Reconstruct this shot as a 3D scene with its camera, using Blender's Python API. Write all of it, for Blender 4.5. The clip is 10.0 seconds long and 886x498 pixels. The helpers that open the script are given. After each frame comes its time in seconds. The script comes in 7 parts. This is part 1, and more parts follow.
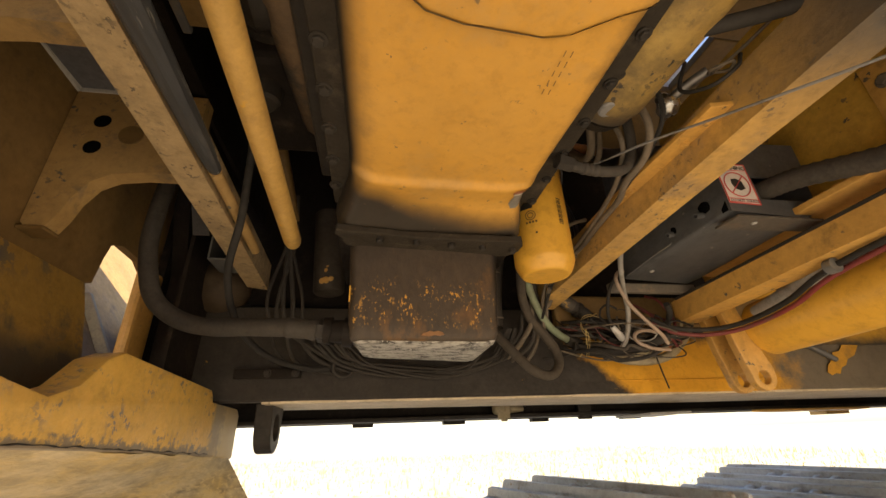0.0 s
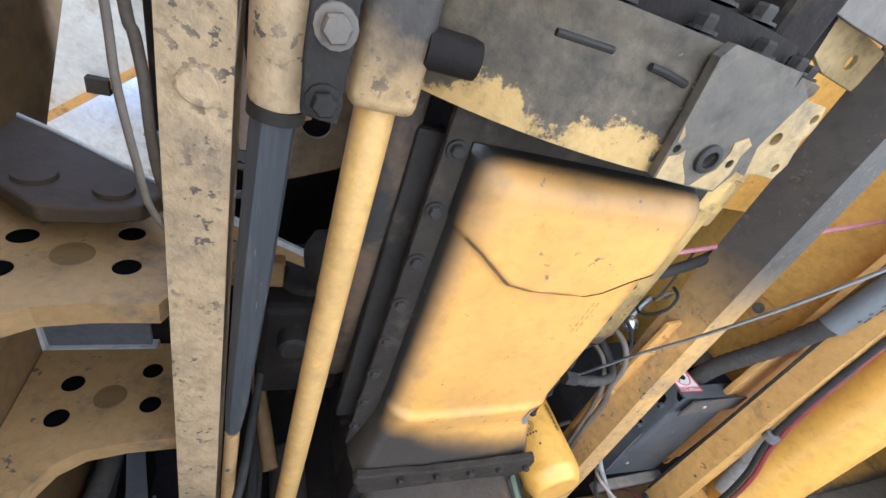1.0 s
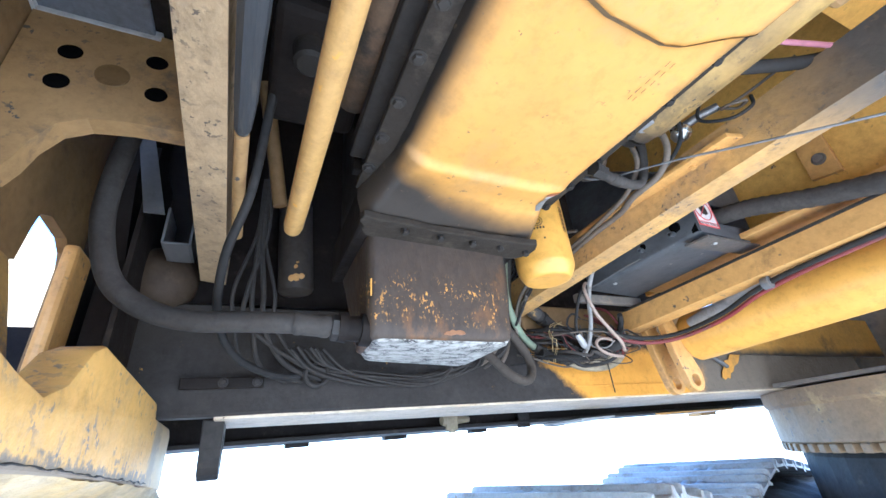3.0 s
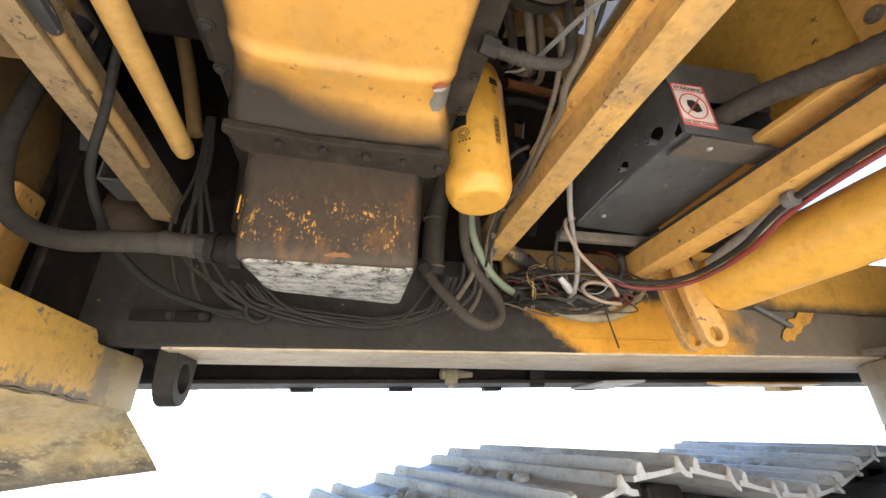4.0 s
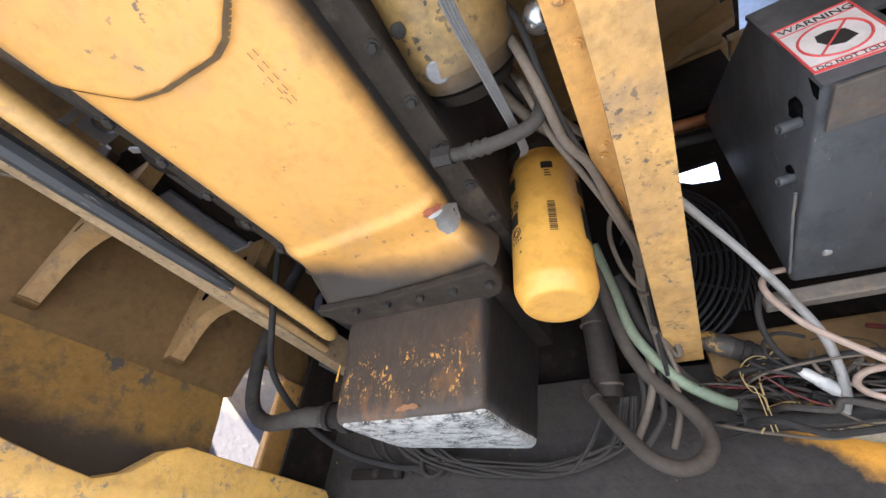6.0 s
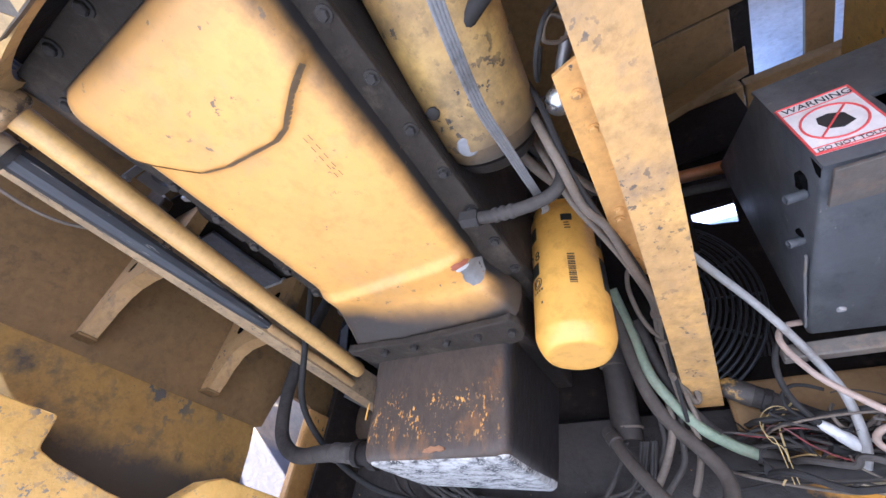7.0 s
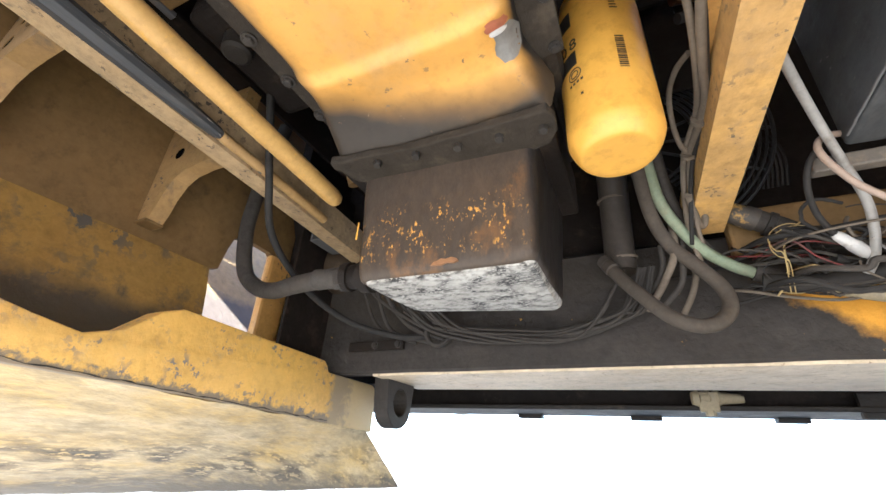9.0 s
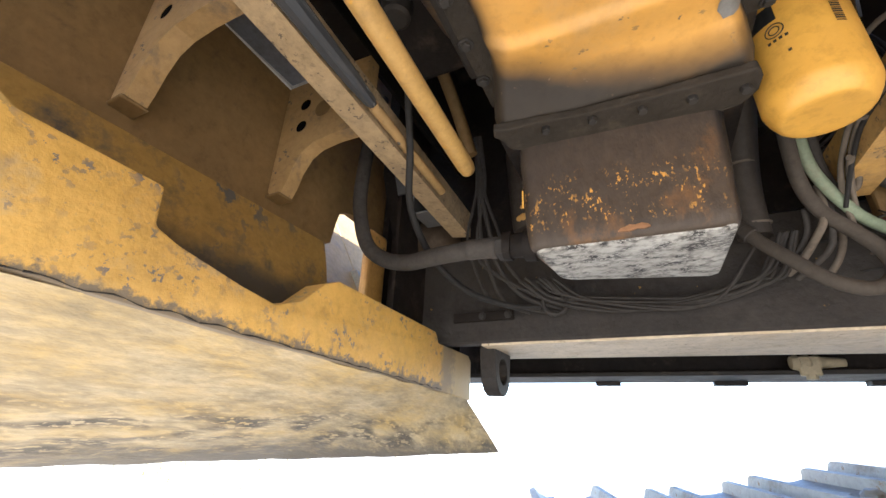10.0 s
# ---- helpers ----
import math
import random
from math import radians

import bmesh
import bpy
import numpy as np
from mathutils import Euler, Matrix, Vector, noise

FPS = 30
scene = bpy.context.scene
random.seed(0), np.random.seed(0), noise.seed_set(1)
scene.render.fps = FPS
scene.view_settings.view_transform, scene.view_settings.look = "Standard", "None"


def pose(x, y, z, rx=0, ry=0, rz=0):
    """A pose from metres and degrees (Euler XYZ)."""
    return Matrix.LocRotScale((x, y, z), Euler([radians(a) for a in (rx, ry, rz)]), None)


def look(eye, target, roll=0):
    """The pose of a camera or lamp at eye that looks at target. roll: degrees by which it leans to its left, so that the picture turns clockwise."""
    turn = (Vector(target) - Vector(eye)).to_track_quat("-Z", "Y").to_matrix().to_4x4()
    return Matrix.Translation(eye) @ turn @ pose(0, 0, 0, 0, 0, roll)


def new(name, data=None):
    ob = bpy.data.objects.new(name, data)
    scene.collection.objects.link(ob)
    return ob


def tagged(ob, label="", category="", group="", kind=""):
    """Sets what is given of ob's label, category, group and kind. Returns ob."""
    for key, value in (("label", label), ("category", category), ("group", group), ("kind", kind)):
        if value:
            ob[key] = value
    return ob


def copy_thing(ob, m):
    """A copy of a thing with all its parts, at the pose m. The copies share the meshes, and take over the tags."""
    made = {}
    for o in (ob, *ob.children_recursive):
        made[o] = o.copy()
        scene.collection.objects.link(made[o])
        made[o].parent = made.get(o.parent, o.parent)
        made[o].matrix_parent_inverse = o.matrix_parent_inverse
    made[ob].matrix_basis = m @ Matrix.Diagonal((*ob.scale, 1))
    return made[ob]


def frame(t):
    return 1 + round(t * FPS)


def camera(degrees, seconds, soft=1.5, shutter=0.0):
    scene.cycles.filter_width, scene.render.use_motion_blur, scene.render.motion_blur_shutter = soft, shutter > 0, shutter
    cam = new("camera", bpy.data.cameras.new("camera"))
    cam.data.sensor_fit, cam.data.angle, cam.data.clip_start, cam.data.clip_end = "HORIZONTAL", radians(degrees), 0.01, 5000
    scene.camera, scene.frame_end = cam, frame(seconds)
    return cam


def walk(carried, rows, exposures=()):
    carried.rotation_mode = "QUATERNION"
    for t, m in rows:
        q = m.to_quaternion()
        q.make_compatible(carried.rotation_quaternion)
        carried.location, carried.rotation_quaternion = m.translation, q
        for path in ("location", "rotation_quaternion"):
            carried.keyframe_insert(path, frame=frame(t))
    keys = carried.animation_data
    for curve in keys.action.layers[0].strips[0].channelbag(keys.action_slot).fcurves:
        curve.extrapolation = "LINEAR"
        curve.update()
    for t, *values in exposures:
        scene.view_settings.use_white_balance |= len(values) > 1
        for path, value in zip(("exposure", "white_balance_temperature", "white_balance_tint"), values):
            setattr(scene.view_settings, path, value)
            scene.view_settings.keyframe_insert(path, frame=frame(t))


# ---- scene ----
cam = camera(94.8, 10.0)
PATH = [
    (0, (0.106, 0.04, 1.286), (0.418, 1.829, 2.124), -2.2),
    (0.5, (-0.069, 0.019, 1.346), (0.539, 1.462, 2.59), -14.4),
    (1, (-0.155, 0.005, 1.348), (0.633, 1.118, 2.81), -22.6),
    (1.5, (-0.16, 0.055, 1.335), (0.689, 1.271, 2.676), -18.0),
    (2, (-0.153, 0.141, 1.293), (0.726, 1.557, 2.399), -11.8),
    (2.2, (-0.156, 0.142, 1.291), (0.716, 1.617, 2.322), -9.7),
    (3.3, (-0.101, 0.172, 1.263), (0.684, 1.804, 2.111), -5.2),
    (3.5, (-0.004, 0.185, 1.253), (0.765, 1.839, 2.074), -5.0),
    (4, (0.255, 0.177, 1.205), (0.659, 1.97, 1.993), -1.3),
    (4.5, (0.453, 0.259, 1.195), (0.38, 2.101, 1.971), 0.7),
    (5, (0.576, 0.302, 1.238), (0.071, 2.038, 2.095), 1.7),
    (5.5, (0.616, 0.298, 1.272), (-0.173, 1.84, 2.272), 2.9),
    (6, (0.642, 0.291, 1.269), (-0.24, 1.595, 2.502), 5.1),
    (6.2, (0.65, 0.269, 1.278), (-0.254, 1.508, 2.561), 6.3),
    (7.3, (0.666, 0.22, 1.273), (-0.26, 1.42, 2.577), 7.9),
    (7.5, (0.66, 0.241, 1.25), (-0.226, 1.506, 2.521), 6.5),
    (8, (0.594, 0.316, 1.223), (-0.207, 1.77, 2.338), 4.0),
    (8.5, (0.567, 0.347, 1.211), (-0.206, 1.914, 2.184), 3.1),
    (9, (0.468, 0.332, 1.217), (-0.317, 1.949, 2.094), 3.0),
    (9.5, (0.352, 0.294, 1.214), (-0.475, 1.927, 2.021), 3.0),
    (10, (0.206, 0.217, 1.194), (-0.611, 1.872, 1.963), 2.1),
]
EXPOSURES = [(0.0, 1.91, 7500, 17), (0.5, 2.62, 5700, 13), (1.0, 3.29, 4400, 11), (1.5, 3.43, 4250, 11), (2.0, 3.54, 3980, 12), (3.5, 3.28, 4800, 11), (4.0, 2.94, 5600, 12), (4.5, 2.63, 6300, 11), (5.0, 2.50, 6450, 12), (5.5, 2.66, 6500, 14), (6.0, 3.13, 4750, 15), (6.2, 3.21, 4600, 17), (7.5, 3.47, 4140, 22), (8.0, 3.61, 3950, 16), (8.5, 3.45, 4350, 10), (9.0, 3.21, 5150, 13), (10.0, 2.8, 5350, 15)]
walk(cam, [(t, look(eye, target, roll)) for t, eye, target, roll in PATH], EXPOSURES)

# ---- light ----
SUN_UP, SUN_ROUND = 41.0, 172.0
world = bpy.data.worlds.new("sky")
scene.world = world
world.use_nodes = True
wn = world.node_tree.nodes
sky = wn.new("ShaderNodeTexSky")
sky.sky_type = "NISHITA"
sky.sun_disc = False
sky.sun_elevation = radians(SUN_UP)
sky.sun_rotation = radians(SUN_ROUND)
wn["Background"].inputs["Strength"].default_value = 0.12
world.node_tree.links.new(sky.outputs[0], wn["Background"].inputs["Color"])
sun = new("sun", bpy.data.lights.new("sun", "SUN"))
sun.data.energy, sun.data.angle, sun.data.color = 4.5, radians(0.5), (1.0, 0.95, 0.87)
sa, se = radians(SUN_ROUND), radians(SUN_UP)
sun.matrix_world = look((0, 0, 6), (-math.sin(sa) * math.cos(se), -math.cos(sa) * math.cos(se), 6 - math.sin(se)))


# ---- materials ----
def surface(name, base, second=None, grime=None, grime_amount=0.0, grime_scale=9.0, chips=None, chip_amount=0.0,
            chip_scale=40.0, rough=0.5, metal=0.0, bump=0.25, bump_scale=70.0, big=3.0, stretch=(1, 1, 1), field=None, chip_zone=None, speck=1.0, soft=0.14, late=None, gloss=0.5, mottle=0.5):
    """A worn surface: two base tones, grime patches, chips, fine relief. field: (axis or direction, low, high, spread,
    colour) stains and tone changes by place.
    """
    m = bpy.data.materials.new(name)
    m.use_nodes = True
    nt = m.node_tree
    n, l = nt.nodes, nt.links
    bsdf = n["Principled BSDF"]
    tc = n.new("ShaderNodeTexCoord")
    mp = n.new("ShaderNodeMapping")
    mp.inputs["Scale"].default_value = stretch
    l.new(tc.outputs["Object"], mp.inputs["Vector"])
    co = mp.outputs["Vector"]

    def nz(scale, detail=5.0, rgh=0.6):
        t = n.new("ShaderNodeTexNoise")
        t.inputs["Scale"].default_value, t.inputs["Detail"].default_value, t.inputs["Roughness"].default_value = scale, detail, rgh
        l.new(co, t.inputs["Vector"])
        return t.outputs["Fac"]

    def ramp(src, lo, hi):
        r = n.new("ShaderNodeMapRange")
        r.inputs["From Min"].default_value, r.inputs["From Max"].default_value = lo, hi
        l.new(src, r.inputs["Value"])
        return r.outputs["Result"]

    def mix(fac, a, b):
        x = n.new("ShaderNodeMix")
        x.data_type = "RGBA"
        l.new(fac, x.inputs[0])
        for sock, v in ((x.inputs[6], a), (x.inputs[7], b)):
            if isinstance(v, tuple):
                sock.default_value = (*v, 1)
            else:
                l.new(v, sock)
        return x.outputs[2]

    second = second or tuple(c * 0.78 for c in base)
    col = mix(ramp(nz(big, 4), 0.35, 0.68), base, second)
    fine = nz(bump_scale, 6, 0.65)
    col = mix(ramp(fine, 0.3, 1.0), col, tuple(c * (1 - 0.4 * speck) for c in base))
    rgh = None
    if grime:
        g = ramp(nz(grime_scale, 8, 0.7), 0.72 - 0.5 * grime_amount, 0.72 + soft - 0.5 * grime_amount)
        col = mix(g, col, grime)
    def stain(col, axis, lo, hi, spread, colour, scale=14.0):
        sep = n.new("ShaderNodeSeparateXYZ")
        l.new(tc.outputs["Object"], sep.inputs[0])
        add = n.new("ShaderNodeMath")
        add.operation = "MULTIPLY_ADD"
        l.new(nz(scale, 6 if scale > 10 else 3, 0.7 if scale > 10 else 0.5), add.inputs[0])
        add.inputs[1].default_value = spread
        if isinstance(axis, tuple):
            slant = n.new("ShaderNodeVectorMath")
            slant.operation = "DOT_PRODUCT"
            slant.inputs[1].default_value = axis
            l.new(tc.outputs["Object"], slant.inputs[0])
            l.new(slant.outputs["Value"], add.inputs[2])
        else:
            l.new(sep.outputs["XYZ".index(axis)], add.inputs[2])
        return mix(ramp(add.outputs[0], lo + spread * 0.5, hi + spread * 0.5), col, colour)

    for row in field or ():
        col = stain(col, *row)
    for scale, lo, hi, depth in ((7.0, 0.42, 0.70, 0.34), (38.0, 0.50, 0.72, 0.50)):
        dirt = n.new("ShaderNodeMix")
        dirt.data_type, dirt.blend_type = "RGBA", "MULTIPLY"
        l.new(ramp(nz(scale, 8, 0.72), lo, hi), dirt.inputs[0])
        l.new(col, dirt.inputs[6])
        k = depth * mottle
        dirt.inputs[7].default_value = (1 - k, 1 - k, 1 - k * 1.02, 1)
        col = dirt.outputs[2]
    if chips:
        c1 = ramp(nz(chip_scale, 5, 0.6), 0.70 - 0.3 * chip_amount, 0.72 - 0.3 * chip_amount)
        c2 = ramp(nz(chip_scale * 0.2, 3, 0.5), 0.45, 0.62)
        mul = n.new("ShaderNodeMath")
        mul.operation = "MULTIPLY"
        l.new(c1, mul.inputs[0]), l.new(c2, mul.inputs[1])
        last = mul.outputs[0]
        if chip_zone:
            axis, a0, a1, b1, b0 = chip_zone
            sp = n.new("ShaderNodeSeparateXYZ")
            l.new(tc.outputs["Object"], sp.inputs[0])
            for p, q in ((a0, a1), (b0, b1)):
                m2 = n.new("ShaderNodeMath")
                m2.operation = "MULTIPLY"
                l.new(last, m2.inputs[0]), l.new(ramp(sp.outputs["XYZ".index(axis)], p, q), m2.inputs[1])
                last = m2.outputs[0]
        col = mix(last, col, chips)
    for row in late or ():
        col = stain(col, *row)
    l.new(col, bsdf.inputs["Base Color"])
    bsdf.inputs["Metallic"].default_value = metal
    bsdf.inputs["Specular IOR Level"].default_value = gloss
    rr = n.new("ShaderNodeMapRange")
    rr.inputs["To Min"].default_value, rr.inputs["To Max"].default_value = max(0.05, rough - 0.15), min(1.0, rough + 0.2)
    l.new(nz(grime_scale * 1.7, 5, 0.6), rr.inputs["Value"])
    l.new(rr.outputs["Result"], bsdf.inputs["Roughness"])
    bp = n.new("ShaderNodeBump")
    bp.inputs["Strength"].default_value, bp.inputs["Distance"].default_value = bump, 0.004
    l.new(fine, bp.inputs["Height"])
    l.new(bp.outputs["Normal"], bsdf.inputs["Normal"])
    return m


YEL, YEL2 = (0.66, 0.365, 0.09), (0.55, 0.31, 0.09)
PAN_DARK, SOOT2 = (0.018, 0.016, 0.014), (0.040, 0.032, 0.024)
M_yellow = surface("yellow paint", YEL, YEL2, grime=(0.20, 0.12, 0.045), grime_amount=0.28, chips=(0.10, 0.08, 0.06), chip_amount=0.25, rough=0.42, bump=0.12)
M_tan = surface("dusty yellow paint", (0.45, 0.28, 0.10), (0.36, 0.225, 0.09), grime=(0.13, 0.10, 0.07), grime_amount=0.35, chips=(0.08, 0.07, 0.06), chip_amount=0.3, chip_scale=60, rough=0.6, bump=0.25)
M_bar = surface("flaking tan bar paint", (0.55, 0.40, 0.215), (0.45, 0.32, 0.17), big=5, grime=(0.19, 0.145, 0.10), grime_amount=0.44, grime_scale=11, soft=0.32, chips=(0.10, 0.078, 0.058), chip_amount=0.42, chip_scale=85, rough=0.6, bump=0.7, mottle=0.8)
M_rod = surface("rod yellow paint", (0.64, 0.39, 0.11), (0.56, 0.34, 0.11), grime=(0.30, 0.20, 0.105), grime_amount=0.28, grime_scale=12, soft=0.3, chips=(0.68, 0.36, 0.03), chip_amount=0.2, chip_scale=60, rough=0.42, bump=0.12)
M_beam = surface("sooted beam paint", (0.64, 0.375, 0.10), (0.52, 0.32, 0.12), big=7, grime=(0.27, 0.19, 0.115), grime_amount=0.42, grime_scale=9, soft=0.22, chips=(0.12, 0.09, 0.06), chip_amount=0.38, chip_scale=90, rough=0.5, bump=0.4, mottle=0.7, field=(("Y", 0.46, 0.26, 0.10, (0.075, 0.066, 0.056)),))
# Darker towards both sides, the near edge and up the walls; far end sooty.
M_pan = surface("yellow pan paint with darker edges and sooty end", (0.64, 0.345, 0.075), (0.62, 0.31, 0.045), big=4.5, grime=(0.42, 0.30, 0.15), grime_amount=0.36, grime_scale=4.5, soft=0.4, chips=(0.16, 0.11, 0.06), chip_amount=0.18, chip_scale=60, rough=0.47, bump=0.05, speck=0.3, mottle=0.35,
                field=(("X", 0.090, 0.03, 0.09, (0.14, 0.10, 0.055)), ("Y", 0.215, 0.115, 0.12, (0.10, 0.075, 0.045), 7.0), ("X", 0.368, 0.415, 0.07, (0.05, 0.038, 0.024), 11.0), ("Z", 1.709, 1.726, 0.010, PAN_DARK), ((-0.50, 1.0, 0.0), 0.590, 0.675, 0.09, SOOT2, 8.0), ("Y", 0.715, 0.785, 0.07, SOOT2, 9.0)))
M_filter = surface("dusty yellow filter paint", (0.74, 0.40, 0.055), (0.67, 0.36, 0.06), rough=0.36, bump=0.02, speck=0.3, grime=(0.34, 0.20, 0.06), grime_amount=0.2, grime_scale=14, soft=0.3)
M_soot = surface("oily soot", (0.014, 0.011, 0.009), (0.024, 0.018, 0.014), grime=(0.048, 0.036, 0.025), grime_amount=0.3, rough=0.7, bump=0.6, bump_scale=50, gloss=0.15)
M_dark = surface("dark machine grey", (0.024, 0.020, 0.0165), (0.036, 0.030, 0.024), grime=(0.075, 0.056, 0.036), grime_amount=0.3, rough=0.6, bump=0.4, gloss=0.22)
M_flange = surface("dusty caked flange", (0.044, 0.036, 0.027), (0.032, 0.026, 0.020), grime=(0.066, 0.053, 0.038), grime_amount=0.35, grime_scale=20, rough=0.75, bump=0.8, bump_scale=70, gloss=0.15)
# Near-black past x 0.35, over the whole right side.
M_sump = surface("oil-caked brown sump, near-black right side", (0.052, 0.039, 0.028), (0.078, 0.053, 0.033), grime=(0.18, 0.088, 0.028), grime_amount=0.36, grime_scale=7,
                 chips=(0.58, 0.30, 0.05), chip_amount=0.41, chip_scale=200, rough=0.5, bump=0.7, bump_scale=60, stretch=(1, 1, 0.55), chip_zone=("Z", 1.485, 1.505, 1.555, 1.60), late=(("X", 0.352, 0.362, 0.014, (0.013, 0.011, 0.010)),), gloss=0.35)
# Dark-grey crust; the light bounced up from the ground is in its pale base.
M_crust = surface("pitted crust paled for ground bounce", (0.56, 0.54, 0.49), (0.36, 0.34, 0.30), big=12, grime=(0.09, 0.078, 0.065), grime_amount=0.46, grime_scale=75, soft=0.22, chips=(0.025, 0.022, 0.019), chip_amount=0.82, chip_scale=210, stretch=(0.75, 1.1, 1), speck=1.1, rough=0.6, bump=1.0, bump_scale=120)
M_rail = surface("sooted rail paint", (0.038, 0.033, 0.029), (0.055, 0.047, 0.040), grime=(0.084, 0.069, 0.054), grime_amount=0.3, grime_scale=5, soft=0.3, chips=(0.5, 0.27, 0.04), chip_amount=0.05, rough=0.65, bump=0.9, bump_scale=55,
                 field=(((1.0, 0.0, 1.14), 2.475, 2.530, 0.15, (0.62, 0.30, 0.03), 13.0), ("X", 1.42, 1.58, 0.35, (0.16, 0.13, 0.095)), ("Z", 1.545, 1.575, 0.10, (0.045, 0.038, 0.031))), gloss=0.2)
M_cast = surface("scuffed yellow casting", (0.76, 0.45, 0.085), (0.73, 0.44, 0.12), grime=(0.48, 0.37, 0.21), grime_amount=0.30, grime_scale=9, soft=0.2, chips=(0.19, 0.165, 0.145), chip_amount=0.46, chip_scale=80, speck=0.6, rough=0.55, bump=0.5, bump_scale=45, late=(((0.0, 0.040, 1.0), 1.334, 1.326, 0.060, (0.22, 0.17, 0.11), 60.0), ("Y", 1.262, 1.285, 0.08, (0.33, 0.25, 0.14), 20.0), ("Y", 1.33, 1.36, 0.20, (0.50, 0.36, 0.16), 30.0)))
M_scrape = surface("scraped counterweight belly", (0.60, 0.48, 0.29), (0.58, 0.39, 0.12), big=8, grime=(0.27, 0.215, 0.125), grime_amount=0.52, grime_scale=13, soft=0.25, chips=(0.10, 0.08, 0.055), chip_amount=0.90, chip_scale=52, chip_zone=("Z", 1.0, 1.01, 1.175, 1.225), rough=0.6, bump=0.9, bump_scale=50, stretch=(1.9, 0.75, 1.9), late=(("Z", 1.145, 1.10, 0.12, (0.15, 0.125, 0.09), 24.0),))
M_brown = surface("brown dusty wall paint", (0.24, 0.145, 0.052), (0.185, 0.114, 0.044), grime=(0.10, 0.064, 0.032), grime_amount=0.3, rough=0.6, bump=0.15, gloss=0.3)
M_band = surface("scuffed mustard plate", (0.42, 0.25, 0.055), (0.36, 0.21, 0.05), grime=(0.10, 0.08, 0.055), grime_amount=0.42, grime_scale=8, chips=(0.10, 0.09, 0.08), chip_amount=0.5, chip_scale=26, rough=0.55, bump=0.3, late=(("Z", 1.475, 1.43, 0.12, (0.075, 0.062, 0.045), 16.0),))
M_hose = surface("dusty black rubber", (0.055, 0.048, 0.041), (0.085, 0.072, 0.059), grime=(0.035, 0.030, 0.025), grime_amount=0.35, grime_scale=14, soft=0.3, rough=0.75, bump=0.25, bump_scale=120, gloss=0.25, mottle=0.8)
M_cable = surface("black cable", (0.026, 0.024, 0.022), (0.046, 0.041, 0.036), rough=0.7, bump=0.15, gloss=0.18)
M_taupe = surface("dusty wrapped loom", (0.165, 0.130, 0.092), (0.12, 0.095, 0.07), grime=(0.07, 0.055, 0.04), grime_amount=0.35, grime_scale=20, soft=0.3, rough=0.75, bump=0.4, bump_scale=160)
M_duststub = surface("brown dusted rubber", (0.088, 0.072, 0.056), (0.062, 0.052, 0.042), grime=(0.12, 0.098, 0.072), grime_amount=0.3, soft=0.3, rough=0.8, bump=0.25, bump_scale=110, gloss=0.2)
# Matt black that stands for the shade inside holes and slits.
M_void = surface("painted dark of a hole", (0.004, 0.004, 0.004), (0.004, 0.004, 0.004), rough=0.95, bump=0.0, gloss=0.02, mottle=0.0)
M_green = surface("green braided hose", (0.21, 0.26, 0.165), (0.27, 0.285, 0.185), grime=(0.22, 0.18, 0.11), grime_amount=0.45, grime_scale=16, soft=0.3, rough=0.65, bump=0.4, bump_scale=150)
M_white = surface("dusty grey conduit", (0.37, 0.355, 0.33), (0.27, 0.255, 0.23), grime=(0.16, 0.135, 0.105), grime_amount=0.38, rough=0.5, bump=0.1)
M_red = surface("red cable", (0.24, 0.035, 0.03), (0.17, 0.04, 0.035), grime=(0.09, 0.06, 0.05), grime_amount=0.35, rough=0.55, bump=0.1)
M_box = surface("matt black sheet box", (0.098, 0.101, 0.105), (0.064, 0.066, 0.069), big=5, grime=(0.23, 0.225, 0.215), grime_amount=0.40, grime_scale=6, soft=0.45, chips=(0.24, 0.22, 0.20), chip_amount=0.10, chip_scale=60, rough=0.5, bump=0.25, stretch=(1, 0.6, 1), mottle=0.9)
M_steel = surface("worn bare steel", (0.30, 0.29, 0.28), (0.22, 0.20, 0.18), grime=(0.09, 0.07, 0.05), grime_amount=0.3, rough=0.4, metal=0.7, bump=0.2)
M_zinc = surface("zinc plated metal", (0.6, 0.6, 0.58), (0.5, 0.5, 0.48), rough=0.28, metal=0.9, bump=0.08)
M_strap = surface("dull grey strap", (0.24, 0.235, 0.23), (0.18, 0.17, 0.165), grime=(0.09, 0.08, 0.07), grime_amount=0.35, rough=0.5, bump=0.3, bump_scale=200)
M_bolt = surface("caked bolt head", (0.032, 0.028, 0.024), (0.055, 0.046, 0.037), rough=0.6, metal=0.1, bump=0.5, gloss=0.3)
M_greytube = surface("grey wrapped tube", (0.15, 0.15, 0.15), (0.11, 0.105, 0.10), grime=(0.24, 0.19, 0.12), grime_amount=0.3, rough=0.6, bump=0.2, stretch=(1, 0.3, 1))
M_track = surface("polished track steel", (0.50, 0.49, 0.465), (0.39, 0.375, 0.35), grime=(0.26, 0.23, 0.19), grime_amount=0.36, chips=(0.26, 0.17, 0.10), chip_amount=0.25, rough=0.5, metal=0.2, bump=0.4)
M_mud = surface("dry packed mud", (0.10, 0.085, 0.07), (0.16, 0.135, 0.105), grime=(0.05, 0.04, 0.033), grime_amount=0.4, rough=0.95, bump=1.0, bump_scale=35)
M_ground = surface("dry grass ground", (0.46, 0.40, 0.30), (0.40, 0.34, 0.24), grime=(0.27, 0.24, 0.14), grime_amount=0.35, grime_scale=1.3, rough=0.95, bump=0.8, bump_scale=25, big=0.4)
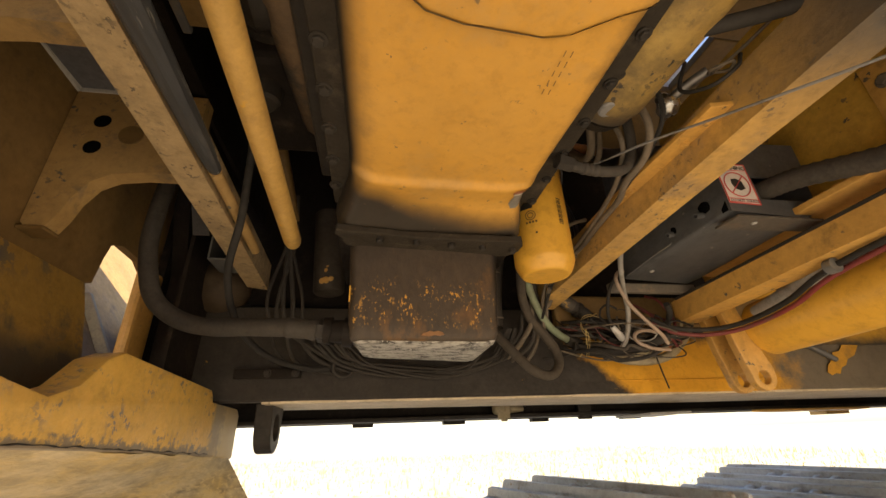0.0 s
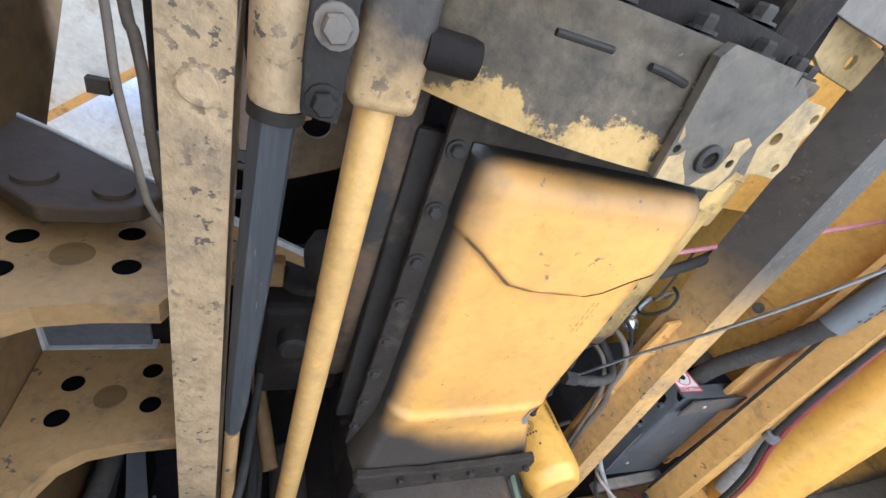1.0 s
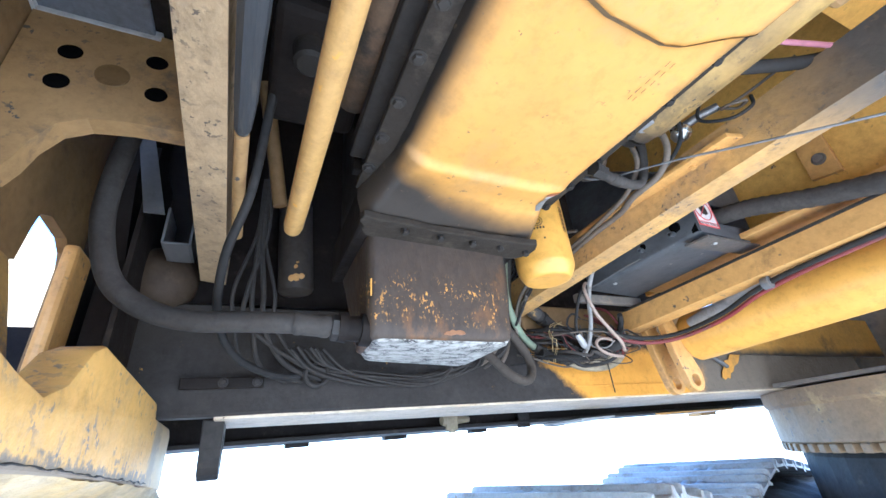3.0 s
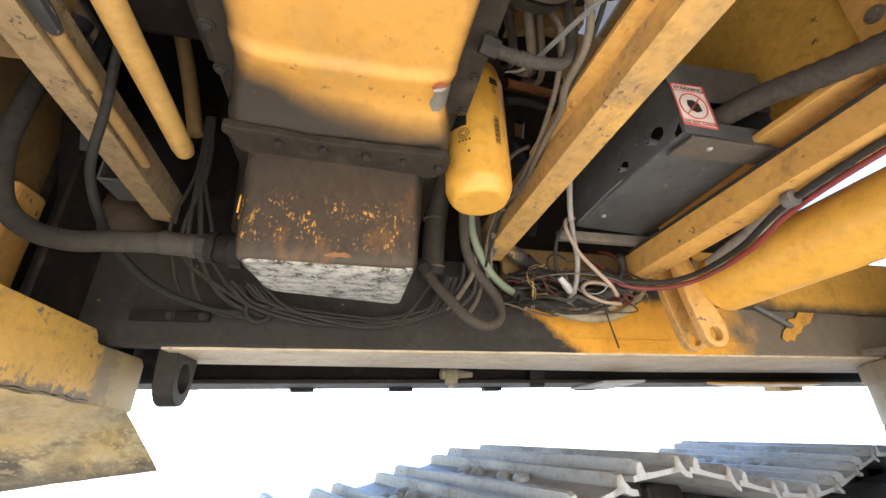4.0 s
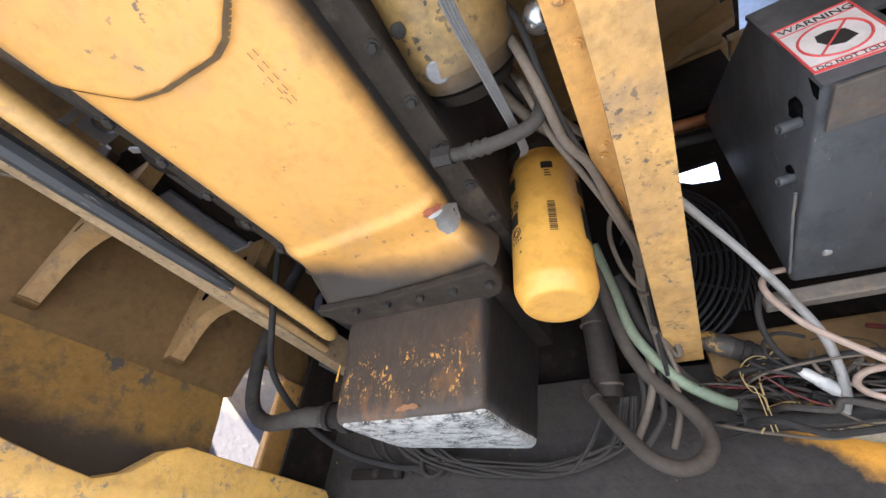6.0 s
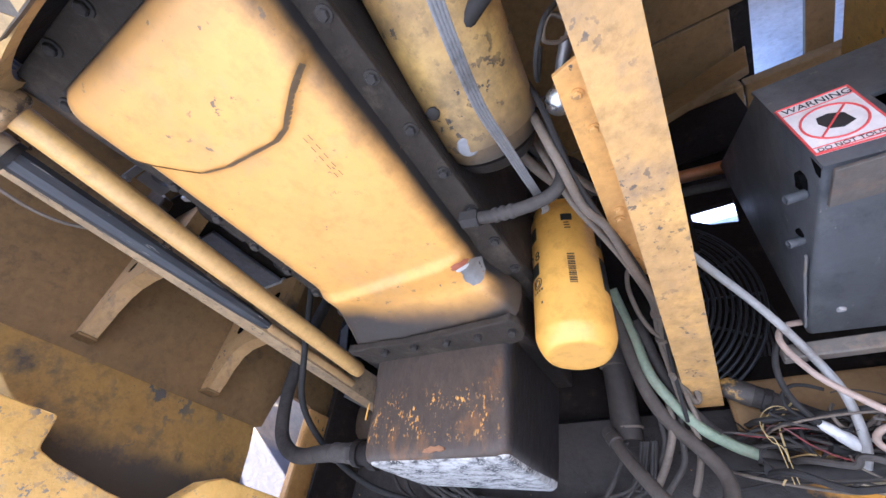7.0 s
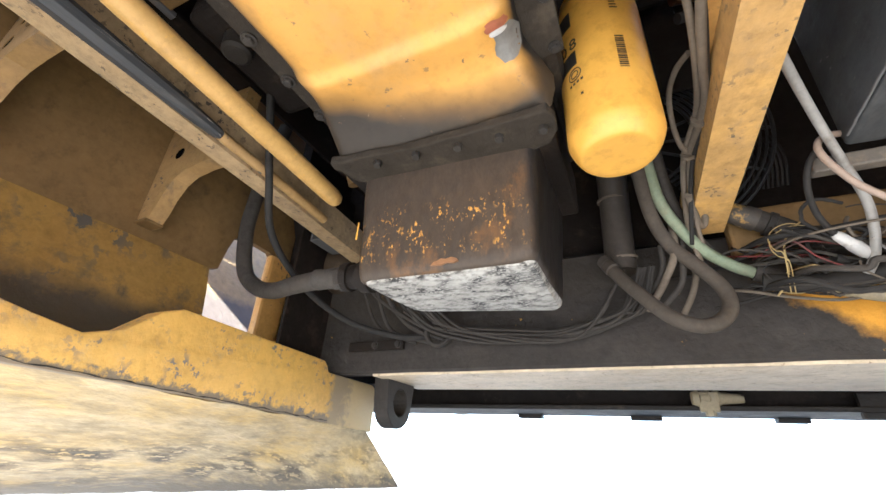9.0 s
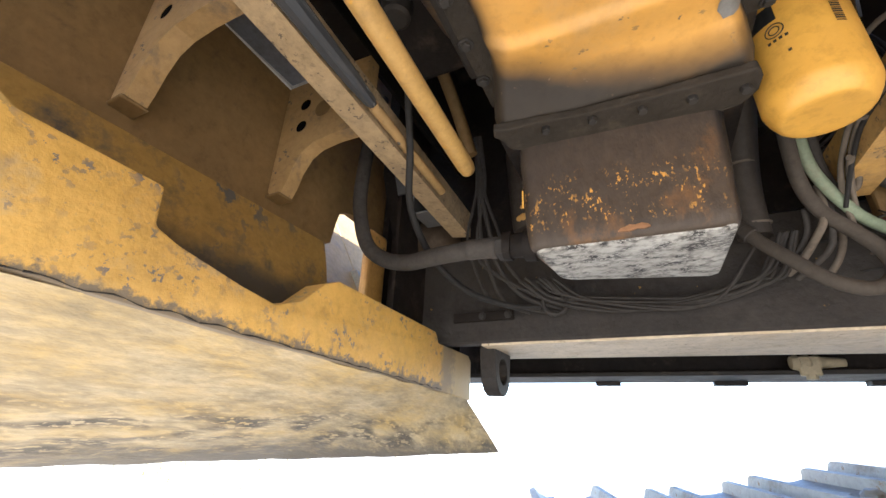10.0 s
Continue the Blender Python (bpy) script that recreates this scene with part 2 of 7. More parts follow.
M_sign = surface("white sign vinyl", (0.72, 0.68, 0.64), (0.66, 0.6, 0.56), rough=0.4, bump=0.03, mottle=0.1)
M_signred = surface("red sign print", (0.60, 0.07, 0.06), (0.52, 0.08, 0.07), rough=0.4, bump=0.03, mottle=0.1)
M_ink = surface("black print", (0.02, 0.02, 0.02), (0.03, 0.03, 0.03), rough=0.45, bump=0.02, mottle=0.1)
M_drum = surface("dusty brown drum paint", (0.30, 0.205, 0.105), (0.22, 0.16, 0.095), grime=(0.46, 0.34, 0.16), grime_amount=0.3, grime_scale=5, chips=(0.10, 0.09, 0.08), chip_amount=0.3, rough=0.6, bump=0.3)
M_cream = surface("dusty cream hose", (0.36, 0.29, 0.17), (0.30, 0.25, 0.16), grime=(0.16, 0.13, 0.09), grime_amount=0.35, rough=0.6, bump=0.2, bump_scale=120)
M_pinkcable = surface("dirty pinkish cable", (0.44, 0.33, 0.25), (0.34, 0.25, 0.19), grime=(0.20, 0.15, 0.11), grime_amount=0.3, rough=0.55, bump=0.1)
M_rustbar = surface("dirty rust-stained bar", (0.17, 0.145, 0.115), (0.12, 0.10, 0.08), big=12, grime=(0.27, 0.19, 0.11), grime_amount=0.35, grime_scale=18, soft=0.25, rough=0.6, bump=0.4)
M_bulk = surface("stained bulkhead paint", (0.76, 0.44, 0.075), (0.70, 0.40, 0.08), grime=(0.30, 0.19, 0.07), grime_amount=0.25, grime_scale=6, soft=0.3, chips=(0.12, 0.09, 0.06), chip_amount=0.2, rough=0.5, bump=0.15)
M_pipeend = surface("chipped pipe end", (0.06, 0.05, 0.04), (0.09, 0.07, 0.05), grime=(0.50, 0.29, 0.05), grime_amount=0.40, grime_scale=22, soft=0.1, rough=0.6, bump=0.3)
M_plug = surface("dirty white plug", (0.60, 0.58, 0.55), (0.46, 0.44, 0.41), grime=(0.22, 0.19, 0.15), grime_amount=0.35, grime_scale=40, rough=0.5, bump=0.3)
M_straw = surface("thin yellow wire", (0.52, 0.38, 0.14), (0.42, 0.30, 0.12), rough=0.5, bump=0.05)
M_canister = surface("sooty brown canister", (0.050, 0.041, 0.033), (0.070, 0.057, 0.045), rough=0.6, bump=0.2, gloss=0.25)
M_sootcable = surface("sooty cable", (0.034, 0.030, 0.026), (0.056, 0.048, 0.040), rough=0.65, bump=0.2, gloss=0.2)
M_strut = surface("dark blue steel strut", (0.040, 0.042, 0.046), (0.072, 0.072, 0.074), grime=(0.20, 0.175, 0.14), grime_amount=0.30, grime_scale=7, soft=0.25, chips=(0.42, 0.39, 0.33), chip_amount=0.26, chip_scale=55, rough=0.5, bump=0.2, stretch=(3, 0.2, 3))
M_sleeve = surface("chipped tan sleeve paint", (0.50, 0.335, 0.14), (0.40, 0.26, 0.11), big=9, grime=(0.13, 0.092, 0.055), grime_amount=0.46, grime_scale=13, soft=0.25, chips=(0.06, 0.045, 0.035), chip_amount=0.45, chip_scale=60, rough=0.55, bump=0.4, mottle=0.8, field=(("Y", 0.118, 0.055, 0.10, (0.045, 0.036, 0.028)),))
M_upper = surface("weathered pale cover", (0.68, 0.69, 0.71), (0.58, 0.59, 0.62), big=8, grime=(0.34, 0.29, 0.23), grime_amount=0.3, rough=0.5, bump=0.1)
M_darkbrown = surface("dark brown arm paint", (0.085, 0.058, 0.034), (0.055, 0.039, 0.025), grime=(0.15, 0.105, 0.06), grime_amount=0.3, soft=0.3, rough=0.65, bump=0.3, gloss=0.25)
M_panel = surface("pale grey sheet panel", (0.70, 0.69, 0.67), (0.62, 0.61, 0.59), grime=(0.3, 0.27, 0.22), grime_amount=0.3, rough=0.5, bump=0.1)
M_copper = surface("copper pipe", (0.55, 0.27, 0.13), (0.4, 0.2, 0.1), rough=0.3, metal=0.9, bump=0.05)


# ---- mesh helpers ----
def thing(name, label, category, base=(0, 0, 0), group="", kind=""):
    ob = new(name)
    ob.location = base
    return tagged(ob, label, category, group, kind)


def part(name, bm, material, parent=None, label="", smooth=False, kind=""):
    """Links a bmesh as one mesh object under a thing or a part; its points are in the world."""
    me = bpy.data.meshes.new(name)
    bmesh.ops.recalc_face_normals(bm, faces=bm.faces)
    bm.to_mesh(me)
    bm.free()
    if smooth:
        for p in me.polygons:
            p.use_smooth = True
        me.set_sharp_from_angle(angle=radians(38))
    me.materials.append(material)
    ob = new(name, me)
    if parent:
        off = parent.location.copy() if parent.data is None else Vector((0, 0, 0))
        ob.parent = parent
        ob.matrix_parent_inverse = Matrix.Translation(-off)
    return tagged(ob, label, kind=kind)


def put3(axis, a, u, v):
    return {"x": (a, u, v), "y": (u, a, v), "z": (u, v, a)}[axis]


def box(x0, x1, y0, y1, z0, z1, bevel=0.004, bm=None, seg=2):
    b = bmesh.new()
    bmesh.ops.create_cube(b, size=1.0)
    for v in b.verts:
        v.co = Vector(((x0 + x1) / 2 + v.co.x * (x1 - x0), (y0 + y1) / 2 + v.co.y * (y1 - y0), (z0 + z1) / 2 + v.co.z * (z1 - z0)))
    if bevel:
        bmesh.ops.bevel(b, geom=b.edges[:], offset=bevel, segments=seg, affect="EDGES", profile=0.5)
    return merge(b, bm)


def merge(b, bm):
    if bm is None:
        return b
    me = bpy.data.meshes.new("tmp")
    b.to_mesh(me)
    b.free()
    bm.from_mesh(me)
    bpy.data.meshes.remove(me)
    return bm


def plate(outline, axis, a, b, holes=(), bevel=0.0, bm=None):
    """A flat plate from an outline in the plane across axis, from a to b, with round holes (u, v, radius)."""
    m = bmesh.new()
    edges = []
    loops = [outline] + [[(u + r * math.cos(k * math.tau / 20), w + r * math.sin(k * math.tau / 20)) for k in range(20)] for u, w, r in holes]
    for lp in loops:
        vs = [m.verts.new(put3(axis, a, u, w)) for u, w in lp]
        edges += [m.edges.new((vs[i], vs[(i + 1) % len(vs)])) for i in range(len(vs))]
    if holes:
        bmesh.ops.triangle_fill(m, edges=edges, use_beauty=True, use_dissolve=False)
    else:
        m.faces.new(m.verts[:])
    ext = bmesh.ops.extrude_face_region(m, geom=m.faces[:])
    shift = Vector(put3(axis, b - a, 0, 0))
    for g in ext["geom"]:
        if isinstance(g, bmesh.types.BMVert):
            g.co += shift
    if bevel:
        bmesh.ops.recalc_face_normals(m, faces=m.faces)
        sharp = [e for e in m.edges if len(e.link_faces) == 2 and e.calc_face_angle(0) > 0.6]
        bmesh.ops.bevel(m, geom=sharp, offset=bevel, segments=2, affect="EDGES", profile=0.5)
    return merge(m, bm)


def smooth_path(pts, steps=6):
    p = [Vector(q) for q in pts]
    if len(p) < 3 or steps < 2:
        return p
    p = [p[0] * 2 - p[1]] + p + [p[-1] * 2 - p[-2]]
    out = []
    for i in range(1, len(p) - 2):
        for s in range(steps):
            t = s / steps
            out.append(0.5 * (2 * p[i] + (p[i + 1] - p[i - 1]) * t + (2 * p[i - 1] - 5 * p[i] + 4 * p[i + 1] - p[i + 2]) * t * t
                              + (3 * p[i] - p[i - 1] - 3 * p[i + 1] + p[i + 2]) * t ** 3))
    return out + [p[-2]]


def sweep(pts, r, sides=12, steps=6, bm=None, radii=None, flat=1.0):
    """A tube along points. radii: its radius at each point of a path with steps=1. flat: squash across."""
    path = smooth_path(pts, steps)
    m = bmesh.new()
    rings, ref = [], None
    for i, c in enumerate(path):
        d = (path[min(i + 1, len(path) - 1)] - path[max(i - 1, 0)]).normalized()
        if ref is None:
            ref = d.orthogonal().normalized()
        ref = (ref - d * ref.dot(d)).normalized()
        w = d.cross(ref)
        rad = radii[i] if radii else r
        rings.append([m.verts.new(c + rad * (math.cos(k * math.tau / sides) * ref + flat * math.sin(k * math.tau / sides) * w)) for k in range(sides)])
    for a, b in zip(rings, rings[1:]):
        for k in range(sides):
            m.faces.new((a[k], a[(k + 1) % sides], b[(k + 1) % sides], b[k]))
    m.faces.new(rings[0][::-1]), m.faces.new(rings[-1])
    return merge(m, bm)


def lathe(origin, axis, rows, sides=32, bm=None, seed=None):
    """A turned solid: rows of (distance along axis, radius)."""
    o, d = Vector(origin), Vector(axis).normalized()
    ref = d.orthogonal().normalized()
    w = d.cross(ref)
    m = bmesh.new()
    rings = [[m.verts.new(o + d * h + r * (math.cos(k * math.tau / sides) * ref + math.sin(k * math.tau / sides) * w)) for k in range(sides)] for h, r in rows]
    for a, b in zip(rings, rings[1:]):
        for k in range(sides):
            m.faces.new((a[k], a[(k + 1) % sides], b[(k + 1) % sides], b[k]))
    m.faces.new(rings[0][::-1]), m.faces.new(rings[-1])
    return merge(m, bm)


def bolt_mesh(origin, axis, r=0.011, h=0.009, bm=None, washer=True):
    b = lathe(origin, axis, [(0.0, r), (h * 0.8, r), (h, r * 0.82)], 6)
    if washer:
        lathe(origin, axis, [(0.0, r * 1.45), (0.003, r * 1.4)], 14, b)
    return merge(b, bm)


def rough_up(bm, amount, scale, axis=None):
    for v in bm.verts:
        d = noise.noise_vector(v.co * scale) * amount
        v.co += d
    return bm


def tube(name, pts, r, material, label, category, sides=12, steps=6, group="", ends=None):
    ob = part(name, sweep(pts, r, sides, steps), material, None, smooth=True)
    return tagged(ob, label, category, group)


# ---- ground and shell of the machine ----
def ground():
    bm = bmesh.new()
    ring = [0, 1, 2, 3, 4.5, 6, 8, 11, 15, 22, 32, 50, 90, 200, 500, 1500]
    n = 48
    rows = []
    for r in ring:
        rows.append([bm.verts.new((r * math.cos(k * math.tau / n), r * math.sin(k * math.tau / n),
                                   0.05 * noise.noise(Vector((r * math.cos(k * math.tau / n), r * math.sin(k * math.tau / n), 0)) * 0.35) if 0 < r < 200 else 0)) for k in range(n if r else 1)])
    for a, b in zip(rows, rows[1:]):
        for k in range(n):
            if len(a) == 1:
                bm.faces.new((a[0], b[k], b[(k + 1) % n]))
            else:
                bm.faces.new((a[k], b[k], b[(k + 1) % n], a[(k + 1) % n]))
    ob = part("ground", bm, M_ground, None, smooth=True)
    tagged(ob, "pale dry grass and bare soil in full sun", "ground", kind="structure")


ground()


def grass():
    """Sparse dry tufts on the far side, one object."""
    rnd = random.Random(3)
    verts, faces = [], []
    for _ in range(5200):
        x, y = rnd.uniform(-14, 22), rnd.uniform(5, 34)
        h = rnd.uniform(0.05, 0.22) * (1.6 if noise.noise(Vector((x, y, 0)) * 0.4) > 0.15 else 0.7)
        for _ in range(3):
            a, lean = rnd.uniform(0, math.tau), rnd.uniform(0.02, 0.1)
            dx, dy = math.cos(a), math.sin(a)
            i = len(verts)
            verts += [(x - dy * 0.012, y + dx * 0.012, 0), (x + dy * 0.012, y - dx * 0.012, 0), (x + dx * lean, y + dy * lean, h)]
            faces.append((i, i + 1, i + 2))
    me = bpy.data.meshes.new("dry_grass")
    me.from_pydata(verts, [], faces)
    me.materials.append(surface("straw grass", (0.46, 0.38, 0.16), (0.30, 0.30, 0.10), rough=0.8, bump=0.0, big=0.7))
    tagged(new("dry_grass", me), "tufts of yellowed dry grass on the ground", "grass", kind="stuff")


grass()


def hood():
    t = thing("hood", "sheet metal engine hood closing the machine above the engine bay", "machine cover", (1.2, 0.6, 1.45))
    # Roof and sides, mostly out of view, keep the sun out of the bay.
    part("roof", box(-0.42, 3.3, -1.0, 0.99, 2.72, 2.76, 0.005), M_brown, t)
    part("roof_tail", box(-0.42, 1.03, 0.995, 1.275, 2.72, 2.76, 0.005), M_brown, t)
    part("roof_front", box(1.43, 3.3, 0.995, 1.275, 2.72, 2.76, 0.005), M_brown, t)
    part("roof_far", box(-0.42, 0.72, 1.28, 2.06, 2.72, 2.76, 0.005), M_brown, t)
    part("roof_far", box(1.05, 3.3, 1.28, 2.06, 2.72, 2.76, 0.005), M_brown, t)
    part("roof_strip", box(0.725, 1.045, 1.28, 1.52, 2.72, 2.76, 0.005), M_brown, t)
    # Unseen lip and roof added above the gap, only to block the sun.
    part("shade_lip", box(0.95, 1.90, 0.945, 0.985, 2.765, 3.45, 0.005), M_brown, t)
    part("shade_roof", box(0.95, 1.90, 0.945, 1.40, 3.455, 3.48, 0.005), M_brown, t)
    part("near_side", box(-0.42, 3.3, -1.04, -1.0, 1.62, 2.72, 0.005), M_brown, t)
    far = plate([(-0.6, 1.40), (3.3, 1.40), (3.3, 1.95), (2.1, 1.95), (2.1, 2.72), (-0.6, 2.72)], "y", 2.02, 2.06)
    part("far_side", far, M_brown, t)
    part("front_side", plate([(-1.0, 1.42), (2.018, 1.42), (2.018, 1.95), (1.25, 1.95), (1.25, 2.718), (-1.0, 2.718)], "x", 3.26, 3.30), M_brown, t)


hood()


def frame_rail():
    t = thing("frame_rail", "long soot-blackened frame rail with bright bottom flange and bare yellow patch", "frame rail", (0.4, 1.4, 1.39))
    web = bmesh.new()
    nx = 60
    rows = []
    prof = [(1.302, 1.392), (1.296, 1.398), (1.300, 1.43), (1.304, 1.52), (1.304, 1.66), (1.34, 1.68), (1.34, 1.392)]
    for i in range(nx + 1):
        x = -0.42 + i * 3.3 / nx
        rows.append([web.verts.new((x, y + 0.003 * noise.noise(Vector((x * 9, y * 9, z * 9))), z + 0.002 * noise.noise(Vector((x * 7, 3, z * 5))))) for y, z in prof])
    for a, b in zip(rows, rows[1:]):
        for k in range(len(prof)):
            web.faces.new((a[k], a[(k + 1) % len(prof)], b[(k + 1) % len(prof)], b[k]))
    web.faces.new(rows[0][::-1]), web.faces.new(rows[-1])
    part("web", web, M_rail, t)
    fl = bmesh.new()
    low = [[fl.verts.new((x, y, z)) for x, y, z in q] for q in
           [((-0.20, 1.306, 1.386), (-0.20, 1.57, 1.386), (-0.20, 1.57, 1.400), (-0.20, 1.306, 1.400)),
            ((0.60, 1.306, 1.386), (0.60, 1.64, 1.386), (0.60, 1.64, 1.400), (0.60, 1.306, 1.400)),
            ((1.45, 1.306, 1.386), (1.45, 1.73, 1.386), (1.45, 1.73, 1.400), (1.45, 1.306, 1.400)),
            ((2.88, 1.306, 1.386), (2.88, 1.73, 1.386), (2.88, 1.73, 1.400), (2.88, 1.306, 1.400))]]
    for a, b in zip(low, low[1:]):
        for k in range(4):
            fl.faces.new((a[k], a[(k + 1) % 4], b[(k + 1) % 4], b[k]))
    fl.faces.new(low[0][::-1]), fl.faces.new(low[-1])
    # Scuffed paint, with light from the far ground put into the pale base.
    part("bottom_flange", fl, surface("scuffed flange paint paled for far light", (0.66, 0.54, 0.37), (0.54, 0.42, 0.26), big=6, grime=(0.30, 0.20, 0.105), grime_amount=0.36, grime_scale=9, soft=0.3, chips=(0.20, 0.14, 0.09), chip_amount=0.32, chip_scale=120, rough=0.55, bump=0.4, mottle=0.6), t, "scuffed underside, paled for light off the ground")
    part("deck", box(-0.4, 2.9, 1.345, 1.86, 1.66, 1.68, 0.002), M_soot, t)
    part("upper_plate", plate([(1.40, 1.545), (3.2, 1.530), (3.2, 1.745), (1.40, 1.745)], "y", 1.286, 1.293), surface("stained yellow plate", (0.66, 0.36, 0.05), (0.58, 0.32, 0.06), grime=(0.12, 0.08, 0.04), grime_amount=0.35, grime_scale=4, rough=0.45, bump=0.1, late=(("Z", 1.580, 1.545, 0.06, (0.06, 0.048, 0.035)),)), t, "stained yellow upper plate")
    part("weld_line", sweep([(0.88, 1.2995, 1.432), (1.2, 1.2975, 1.431), (1.55, 1.2985, 1.431)], 0.0022, 6, 6), M_rail, t)
    for x, z in ((0.075, 1.478), (0.074, 1.470), (-0.007, 1.450), (-0.010, 1.444)):
        part("paint_chip", rough_up(lathe((x, 1.3035, z), (0, -1, 0), [(0, 0.006), (0.0012, 0.004), (0.0016, 0.001)], 9), 0.003, 90), M_yellow, t, "chip of yellow paint")
    part("paint_patch", plate([(1.685, 1.446), (1.700, 1.436), (1.722, 1.444), (1.735, 1.440), (1.752, 1.462), (1.775, 1.470), (1.792, 1.490), (1.830, 1.505), (1.864, 1.541), (1.840, 1.556), (1.800, 1.548), (1.772, 1.520), (1.742, 1.516), (1.720, 1.486), (1.698, 1.470)], "y", 1.2955, 1.2970), surface("ragged bare paint", (0.64, 0.32, 0.03), (0.52, 0.27, 0.05), big=12, grime=(0.16, 0.11, 0.05), grime_amount=0.35, grime_scale=18, soft=0.3, rough=0.5, bump=0.2), t, "ragged patch of yellow paint")
    part("stay", sweep([(1.600, 1.290, 1.557), (1.665, 1.288, 1.525), (1.735, 1.290, 1.489)], 0.009, 10, 2), M_greytube, t, "short grey stay", smooth=True)
    part("bracket_strip", box(-0.28, -0.10, 1.286, 1.297, 1.452, 1.478, 0.002), M_soot, t)
    for x in (-0.19, -0.115):
        part("bolt", bolt_mesh((x, 1.286, 1.466), (0, -1, 0), 0.008, 0.007), M_bolt, t)
    # ragged end weld of the rail towards the tail
    part("end_plate", plate([(1.20, 1.40), (1.345, 1.40), (1.345, 2.3), (1.12, 2.3), (1.12, 1.9), (1.20, 1.72)], "x", -0.46, -0.42), M_soot, t)


frame_rail()


def lifting_lug():
    t = thing("lifting_lug", "thick dark steel eye lug welded under the rail", "lug", (-0.2, 1.43, 1.29))
    out = [(1.355, 1.392), (1.36, 1.33)] + [(1.43 + 0.068 * math.cos(a), 1.325 + 0.066 * math.sin(a)) for a in [math.pi + k * math.pi / 10 for k in range(11)]] + [(1.51, 1.392)]
    part("eye_plate", plate(out, "x", -0.225, -0.178, [(1.432, 1.330, 0.038)], 0.003), M_dark, t)


lifting_lug()


def outer_beam():
    t = thing("outer_beam", "dark outer side beam with braces under the machine edge", "beam", (1.0, 1.9, 1.35))
    part("web", box(-0.9, 3.3, 1.86, 1.96, 1.362, 1.75, 0.004), M_soot, t)
    part("lower_lip", box(-0.9, 3.3, 1.80, 2.06, 1.350, 1.364, 0.003), M_dark, t)
    for x, l in ((0.02, 0.09), (0.42, 0.10), (0.84, 0.08), (1.30, 0.09)):
        part("tab", box(x, x + l, 2.00, 2.05, 1.336, 1.351, 0.002), M_dark, t)
    part("brace", plate([(1.24, 1.70), (1.40, 1.66), (1.48, 2.04), (1.28, 2.04)], "z", 1.340, 1.349, bevel=0.001), M_white, t, "pale grey brace")
    part("brace", plate([(1.78, 1.76), (2.45, 1.78), (2.56, 1.96), (2.05, 1.93)], "z", 1.340, 1.349, bevel=0.001), M_yellow, t, "yellow brace")
    part("step_block", box(2.42, 2.56, 1.965, 2.06, 1.325, 1.349, 0.003), M_yellow, t)
    c = thing("pipe_clamp", "pale ribbed hose union clamped beside the rail", "clamp", (0.66, 1.83, 1.37))
    b = lathe((0.60, 1.80, 1.384), (1, 0.1, 0), [(0, 0.010), (0, 0.018), (0.015, 0.024), (0.02, 0.018), (0.04, 0.024), (0.05, 0.018), (0.065, 0.024), (0.075, 0.017), (0.09, 0.016), (0.13, 0.012)], 18)
    part("union", b, M_cream, c, smooth=True)
    part("bracket", box(0.615, 0.665, 1.785, 1.80, 1.345, 1.40, 0.003), M_cream, c)
    part("nut", lathe((0.64, 1.792, 1.335), (0, 0, 1), [(0, 0.014), (0.014, 0.014)], 6), M_cream, c)
    h = thing("hose_hanger", "small dark hanger strap under the outer beam", "bracket", (1.0, 1.82, 1.36))
    part("strap", box(0.98, 1.04, 1.81, 1.83, 1.335, 1.40, 0.003), M_dark, h)


outer_beam()


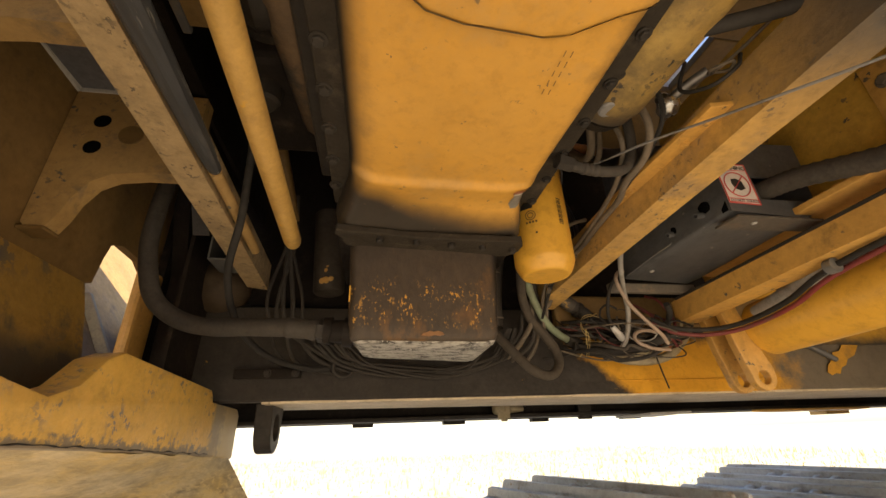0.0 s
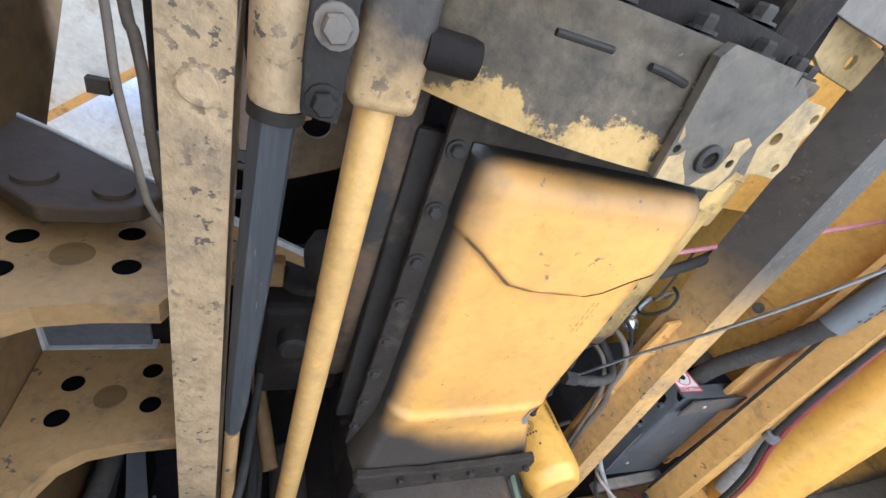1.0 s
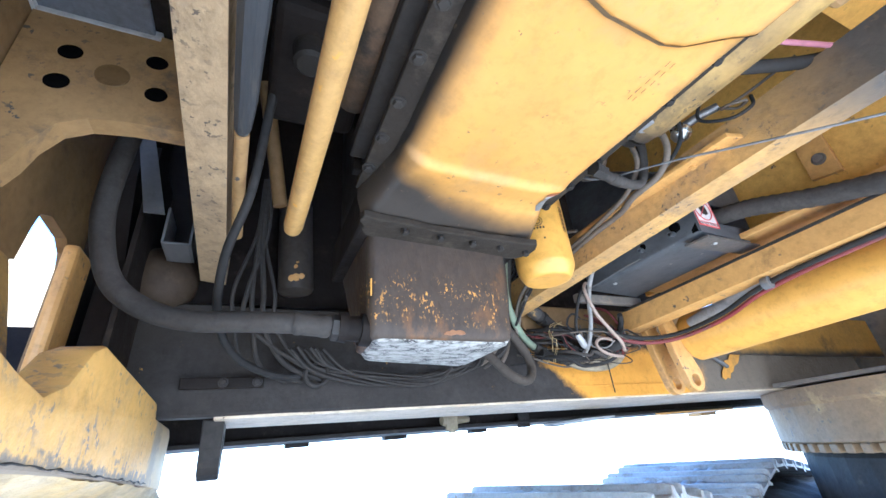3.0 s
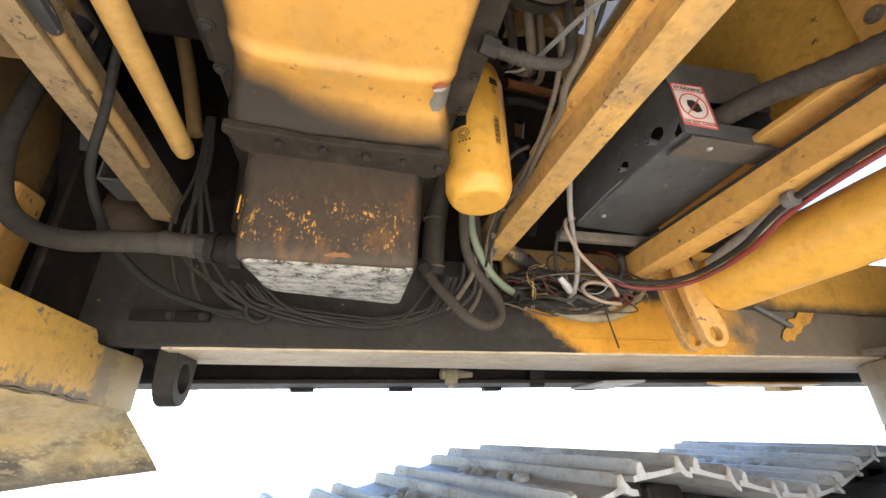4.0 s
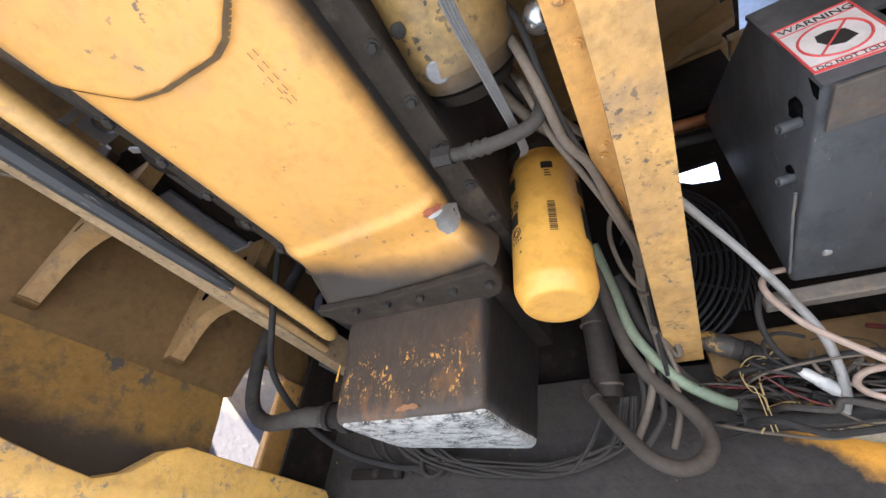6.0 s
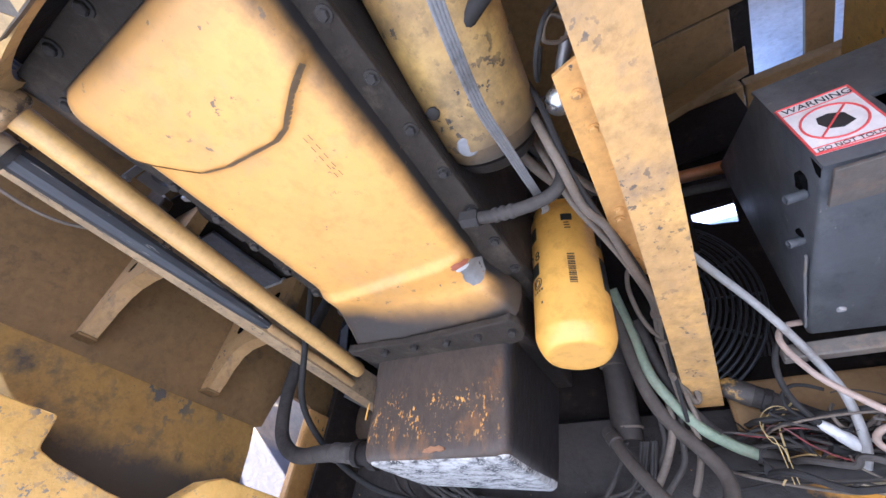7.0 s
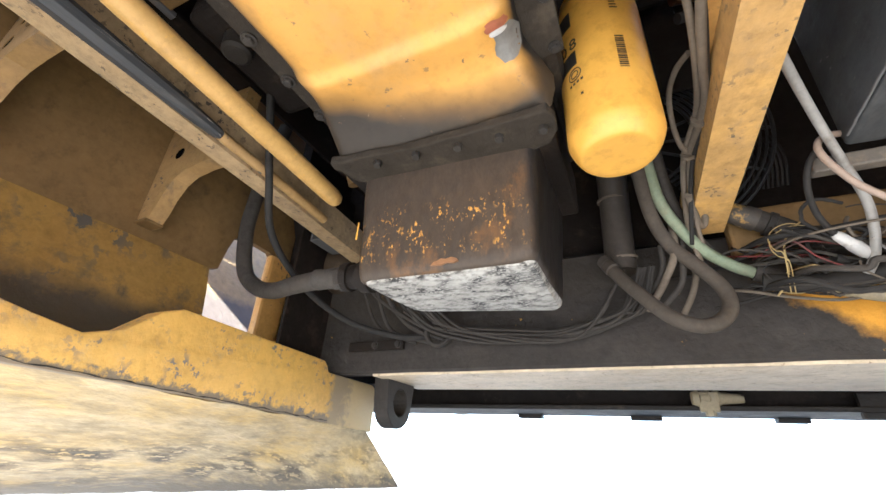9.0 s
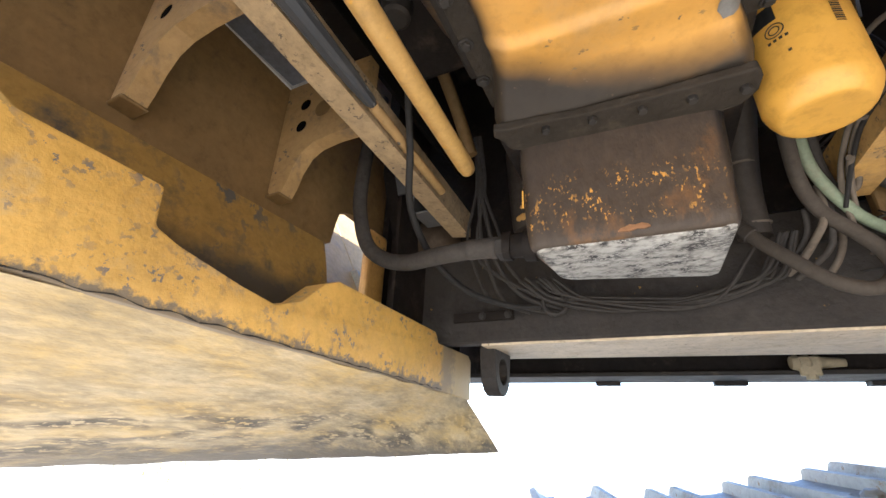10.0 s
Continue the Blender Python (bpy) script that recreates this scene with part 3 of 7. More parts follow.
# ---- counterweight and tail wall ----
def counterweight():
    t = thing("counterweight", "heavy yellow cast counterweight with a chipped lip and scraped belly", "counterweight", (-0.8, 1.0, 1.03))
    top = [(-0.6, 1.46), (0.30, 1.458), (0.462, 1.452), (0.468, 1.40), (0.50, 1.388), (0.60, 1.365), (0.665, 1.352), (0.72, 1.372), (0.77, 1.418), (0.81, 1.434), (0.90, 1.430),
           (1.228, 1.418), (1.242, 1.405), (1.25, 1.390), (1.47, 1.385), (1.49, 1.37)]
    bot = [(1.488, 1.25), (1.30, 1.262), (1.0, 1.278), (0.787, 1.286), (0.60, 1.292), (0.36, 1.305), (-0.6, 1.32)]
    lip = plate(top + bot, "x", -0.305, -0.36, bevel=0.006)
    part("lip", rough_up(lip, 0.0025, 11), M_cast, t, "chipped yellow front lip", smooth=True)
    def low(y):
        """The height of the lip's lower edge, by y."""
        return 1.305 - 0.0445 * (y - 0.36) if y > 0.36 else 1.305 + 0.0156 * (0.36 - y)

    for k in range(9):
        y0 = -0.35 + k * 0.18
        edge = []
        for j in range(15):
            y = y0 + j * 0.0128
            edge.append((-0.3035, y, low(y) + 0.003 + 0.004 * noise.noise(Vector((y * 30, 2, 1)))))
        part("chipped_edge", sweep(edge, 0, 6, 1, radii=[max(0.0004, 0.0021 * (0.4 + noise.noise(Vector((q[1] * 55, k, 7))))) for q in edge]), M_bolt, t, "dark chipped edge")
    # belly: from the lip's lower edge down and away, rounding forward at its far end
    bm = bmesh.new()
    ny, nu = 90, 18
    g = []
    for j in range(ny + 1):
        y = -0.6 + j * 2.06 / ny
        zt = low(y) - 0.0015
        turn = max(0.0, (y - 1.08) / 0.38) ** 1.6
        row = []
        for k in range(nu + 1):
            u = k / nu
            xb = (-0.792 + 0.07 * (y - 0.3)) * (1 - turn) - 0.245 * turn
            x = -0.310 * (1 - u) + xb * u
            zb = 1.103 - 0.030 * (y - 0.3) * (1 - turn)
            z = zt * (1 - u) + zb * u - 0.012 * math.sin(u * math.pi) * (1 - turn)
            yy = y + 0.12 * turn * u
            row.append(bm.verts.new((x + 0.005 * noise.noise(Vector((x, yy, z)) * 9), yy, z + 0.004 * noise.noise(Vector((x, yy, z)) * 14) + 0.0015 * noise.noise(Vector((x, yy, z)) * 45))))
        yy = y + 0.12 * turn
        zh = 2.3 if y < 0.80 else 1.32
        for x, z in ((-1.25, 1.06), (-1.35, 1.2), (-1.35, zh), (-1.00, zh), (-0.95, 1.30), (-0.62, 1.28), (-0.352, zt + 0.02)):
            row.append(bm.verts.new((x, yy if x < -0.4 else y, z)))
        g.append(row)
    for a, b in zip(g, g[1:]):
        for k in range(len(a)):
            bm.faces.new((a[k], a[(k + 1) % len(a)], b[(k + 1) % len(b)], b[k]))
    bm.faces.new(g[0][::-1]), bm.faces.new(g[-1])
    part("belly", bm, M_scrape, t, "scraped and dusty belly", smooth=True)


counterweight()


def tail_wall():
    t = thing("tail_wall", "brown dusty tail frame wall with a scuffed mustard lower band", "frame wall", (-0.6, 0.4, 1.36))
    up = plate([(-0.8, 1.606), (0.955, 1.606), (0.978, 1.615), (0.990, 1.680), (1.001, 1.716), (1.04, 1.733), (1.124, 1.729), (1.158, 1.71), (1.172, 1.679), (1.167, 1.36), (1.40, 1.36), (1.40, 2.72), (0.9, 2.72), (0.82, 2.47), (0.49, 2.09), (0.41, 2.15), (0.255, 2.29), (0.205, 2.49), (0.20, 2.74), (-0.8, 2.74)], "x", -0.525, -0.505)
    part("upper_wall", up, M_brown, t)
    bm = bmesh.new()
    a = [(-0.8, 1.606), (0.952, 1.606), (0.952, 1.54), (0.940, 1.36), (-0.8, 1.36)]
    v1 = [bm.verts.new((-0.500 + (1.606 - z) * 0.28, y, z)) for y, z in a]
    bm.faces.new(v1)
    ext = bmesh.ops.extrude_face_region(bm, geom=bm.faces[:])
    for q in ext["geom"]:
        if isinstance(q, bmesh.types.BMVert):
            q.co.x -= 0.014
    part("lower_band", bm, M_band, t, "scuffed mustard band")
    part("corner_post", box(-0.503, -0.475, 1.112, 1.203, 1.36, 1.715, 0.010), M_yellow, t, "yellow post beside the opening")
    part("corner_web", plate([(1.204, 1.36), (1.80, 1.44), (1.80, 2.06), (1.204, 2.06)], "x", -0.50, -0.48), M_soot, t)


tail_wall()


def sunlit_gusset():
    t = thing("gusset_plate", "dusty sunlit gusset plate with folded edge behind the tail opening", "plate", (-0.75, 1.2, 1.30))
    # Brown below z 1.68, paler again below z 1.48.
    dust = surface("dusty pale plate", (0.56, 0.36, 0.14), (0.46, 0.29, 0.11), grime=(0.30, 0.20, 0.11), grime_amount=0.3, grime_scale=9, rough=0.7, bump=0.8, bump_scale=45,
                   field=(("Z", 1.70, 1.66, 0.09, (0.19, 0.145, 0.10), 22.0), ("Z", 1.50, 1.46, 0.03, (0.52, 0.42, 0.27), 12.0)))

    def leaning(bm):
        for v in bm.verts:
            v.co.x -= 0.55 * (v.co.z - 1.30)
        return bm

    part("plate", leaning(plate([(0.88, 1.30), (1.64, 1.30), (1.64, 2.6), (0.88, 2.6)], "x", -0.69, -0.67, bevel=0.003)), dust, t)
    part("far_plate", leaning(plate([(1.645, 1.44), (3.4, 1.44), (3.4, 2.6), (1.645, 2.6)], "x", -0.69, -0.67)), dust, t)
    part("folded_edge", leaning(box(-0.67, -0.63, 1.60, 1.62, 1.30, 1.80, 0.004)), M_cream, t, "pale folded edge")
    # The lit triangle low in the opening, put in as a pale thin plate.
    part("foot", leaning(plate([(0.92, 1.30), (1.05, 1.30), (0.97, 1.47), (0.92, 1.50)], "x", -0.667, -0.655)), M_cream, t, "pale triangle put in for the lit low corner")


sunlit_gusset()


def wall_rib(y0):
    t = thing("wall_rib", "thick tan rib plate with bolt holes and curved foot", "rib plate", (-0.45, y0, 1.62), group="ribs on the tail wall")
    out = [(-0.503, 1.648), (-0.495, 1.639), (-0.480, 1.636), (-0.462, 1.640), (-0.450, 1.665), (-0.44, 1.70), (-0.42, 1.735), (-0.39, 1.753), (-0.34, 1.760), (-0.272, 1.760),
           (-0.262, 1.78), (-0.262, 1.955), (-0.36, 1.958), (-0.44, 1.958), (-0.503, 1.958)]
    holes = [(-0.44, 1.875, 0.016), (-0.331, 1.895, 0.016), (-0.441, 1.812, 0.016), (-0.320, 1.826, 0.016)]
    part("rib", plate(out, "y", y0, y0 + 0.034, holes), M_tan, t)
    # Backing and black plugs put the holes' inner shade into colour.
    part("backing", box(-0.480, -0.285, y0 + 0.0345, y0 + 0.038, 1.775, 1.93, 0.001), M_soot, t, "near-black plate added to darken the holes")
    for x, z, r in holes:
        part("hole_dark", lathe((x, y0 + 0.0015, z), (0, 1, 0), [(0, r - 0.0003), (0.031, r - 0.0003), (0.031, 0.001)], 20), M_void, t, "black plug painted as the dark of a bolt hole", smooth=True)
    part("round_pad", lathe((-0.381, y0, 1.845), (0, -1, 0), [(-0.002, 0.024), (0.0012, 0.022), (0.0015, 0.018)], 24), M_brown, t, "dark rubbed spot", smooth=True)
    part("weld_foot", rough_up(box(-0.506, -0.462, y0 - 0.004, y0 + 0.038, 1.633, 1.640, 0.003), 0.002, 60), M_brown, t, "ragged weld at the foot")
    return t


rib = wall_rib(0.44)
copy_thing(rib, Matrix.Translation((-0.45, 0.757, 1.62)))


def tail_tray():
    """Grey sheet tray hung between the ribs."""
    t = thing("sheet_tray", "grey sheet metal tray with a pale folded edge between the ribs", "tray", (-0.42, 0.65, 1.95))
    part("tray_floor", box(-0.50, -0.345, 0.52, 0.765, 1.955, 1.965, 0.002), surface("blue grey sheet", (0.17, 0.185, 0.215), (0.24, 0.25, 0.28), grime=(0.10, 0.09, 0.08), grime_amount=0.3, rough=0.4, metal=0.3, bump=0.1), t)
    part("tray_lip", box(-0.42, -0.27, 0.40, 0.80, 1.972, 1.982, 0.002), M_soot, t)
    part("tray_edge", box(-0.50, -0.335, 0.756, 0.768, 1.945, 1.968, 0.002), M_panel, t)
    part("tray_side", plate([(0.52, 1.96), (0.765, 1.945), (0.765, 2.02), (0.52, 2.10)], "x", -0.515, -0.50), M_panel, t)


tail_tray()


def swing_arm():
    t = thing("hinge_arm", "dark tapered hinge arm with two bosses above the rib", "arm", (-0.4, 0.36, 1.95))
    out = [(-0.75, 2.25), (-0.535, 2.09), (-0.444, 2.031), (-0.30, 1.93), (-0.292, 1.90), (-0.31, 1.87), (-0.345, 1.858), (-0.41, 1.852), (-0.47, 1.90), (-0.75, 1.95)]
    part("arm", plate(out, "y", 0.375, 0.40, bevel=0.004), M_darkbrown, t)
    part("arm_top_edge", sweep([(-0.70, 0.374, 2.214), (-0.535, 0.374, 2.091), (-0.444, 0.374, 2.032), (-0.302, 0.374, 1.931)], 0.0035, 6, 5), M_panel, t, "pale line along the top edge")
    for x, z in ((-0.345, 1.90), (-0.43, 1.915)):
        part("boss", lathe((x, 0.378, z), (0, -1, 0), [(0, 0.024), (0.009, 0.022)], 20), M_darkbrown, t, smooth=True)


swing_arm()


def upper_panels():
    t = thing("tail_panel", "pale weathered cover panel with yellow trim above the tail", "panel", (-0.6, 0.45, 2.6))
    part("panel", plate([(-0.42, 0.20), (-0.45, 0.43), (-0.69, 0.625), (-0.85, 0.55), (-0.85, 0.20)], "z", 2.60, 2.615), M_upper, t)
    part("rear_panel", plate([(-0.43, 0.42), (-0.43, 1.0), (-0.95, 1.0), (-0.95, 0.42)], "z", 2.70, 2.712), M_upper, t)
    part("outer_panel", plate([(-0.855, 0.25), (-0.855, 0.62), (-1.8, 0.62), (-1.8, 0.25)], "z", 2.60, 2.612), M_brown, t)
    part("trim", sweep([(-0.44, 0.425, 2.59), (-0.56, 0.52, 2.59), (-0.70, 0.635, 2.59)], 0.014, 4, 1), M_yellow, t, "yellow lower trim")
    part("hinge", box(-0.60, -0.55, 0.50, 0.54, 2.57, 2.595, 0.003), M_dark, t)


upper_panels()


# ---- engine underside ----
def engine_block():
    t = thing("engine_block", "dark sooty engine block above the oil pan", "engine", (0.23, 0.5, 1.75))
    bm = box(0.03, 0.43, 0.14, 1.05, 1.752, 2.35, 0.02)
    part("crankcase", bm, M_dark, t)
    for k in range(5):
        part("rib", box(0.012, 0.032, 0.22 + k * 0.15, 0.24 + k * 0.15, 1.80, 2.1, 0.003), M_dark, t)
    part("side_cover", box(-0.005, 0.03, 0.25, 0.62, 1.86, 2.06, 0.012), M_soot, t)
    part("head", box(0.05, 0.41, 0.15, 1.04, 2.35, 2.6, 0.02), M_soot, t)
    part("lower_skirt", box(-0.012, 0.03, 0.16, 0.75, 1.77, 1.80, 0.006), M_dark, t)
    for y, z, r in ((0.35, 1.86, 0.035), (0.55, 1.90, 0.03), (0.72, 1.84, 0.04)):
        part("core_plug", lathe((0.03, y, z), (-1, 0, 0), [(0, r), (0.012, r), (0.016, r * 0.8)], 18), M_soot, t, smooth=True)


engine_block()


def rust_duct():
    t = thing("exhaust_elbow", "rust-brown exhaust duct beside the oil pan flange", "duct", (-0.02, 0.4, 1.76))
    part("duct", sweep([(-0.035, 0.10, 1.80), (-0.03, 0.30, 1.81), (-0.02, 0.50, 1.83), (-0.015, 0.70, 1.87)], 0.035, 14), surface("rusty duct", (0.09, 0.058, 0.034), (0.17, 0.105, 0.05), grime=(0.03, 0.025, 0.02), grime_amount=0.5, rough=0.8, bump=0.6), t, smooth=True)


rust_duct()


STEP = ((-0.1, 0.170), (0.046, 0.250), (0.085, 0.273), (0.145, 0.322), (0.19, 0.333), (0.285, 0.338), (0.312, 0.331), (0.355, 0.303), (0.402, 0.280), (0.5, 0.24))


def step_line(x):
    """Where the pressed step crosses the pan, by x."""
    for (x0, y0), (x1, y1) in zip(STEP, STEP[1:]):
        if x <= x1:
            return y0 + (y1 - y0) * (x - x0) / (x1 - x0)
    return STEP[-1][1]


PAN0, PAN1 = 0.152, 0.80


def pan_sides(y):
    """The pan's two sides, by y: it flares out towards the flange."""
    v = (y - PAN0) / (PAN1 - PAN0)
    left = 0.042 + 0.010 * v - (0.036 * ((y - 0.66) / 0.14) ** 1.3 if y > 0.66 else 0)
    right = 0.407 - 0.018 * v + (0.026 * (y - 0.72) / 0.08 if y > 0.72 else 0)
    return left, right


def pan_point(u, y):
    """A point of the pan's belly: u across, y along."""
    left, right = pan_sides(y)
    x, z = left + (right - left) * u, 1.697
    flare = 1 - 0.6 * max(0.0, min(1.0, (y - 0.60) / 0.12))
    for e, rad, rise in ((x - left, 0.060 * flare, 0.044), (right - x, 0.024, 0.042), (y - PAN0, 0.042, 0.044)):
        if e < rad:
            z += rise * (1 - math.sqrt(max(0.0, 1 - (1 - max(e, 0.0) / rad) ** 2)))
    z = min(z, 1.741)
    # step between the near plate and the rest
    st = min(max((y - step_line(x)) / 0.011 + 0.5, 0), 1)
    z += 0.0095 * st * st * (3 - 2 * st) - 0.0045
    # pressed ridge across, bent towards the dented corner, then the fall to the flange
    ridge = 0.655 - 0.016 * abs(2 * u - 1.05) ** 1.6 + 0.003 * math.sin(u * 9)
    d = y - ridge
    z -= 0.0095 * (math.exp(-(d / 0.011) ** 2) if d < 0 else math.exp(-(d / 0.040) ** 2))
    if y > 0.66:
        z -= 0.030 * ((y - 0.66) / 0.14) ** 1.6
    z += 0.0022 * noise.noise(Vector((x * 6, y * 6, 2)))
    if u > 0.84 and 0.63 < y < 0.73:
        z += 0.016 * (u - 0.84) / 0.16 * math.sin((y - 0.63) / 0.10 * math.pi)
    return Vector((x, y, z))


def oil_pan():
    t = thing("oil_pan", "sooty yellow engine oil pan with a pressed step and bolted flange", "oil pan", (0.22, 0.45, 1.69))
    bm = bmesh.new()
    nx, ny = 56, 150
    g = [[bm.verts.new(pan_point(i / nx, PAN0 + (PAN1 - PAN0) * j / ny)) for i in range(nx + 1)] for j in range(ny + 1)]
    for a, b in zip(g, g[1:]):
        for k in range(nx):
            bm.faces.new((a[k], a[k + 1], b[k + 1], b[k]))
    # walls up to the flange
    rim = [g[j][0] for j in range(ny + 1)] + [g[ny][i] for i in range(1, nx + 1)] + [g[j][nx] for j in range(ny - 1, -1, -1)] + [g[0][i] for i in range(nx - 1, 0, -1)]
    top = [bm.verts.new((v.co.x, v.co.y, 1.742)) for v in rim]
    for k in range(len(rim)):
        bm.faces.new((rim[k], rim[(k + 1) % len(rim)], top[(k + 1) % len(rim)], top[k]))
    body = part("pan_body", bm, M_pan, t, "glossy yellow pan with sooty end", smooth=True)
    # thin dark strip laid along the pressed step
    seam = bmesh.new()
    n = 90
    rows = []
    for k in range(n + 1):
        x = 0.062 + k * 0.328 / n
        y = step_line(x)
        left, right = pan_sides(y)
        w = 1 + 0.25 * noise.noise(Vector((x * 50, 0, 3)))
        rows.append([seam.verts.new(pan_point((x - left) / (right - left), y + d * w) + Vector((0, 0, -0.0013))) for d in (-0.0035, -0.0018, 0.0, 0.0018, 0.0035)])
    for p, q in zip(rows, rows[1:]):
        for k in range(4):
            seam.faces.new((p[k], p[k + 1], q[k + 1], q[k]))
    part("step_edge", seam, surface("dark step edge", (0.25, 0.18, 0.095), (0.13, 0.095, 0.055), big=14, rough=0.6, bump=0.2), body, "dark line along the pressed step", smooth=True)
    def scab(name, uc, yc, ru, ry, material, label, lift, seed):
        b2 = bmesh.new()
        c = b2.verts.new(pan_point(uc, yc) + Vector((0, 0, -lift)))
        rim2 = []
        for k in range(18):
            a = k * math.tau / 18
            w = 1 + 0.35 * noise.noise(Vector((math.cos(a) * 2, math.sin(a) * 2, seed)))
            q = pan_point(min(uc + ru * w * math.cos(a), 0.995), yc + ry * w * math.sin(a))
            rim2.append(b2.verts.new(q + Vector((0, 0, -lift))))
        mid2 = [b2.verts.new((pan_point(min(uc + ru * 0.55 * math.cos(k * math.tau / 18), 0.99), yc + ry * 0.55 * math.sin(k * math.tau / 18))) + Vector((0, 0, -lift))) for k in range(18)]
        for k in range(18):
            b2.faces.new((rim2[k], rim2[(k + 1) % 18], mid2[(k + 1) % 18], mid2[k]))
            b2.faces.new((mid2[k], mid2[(k + 1) % 18], c))
        part(name, b2, material, body, label, smooth=True)

    scab("bare_dent", 0.945, 0.690, 0.05, 0.026, surface("bare scuffed metal", (0.26, 0.25, 0.23), (0.20, 0.19, 0.17), rough=0.5, metal=0.2, bump=0.3), "bare grey dented corner", 0.0016, 1.0)
    scab("primer_edge", 0.925, 0.668, 0.035, 0.005, M_panel, "pale chipped paint edge", 0.0022, 5.0)
    scab("red_mark", 0.925, 0.657, 0.045, 0.010, surface("red touch-up paint", (0.40, 0.13, 0.07), (0.46, 0.20, 0.09), rough=0.4, bump=0.02), "small red paint mark", 0.0018, 9.0)
    code = bpy.data.meshes.new("stamp")
    vs, fs = [], []
    for k in range(5):
        for s in (0, 1):
            i = len(vs)
            y, x = 0.352 + k * 0.015, 0.318 + s * 0.009 - k * 0.001
            vs += [(x, y, 1.6985), (x + 0.0014, y, 1.6985), (x + 0.0014, y + 0.009, 1.6985), (x, y + 0.009, 1.6985)]
            fs.append((i, i + 1, i + 2, i + 3))
    stamp = bmesh.new()
    code.from_pydata(vs, [], fs)
    stamp.from_mesh(code)
    bpy.data.meshes.remove(code)
    part("stamp_marks", stamp, M_brown, body, "worn unreadable stamp marks")
    fl = part("flange", plate([(0.012, 0.105), (0.438, 0.105), (0.438, 0.76), (0.012, 0.80)], "z", 1.740, 1.752, bevel=0.002), M_flange, t, "sooty bolted flange")
    for k in range(8):
        y = 0.165 + k * 0.0805
        part("bolt", bolt_mesh((0.0395 - 0.001 * k - 0.013, y, 1.740), (0, 0, -1), 0.0085, 0.009), M_bolt, fl)
        part("bolt", bolt_mesh((0.427, y + 0.02, 1.740), (0, 0, -1), 0.0070, 0.008), M_bolt, fl)
    for x in (0.10, 0.19, 0.28, 0.37):
        part("bolt", bolt_mesh((x, 0.118, 1.740), (0, 0, -1), 0.0085, 0.009), M_bolt, fl)


oil_pan()


def rounded(poly, r, n=5):
    """A closed outline with its corners rounded: rows of (x, y, factor of r)."""
    out = []
    for i, (x, y, f) in enumerate(poly):
        p, a, b = Vector((x, y)), Vector(poly[i - 1][:2]), Vector(poly[(i + 1) % len(poly)][:2])
        u, w = (a - p).normalized(), (b - p).normalized()
        for k in range(n):
            t = k / (n - 1)
            out.append(p + u * (r * f * (1 - t) ** 2) + w * (r * f * t * t))
    return out


